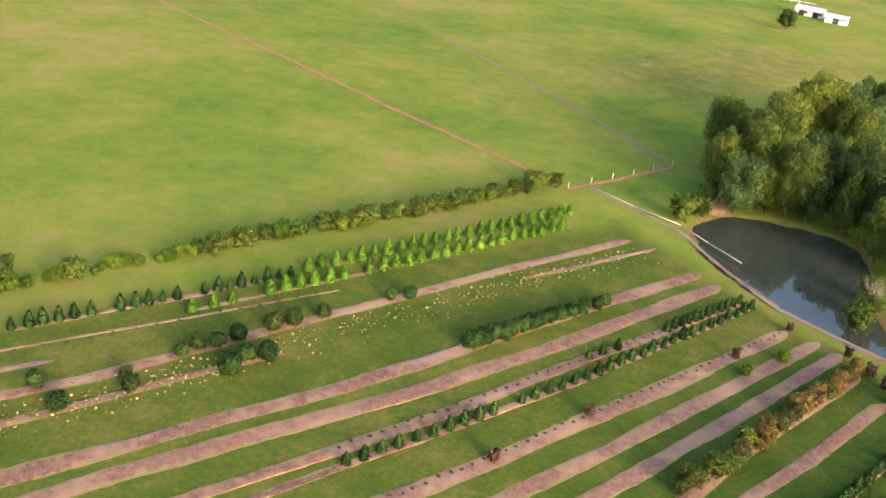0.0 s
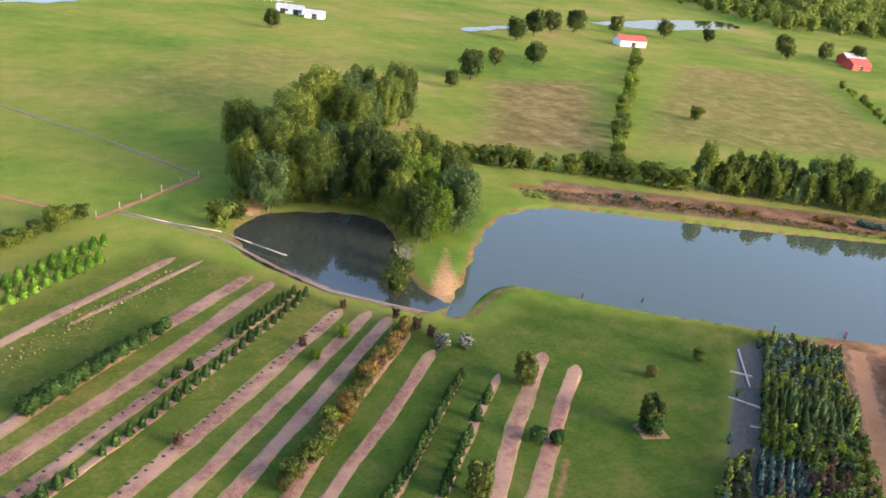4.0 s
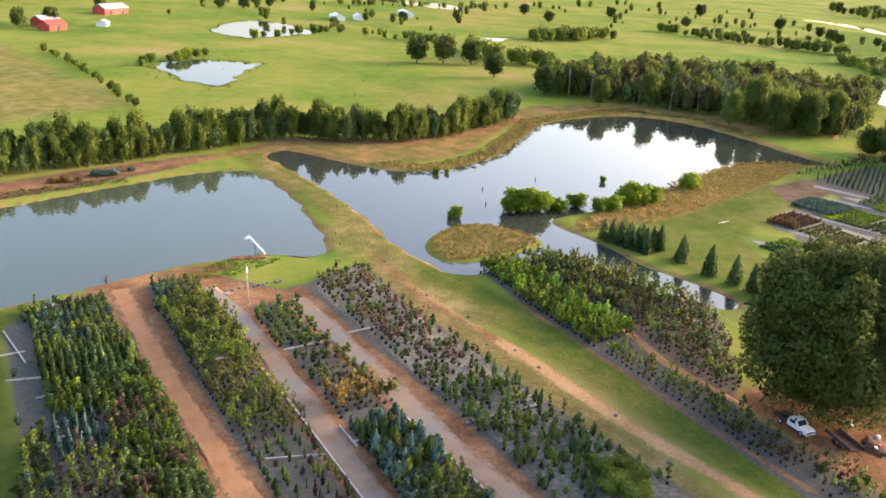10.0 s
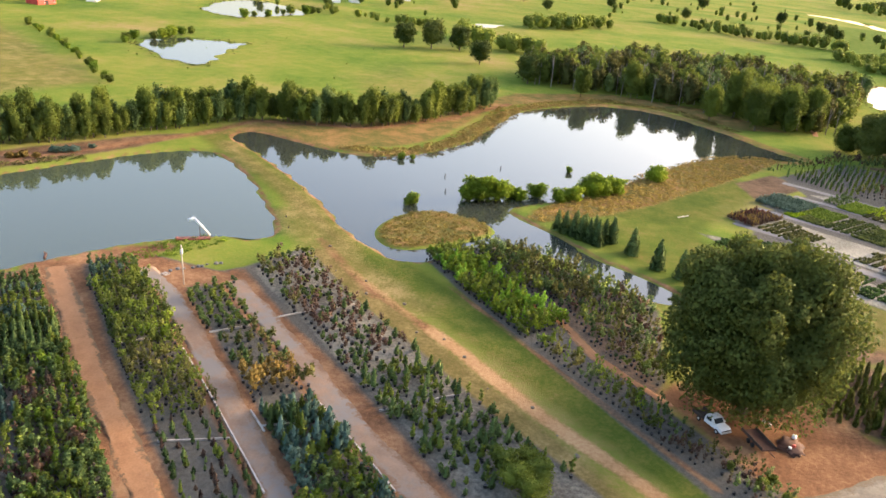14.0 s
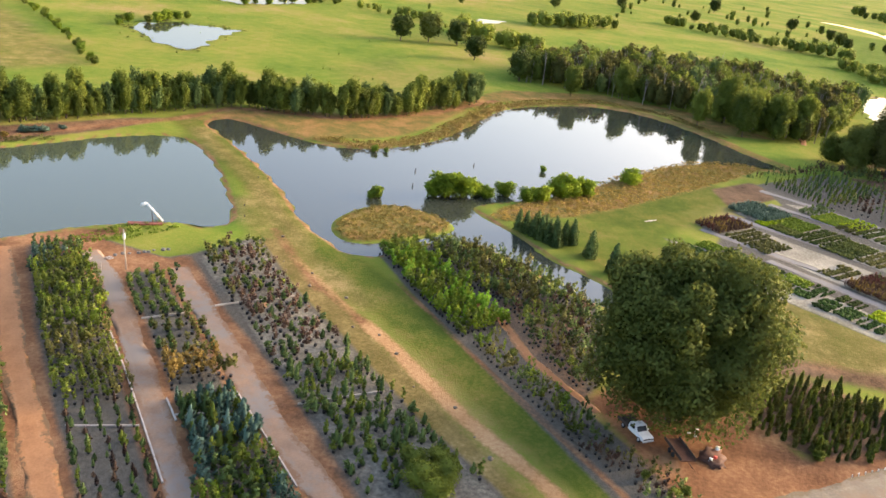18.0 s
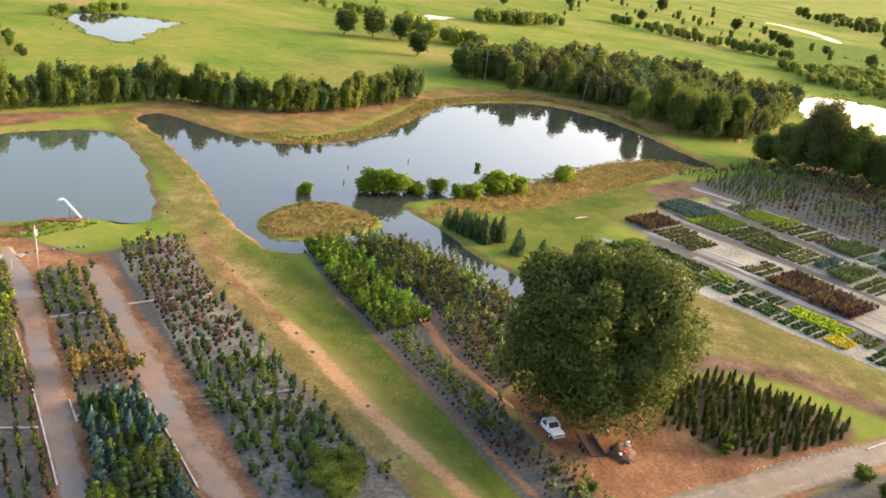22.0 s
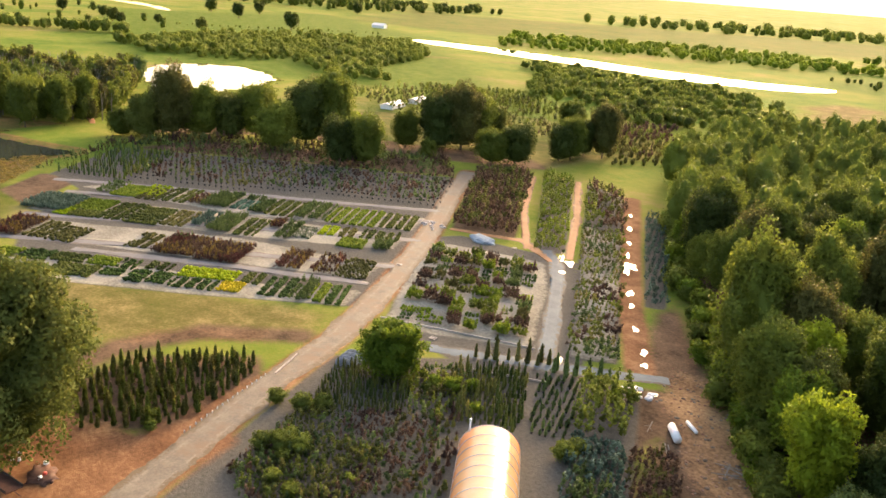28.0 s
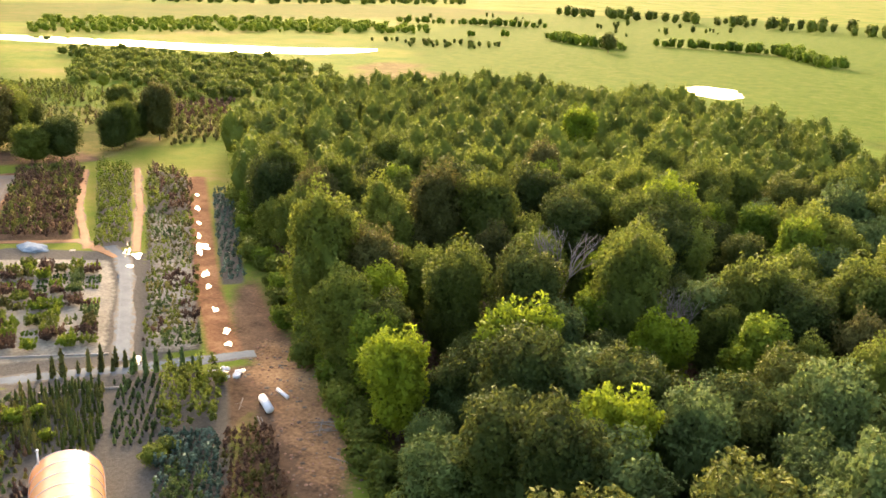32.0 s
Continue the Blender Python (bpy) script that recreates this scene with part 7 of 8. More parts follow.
def rod(name, p0, p1, r0, r1, material, parent, sides=10, label=""):
    v, f = tube(p0, p1, r0, r1, sides)
    bm = bmesh.new()
    vs = [bm.verts.new(q) for q in v]
    for q in f:
        bm.faces.new([vs[i] for i in q])
    bm.faces.new(vs[:sides][::-1])
    bm.faces.new(vs[sides:])
    return part(name, bm, material, parent, label, True)


def prism(name, outline, y0, y1, material, parent, label="", smooth=False):
    """An outline in x and z drawn out along y."""
    bm = bmesh.new()
    a = [bm.verts.new((x, y0, z)) for x, z in outline]
    b = [bm.verts.new((x, y1, z)) for x, z in outline]
    bm.faces.new(a)
    bm.faces.new(b[::-1])
    for i in range(len(a)):
        j = (i + 1) % len(a)
        bm.faces.new((a[i], b[i], b[j], a[j]))
    bmesh.ops.recalc_face_normals(bm, faces=bm.faces[:])
    return part(name, bm, material, parent, label, smooth)


# white pickup with a dark flat bed, on the clay yard
truck = thing("pickup_truck", pose(112.8, -36.6, 0.02, 0, 0, 218), "white pickup truck with a dark flat bed under the oak", "truck")
prism("cab", [(0.1, 0.55), (2.0, 0.55), (2.05, 0.95), (0.95, 1.08), (0.45, 1.72), (-0.75, 1.74), (-0.95, 1.1), (-0.95, 0.55)], -0.9, 0.9, WHITE, truck)
prism("hood", [(0.98, 0.5), (2.32, 0.5), (2.36, 0.86), (2.2, 1.0), (0.98, 1.12)], -0.86, 0.86, WHITE, truck)
prism("windscreen", [(0.5, 1.66), (0.94, 1.12), (0.97, 1.13), (0.53, 1.68)], -0.74, 0.74, GLASS, truck, "dark windscreen")
for sy in (-1, 1):
    slab("side_window", (-0.6, 0.35, sy * 0.905 - 0.008, sy * 0.905 + 0.008, 1.15, 1.6), GLASS, truck, "dark side window")
    slab("headlight", (2.34, 2.38, sy * 0.62 - 0.14, sy * 0.62 + 0.14, 0.68, 0.84), GLASS, truck, "round headlight")
    slab("mirror", (0.75, 0.85, sy * 1.02 - 0.1, sy * 1.02 + 0.1, 1.12, 1.32), WHITE, truck)
    for wx in (1.5, -2.0):
        w = rod("wheel", (wx, sy * 0.72, 0.36), (wx, sy * 0.94, 0.36), 0.37, 0.37, RUBBER, truck, 16)
        rod("rim", (wx, sy * 0.93, 0.36), (wx, sy * 0.955, 0.36), 0.2, 0.18, TIN, w, 12)
slab("bumper", (2.34, 2.46, -0.9, 0.9, 0.42, 0.6), TIN, truck, "steel bumper")
slab("grille", (2.345, 2.37, -0.45, 0.45, 0.66, 0.86), DARK, truck)
slab("bed", (-3.3, -1.0, -1.0, 1.0, 0.72, 0.84), DARK, truck, "dark flat bed")
for sy in (-1, 1):
    slab("bed_side", (-3.3, -1.0, sy * 0.98 - 0.04, sy * 0.98 + 0.04, 0.84, 1.2), DARK, truck)
slab("headboard", (-1.05, -0.98, -1.0, 1.0, 0.84, 1.5), DARK, truck)
# made-up trailer, standing in for a dark reddish heap under the oak
trailer = thing("flat_trailer", pose(110.4, -42.2, 0.02, 0, 0, 205), "dark rusty trailer shape in place of a reddish heap", "trailer")
slab("deck", (-2.6, 2.4, -1.05, 1.05, 0.6, 0.75), RUST, trailer)
for sy in (-1, 1):
    slab("side_rail", (-2.6, 2.4, sy * 1.05 - 0.04, sy * 1.05 + 0.04, 0.75, 1.1), DARK, trailer)
    for wx in (-0.5, 0.5):
        rod("wheel", (wx, sy * 1.1, 0.36), (wx, sy * 1.3, 0.36), 0.36, 0.36, RUBBER, trailer, 14)
slab("drawbar", (2.4, 3.8, -0.06, 0.06, 0.5, 0.6), RUST, trailer)
for i, (x, y, s, m, lab) in enumerate([(113.6, -47.2, 0.55, WHITE, "white sack lying on the clay yard"), (111.2, -46.8, 0.45, RED, "red fuel can on the clay yard"), (110.6, -46.2, 0.4, WHITE, "white tub on the clay yard"),
                                       (116.5, -43.6, 0.35, WHITE, "white tub beneath the oak"), (117.2, -44.6, 0.4, TIN, "pale bucket beneath the oak"), (116, -44.4, 0.3, WHITE, "white tub beneath the oak")]):
    e = thing("yard_clutter", pose(x, y, 0.02, 0, 0, 40 * i), lab, "clutter", "yard clutter")
    rod("body", (0, 0, 0), (0, 0, s), s * 0.7, s * 0.55, m, e, 10)
    rod("rim", (0, 0, s), (0, 0, s + 0.05), s * 0.58, s * 0.58, m, e, 10)
mound = bmesh.new()
bmesh.ops.create_icosphere(mound, subdivisions=3, radius=1.0)
for v in mound.verts:
    k = noise.noise(v.co * 3.4) * 0.7 + 1
    v.co = Vector((v.co.x * 2.2 * k, v.co.y * 1.7 * k, max(-0.05, v.co.z * 0.34 * k * k)))
heap = part("mulch_mound", mound, RUST, smooth=True)
heap.location = (111.5, -46.5, 0.0)
tagged(heap, "low mound of rusty brown brush on the clay yard", "heap")


def heap_of(name, x, y, rx, ry, h, material, label, seed):
    bm = bmesh.new()
    bmesh.ops.create_icosphere(bm, subdivisions=4, radius=1.0)
    for v in bm.verts:
        k = noise.noise(v.co * 2.0 + Vector((seed, 0, 0))) * 0.3 + noise.noise(v.co * 6.0 + Vector((0, seed, 0))) * 0.16 + 1
        v.co = Vector((v.co.x * rx * k, v.co.y * ry * k, max(-0.05, v.co.z * h * k)))
    ob = part(name, bm, material, smooth=True)
    ob.location = (x, y, 0)
    return tagged(ob, label, "heap")


heap_of("gravel_mound", 179.5, -153, 4.2, 2.6, 0.9, TARP, "blue-grey gravel heap at a road corner", 5)
netting = thing("netting_rolls", pose(127.5, -94.5, 0, 0, 0, 40), "blue-grey rolls of netting heaped by the road", "netting")
for i in range(4):
    bm = bmesh.new()
    bmesh.ops.create_uvsphere(bm, u_segments=20, v_segments=12, radius=1.0)
    for v in bm.verts:
        k = 1 + 0.05 * math.sin(14 * math.atan2(v.co.z, v.co.x)) + noise.noise(v.co * 3.0 + Vector((i, 0, 0))) * 0.08
        v.co = Vector((v.co.x * (2.1 - 0.15 * i) * k, v.co.y * 0.75, max(-0.05, v.co.z * (1.55 - 0.12 * i) * k))) + Vector((0.15 * i, -1.5 + 1.0 * i, 0))
    part("roll", bm, STONEBLUE, netting, smooth=True)
CLOD = bmesh.new()
bmesh.ops.create_icosphere(CLOD, subdivisions=1, radius=1.0)
clod_v = np.array([v.co * (1 + 0.35 * noise.noise(v.co * 2.3)) for v in CLOD.verts]) * [1, 0.8, 0.5]
clod_f = np.array([[v.index for v in f.verts] for f in CLOD.faces])
CLOD.free()
SPOIL = [(106, -146), (98, -150), (84, -140), (70, -128), (62, -118), (70, -114), (80, -122), (90, -130), (99, -134)]
for sd, gap, lo, hi, mat_, lab in ((801, 1.5, 0.08, 0.34, MULCH, "brown soil clods and cut brush on bare ground"), (802, 2.6, 0.1, 0.5, ROAD, "pale clay lumps on eroded ground"), (803, 3.4, 0.1, 0.45, BARK, "dark roots and pits in eroded ground")):
    q = spread(SPOIL, gap, sd, 0.6)
    tagged(joined("soil_clods", (clod_v, clod_f, None), q, np.random.default_rng(sd).uniform(lo, hi, len(q)), mat_, sd, 0.1, z=0.0), lab, "rubble", kind="stuff")
r7 = np.random.default_rng(805)
for i in range(9):
    x, y = 78 + r7.normal(0, 7), -127 + r7.normal(0, 4)
    e = thing("cut_branch", pose(float(x), float(y), 0.12, 0, 0, float(r7.uniform(0, 180))), "grey cut branch lying on bare soil", "branch", "cut branches")
    link_mesh("wood", *gather([tube((-2.2, 0, 0.05), (1.6, 0.2, 0.12), 0.11, 0.05), tube((0, 0.1, 0.1), (1.2, 0.9, 0.3), 0.05, 0.02, 5), tube((-0.8, 0.05, 0.08), (0.2, -0.7, 0.25), 0.05, 0.02, 5)]), PALEBARK, e, smooth=True)

# arched greenhouse
gh = thing("greenhouse", pose(94.6, -100.4, 0, 0, 0, -36), "long arched greenhouse with glossy white film", "greenhouse")
arc = [(4.2 * math.cos(a), 0.4 + 3.9 * math.sin(a)) for a in np.linspace(0, math.pi, 21)]
skin = [(4.2, -0.1)] + arc + [(-4.2, -0.1)]
bm = bmesh.new()
ys = np.linspace(-28, 0, 43)
grid = [[bm.verts.new((y, x * (1 - 0.012 * (i % 2)), z - 0.05 * (i % 2) + 0.02 * math.sin(3 * y + 5 * x))) for x, z in skin] for i, y in enumerate(ys)]
for g0, g1 in zip(grid, grid[1:]):
    for i in range(len(skin) - 1):
        bm.faces.new((g0[i], g1[i], g1[i + 1], g0[i + 1]))
bmesh.ops.recalc_face_normals(bm, faces=bm.faces[:])
part("film", bm, FILM, gh, "glossy translucent white film", True)
for y, flip in ((-28.0, 1), (0.0, -1)):
    bm = bmesh.new()
    bm.faces.new([bm.verts.new((y, x, z)) for x, z in skin][::flip])
    part("end_wall", bm, FILM, gh)
for y in np.linspace(-27.9, -0.1, 12):
    spin = np.linspace(0, 2 * math.pi, 5, endpoint=False)
    ring = [[(y + 0.035 * math.cos(k), x * (1.006 + 0.008 * math.sin(k)), z + 0.02 + 0.035 * math.sin(k)) for k in spin] for x, z in arc]
    g = np.arange(len(arc) * 5).reshape(-1, 5)
    link_mesh("hoop", np.array(ring).reshape(-1, 3), np.stack([g[:-1], np.roll(g[:-1], -1, 1), np.roll(g[1:], -1, 1), g[1:]], -1).reshape(-1, 4), TIN, gh, smooth=True)
for sy in (-1, 1):
    slab("baseboard", (-28, 0, sy * 4.24 - 0.04, sy * 4.24 + 0.04, 0, 0.35), TIMBER, gh, "weathered timber baseboard")
slab("door", (0.02, 0.1, -0.9, 0.9, 0, 2.1), WHITE, gh)
rod("chimney", (-0.4, 2.9, 3.0), (-0.4, 2.9, 4.9), 0.12, 0.12, WHITE, gh, 10, "white vent pipe")
rod("chimney_cap", (-0.4, 2.9, 4.9), (-0.4, 2.9, 5.1), 0.22, 0.16, WHITE, gh)

# yard pole with its light, and the pump boom in the pond
pole = thing("light_pole", pose(126.2, 48.6, 0, -4, 0, 0), "slim weathered utility pole with a light", "pole")
rod("shaft", (0, 0, -0.2), (0, 0, 7.0), 0.11, 0.08, TIMBER, pole)
rod("transformer", (0.2, 0.1, 5.3), (0.2, 0.1, 6.1), 0.22, 0.22, WHITE, pole, 10, "pale cylindrical transformer")
slab("bracket", (-0.1, 0.5, -0.05, 0.05, 6.2, 6.3), TIN, pole)
boom = thing("pump_boom", pose(146, 57.5, -0.5, 0, 0, -60), "white pump pipe on a rusty float in the pond", "pump")
rod("pipe", (3.2, 0, 1.2), (0.3, 0.4, 4.6), 0.2, 0.2, WHITE, boom, 10, "white steel pipe")
rod("outlet", (0.3, 0.4, 4.6), (-0.7, 0.4, 4.2), 0.24, 0.3, WHITE, boom)
rod("strut", (1.4, 0.2, 0.6), (1.2, 0.3, 3.5), 0.08, 0.06, RUST, boom)
slab("float", (-3.2, 3.2, -0.7, 0.7, 0.05, 0.75), RUSTRED, boom, "rusty red float", 0.1)
for i in range(6):
    rod("strap", (-2.8 + i, -0.7, 0.62), (-2.8 + i, 0.7, 0.7 + 0.2 * (i % 2)), 0.09, 0.07, (RED, RUST)[i % 2], boom)
boat = thing("sunken_stump", pose(128, 76, -0.5, 0, 0, 30), "dark red debris at the pond's edge", "debris")
slab("beam", (-1.2, 1.2, -0.2, 0.2, 0.0, 0.35), RUST, boat, "", 0.06)
rod("stub", (0.3, 0, 0.2), (0.6, 0.2, 0.8), 0.12, 0.08, RUST, boat)
for x, y in [(100.5, 96.5), (91, 101), (196, 60), (186, 51), (166, 47), (160, 44), (203, 21), (232, 12), (216, 24), (185, 53)]:
    e = thing("pond_stake", pose(x, y, -0.9, 3, 4, 0), "dark stub standing out of pond water", "stake", "pond stakes")
    rod("stub", (0, 0, 0), (0.1, 0, 1.3), 0.16, 0.1, DARK, e)

# pipes and timber edging
white_pipe = thing("irrigation_pipe", pose(0, 0, 0.12), "long pale irrigation pipe reaching into the dark pond", "pipe")
run = [(26.1, 152.3), (32.9, 145.6), (40.5, 139.6), (44, 133.5), (48, 127.2)]
for (x0, y0), (x1, y1) in zip(run, run[1:]):
    rod("section", (x0, y0, 0.15), (x1, y1, 0.15), 0.1, 0.1, TIMBER, white_pipe)
EDGING = [((96.7, 72.8), (99, 70.5)), ((90.7, 67.5), (93.3, 63.5)), ((120.6, 29.6), (123, 27.5)), ((111.7, 36.7), (116.2, 32.2)), ((103.6, 46.8), (107.4, 42.7)), ((123, 27.5), (130.3, 20.1)), ((91.1, 19.2), (94.6, 13.7)), ((83.7, 29.1), (87.3, 21.6)), ((99.9, 6.7), (108.2, -2.5)),
          ((106.2, 38.2), (97, 29.6)), ((97, 29.6), (87.8, 21.4)), ((87.8, 21.4), (78.9, 13.5)), ((99.3, 15), (91.5, 7.2)), ((91.5, 7.2), (84.1, 0)), ((94, 22), (90.1, 18.4)), ((127.5, -81.6), (133.2, -87.5)),
          ((96, 68.3), (103.5, 77.5)), ((88, 61), (92.5, 57)), ((80.5, 53.3), (86, 47.6)), ((143, -107.5), (120.8, -127)), ((117.5, -112), (109, -121))]
for (x0, y0), (x1, y1) in EDGING:
    L = math.hypot(x1 - x0, y1 - y0)
    e = thing("timber_edging", pose(x0, y0, 0.02, 0, 0, math.degrees(math.atan2(y1 - y0, x1 - x0))), "weathered pale timber edging of a nursery bed", "edging", "bed edging")
    n = max(2, round(L / 2.6))
    for i in range(n):
        slab("sleeper", (i * L / n + 0.03, (i + 1) * L / n - 0.03, -0.11, 0.11, 0, 0.24), TIMBER, e, "", 0.02)
for x, y in [(211, -35.5), (212, -36.6)]:
    b = thing("pale_board", pose(x, y, 0.05, 0, 0, -35), "pale board lying on the grass", "board", "loose boards")
    slab("plank", (-1.3, 1.3, -0.18, 0.18, 0, 0.08), TIMBER, b, "", 0.02)
for i in range(17):
    k = i / 16
    e = thing("marker_post", pose(115.2 + 12.5 * k, -64.5 - 15.6 * k, 0), "short white marker post along the road", "post", "road markers")
    rod("stub", (0, 0, -0.1), (0, 0, 0.38), 0.07, 0.06, WHITE, e, 8)
e = thing("fuel_tank", pose(87.6, -128, 0, 0, 0, 148), "white cylindrical tank lying on bare ground", "tank")
rod("shell", (-2.0, 0, 0.8), (2.0, 0, 0.8), 0.62, 0.62, WHITE, e, 18)
for x in (-1.5, 1.5):
    slab("cradle", (x - 0.12, x + 0.12, -0.6, 0.6, 0, 0.4), RUST, e)
e = thing("white_pipe", pose(88.5, -132.5, 0.2, 0, 0, 160), "white pipe length lying on bare ground", "pipe")
rod("tube", (-1.6, 0, 0.1), (1.6, 0, 0.1), 0.3, 0.3, WHITE, e)
e = thing("felled_log", pose(94, -143, 0.15, 0, 0, 130), "pale fallen log at the forest edge", "log")
rod("log", (-3, 0, 0.1), (3, 0, 0.15), 0.2, 0.14, PALEBARK, e)

# puddles that mirror the sky along the wet track
for i, (x, y, a, b) in enumerate([(187, -208, 0.5, 1.2), (176, -198, 0.6, 1.4), (166, -189, 0.6, 1.3), (158, -181.5, 0.5, 1.6), (151, -176, 1.8, 1.8), (149, -173, 0.7, 2.0), (137, -163.5, 0.8, 1.4), (131, -158.5, 0.7, 1.0), (121, -150.5, 0.6, 1.0), (112, -144.5, 0.7, 1.2),
                                  (161, -163.5, 0.9, 2.4), (157, -163, 1.3, 1.6), (153, -157.5, 0.8, 1.0), (165, -167, 0.5, 1.6), (101.5, -132.5, 1.2, 0.9), (99, -134.5, 0.9, 0.7), (115, -128, 0.6, 1.0), (108, -141, 0.8, 0.7)]):
    r = np.random.default_rng(700 + i)
    bm = bmesh.new()
    bm.faces.new([bm.verts.new((x + b * k * 1.3 * math.cos(t) + a * k * 0.7 * math.sin(t), y - b * k * 1.15 * math.cos(t) + a * k * 0.8 * math.sin(t), 0.16)) for t, k in zip(np.linspace(0, 2 * np.pi, 14, endpoint=False), r.uniform(0.45, 1.2, 14))])
    tagged(part("puddle", bm, WATER), "bright puddle on a wet clay track", "puddle", "track puddles", "structure")


# ---- far buildings ----
def shed(name, x, y, turn, length, width, eave, ridge, wall, roof, label, doors=1):
    e = thing(name, pose(x, y, 0, 0, 0, turn), label, "building")
    h, w = length / 2, width / 2
    bm = bmesh.new()
    box(bm, -h, h, -w, w, 0, eave)
    part("wall", bm, wall, e)
    for sx in (-1, 1):
        bm = bmesh.new()
        bm.faces.new([bm.verts.new(q) for q in ((sx * (h - 0.01), -w, eave), (sx * (h - 0.01), w, eave), (sx * (h - 0.01), 0, ridge))])
        part("gable", bm, wall, e)
    for sy in (-1, 1):
        bm = bmesh.new()
        q = [(-h - 0.4, sy * (w + 0.5), eave - 0.2), (h + 0.4, sy * (w + 0.5), eave - 0.2), (h + 0.4, 0, ridge), (-h - 0.4, 0, ridge)]
        lo = [bm.verts.new(p) for p in q]
        hi = [bm.verts.new((p[0], p[1], p[2] + 0.15)) for p in q]
        bm.faces.new(lo), bm.faces.new(hi[::-1])
        for i in range(4):
            bm.faces.new((lo[i], lo[(i + 1) % 4], hi[(i + 1) % 4], hi[i]))
        bmesh.ops.recalc_face_normals(bm, faces=bm.faces[:])
        part("roof", bm, roof, e)
    for i in range(doors):
        x0 = -h + length * (i + 0.5) / doors
        d = slab("door", (x0 - 1.2, x0 + 1.2, -w - 0.05, -w, 0, min(eave - 0.3, 2.4)), DARK, e, "dark doorway")
        slab("handle", (x0 + 0.8, x0 + 0.95, -w - 0.12, -w - 0.05, 1.0, 1.15), TIN, d)
    for i in range(max(2, int(length / 5))):
        x0 = -h + length * (i + 0.5) / max(2, int(length / 5)) + 1.8
        if x0 < h - 1:
            g = slab("window", (x0 - 0.5, x0 + 0.5, -w - 0.06, -w - 0.01, 1.2, 2.2), GLASS, e)
            slab("sill", (x0 - 0.6, x0 + 0.6, -w - 0.14, -w - 0.01, 1.1, 1.2), WHITE, g)
            slab("lintel", (x0 - 0.6, x0 + 0.6, -w - 0.1, -w - 0.01, 2.2, 2.32), WHITE, g)
    return e


shed("long_barn", 310, 344, -10, 15, 8, 3.2, 5.2, WHITE, RED, "white low barn with a red roof")
shed("barn", 433, 299, -12, 12, 9, 3.2, 5.5, RED, RED, "red farmhouse among trees")
shed("barn", 446, 312, -12, 13, 9, 3.5, 6, RED, TIN, "red barn with a pale tin roof")
shed("barn", 538, 329, -9, 22, 10, 4, 6.5, RED, TIN, "big red barn with a pale tin roof", 2)
shed("farm_shed", 470, 292, 20, 8, 6, 2.4, 3.6, WHITE, TIN, "small pale shed beside red barns")
shed("farmhouse", 146, 396, -28, 12, 7, 2.6, 4, WHITE, TIN, "white farm building far over the pasture", 2)
shed("farmhouse", 154, 385, -28, 9, 6, 2.4, 3.6, WHITE, TIN, "white farm building far over the pasture")
shed("farmhouse", 635, 204, 30, 16, 9, 3, 5, WHITE, TIN, "pale farmhouse beside trees")
shed("farmhouse", 650, 192, 30, 10, 7, 3, 4.6, WHITE, TIN, "pale outbuilding beside trees")
shed("farmhouse", 723, 174, 25, 24, 9, 3, 4.6, WHITE, TIN, "long pale building in pasture")
shed("plant_tunnel", 373, -226, -50, 16, 6, 1.8, 2.6, WHITE, WHITE, "low white plant tunnel in the old nursery")
shed("plant_tunnel", 386, -246, -50, 13, 5, 1.8, 2.6, WHITE, WHITE, "low white plant tunnel in the old nursery")
shed("farmhouse", 880, -465, 40, 14, 9, 3, 5, WHITE, TIN, "pale house in a distant field")
fence = thing("white_fence", pose(0, 0, 0), "long white rail fence beside the farm", "fence")
for i in range(26):
    x0, y0 = 70 + i * 3.4, 452 - i * 1.0
    rod("post", (x0, y0, 0), (x0, y0, 1.4), 0.12, 0.12, WHITE, fence, 6)
    slab_v, slab_f = tube((x0, y0, 1.2), (x0 + 3.4, y0 - 1.0, 1.2), 0.12, 0.12, 5)
    link_mesh("rail", slab_v, slab_f, WHITE, fence)
for i in range(6):
    x0, y0 = 21.5 + i * 4.6, 150.9 + i * 3.9
    e = thing("fence_post", pose(x0, y0, 0), "weathered wooden fence post", "post", "fence posts")
    rod("stub", (0, 0, -0.1), (0, 0, 1.25), 0.09, 0.08, TIMBER, e, 7)


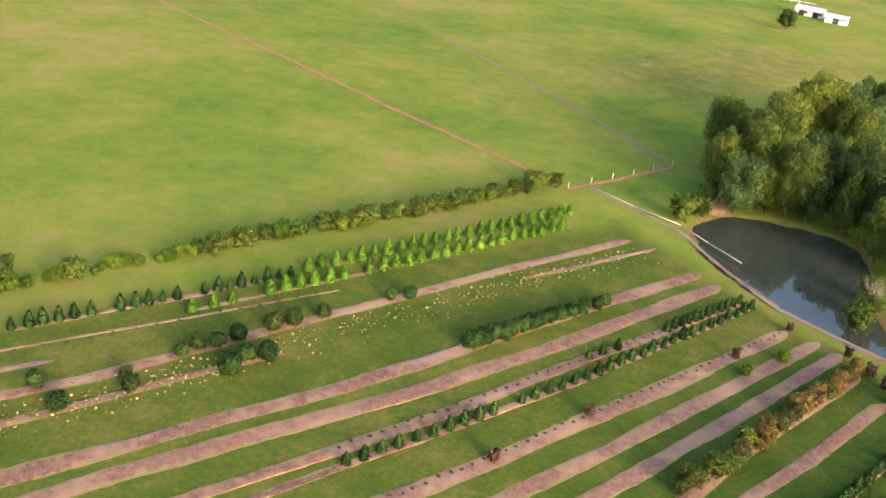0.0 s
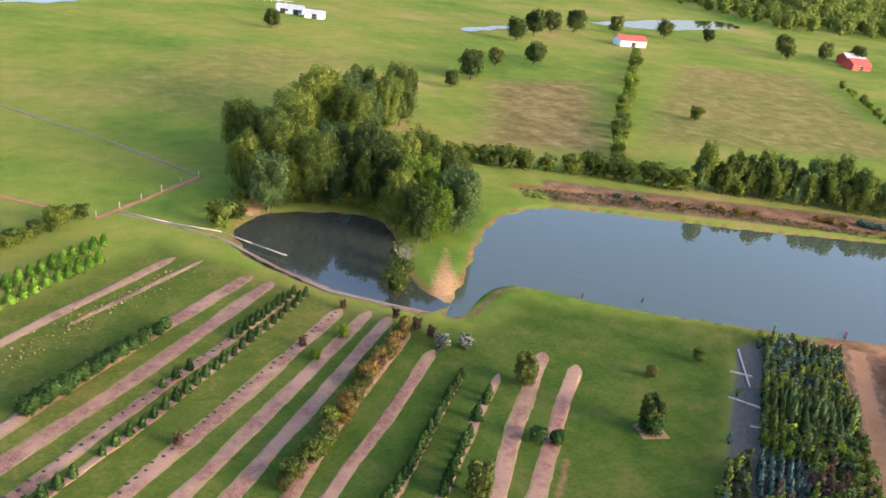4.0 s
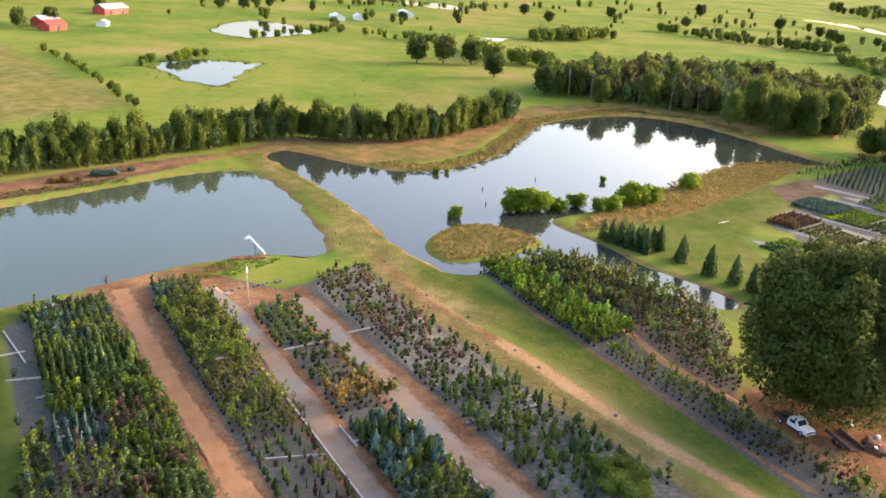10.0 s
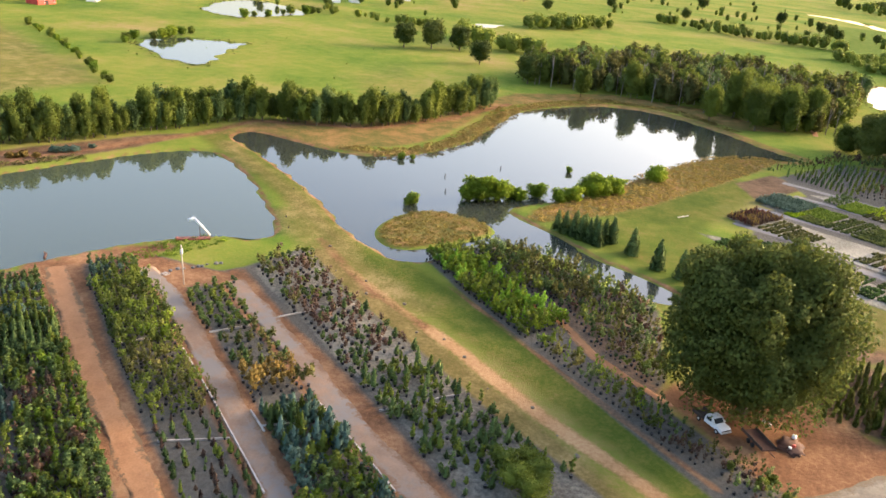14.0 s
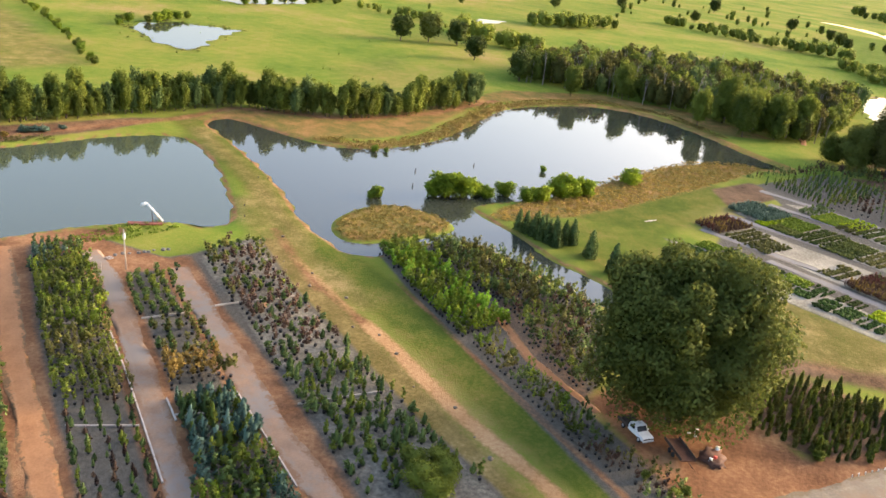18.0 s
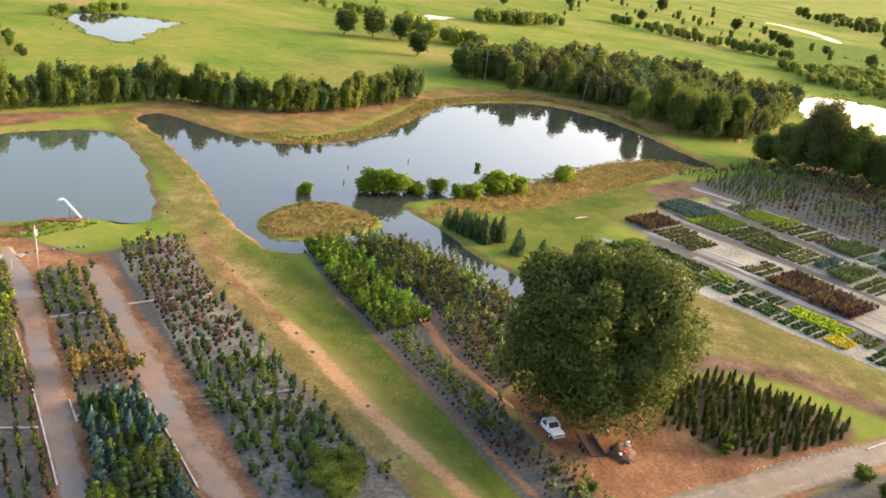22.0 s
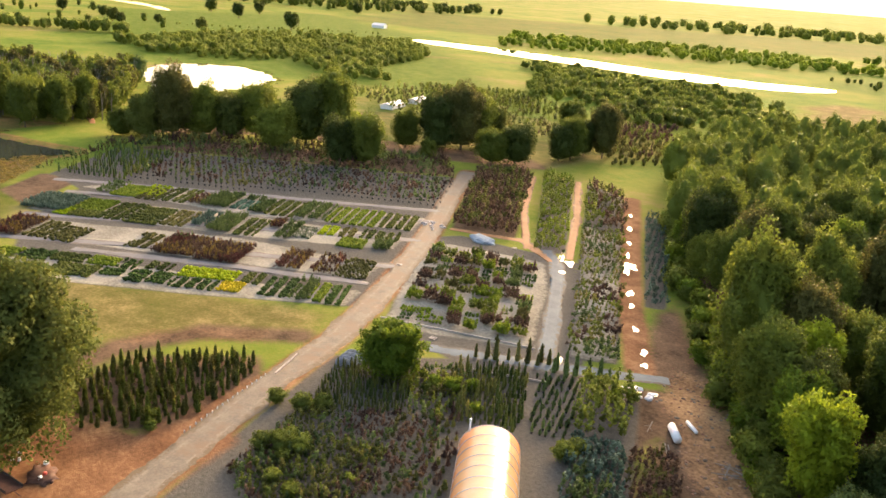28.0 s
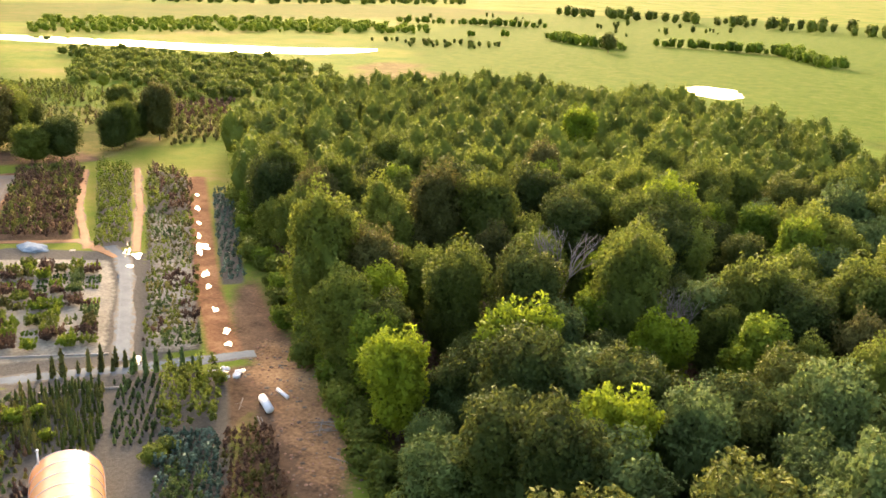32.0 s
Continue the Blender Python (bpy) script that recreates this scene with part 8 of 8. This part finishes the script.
# ---- stones, crates and small litter ----
def boulder(x, y, size, label, group, seed, material=TIMBER):
    bm = bmesh.new()
    bmesh.ops.create_icosphere(bm, subdivisions=2, radius=size)
    for v in bm.verts:
        v.co *= 1 + 0.35 * noise.noise(v.co * (1.6 / size) + Vector((seed, seed * 0.7, 0)))
        v.co.z *= 0.7
    ob = part("stone", bm, material)
    ob.location = (x, y, size * 0.25)
    tagged(ob, label, "stone", group)


rs = np.random.default_rng(900)
for i in range(14):
    boulder(float(193 + rs.normal(0, 2.2)), float(-147.5 + rs.normal(0, 1.6)), float(rs.uniform(0.25, 0.6)), "pale stone dumped at a bed corner", "bed corner stones", i)
for i in range(9):
    boulder(float(130.5 + i * 0.9 + rs.normal(0, 0.2)), float(53.5 - i * 0.75 + rs.normal(0, 0.3)), float(rs.uniform(0.22, 0.45)), "grey stone in a stepping line by the shore", "shore stones", 30 + i, GREYROAD)
for i in range(12):
    boulder(float(150 - i * 4.6 + rs.normal(0, 2.0)), float(33 - i * 4.9 + rs.normal(0, 1.2)), float(rs.uniform(0.15, 0.4)), "pale stone lying on the grassy lane", "lane stones", 60 + i, ROAD)
for i in range(10):
    boulder(float(100.5 + rs.normal(0, 1.6)), float(-133.5 + rs.normal(0, 1.6)), float(rs.uniform(0.3, 0.7)), "white stone heaped beside the crossing", "white stones", 80 + i, WHITE)
for i, (x, y, a) in enumerate([(126.5, 56, 20), (128.6, 53.4, 70), (168.5, -124.5, -45), (131, -112, 30), (171, -157, 40)]):
    e = thing("wooden_pallet", pose(x, y, 0.1, 0, 0, a), "weathered wooden pallet lying on bare ground", "pallet", "pallets")
    for k in range(5):
        slab("board", (-0.6, 0.6, -0.55 + k * 0.25, -0.43 + k * 0.25, 0.1, 0.125), TIMBER, e)
    for k in (-0.5, 0, 0.5):
        slab("bearer", (k - 0.05, k + 0.05, -0.55, 0.57, 0, 0.098), TIMBER, e)
for x, y in [(123.5, 51.5), (125, 55)]:
    e = thing("tap_post", pose(x, y, 0), "short post with an irrigation tap", "post", "irrigation posts")
    rod("stub", (0, 0, -0.1), (0, 0, 1.6), 0.1, 0.09, TIMBER, e, 8)
    rod("tap", (0, 0, 1.3), (0.3, 0, 1.3), 0.04, 0.03, RUST, e, 6)
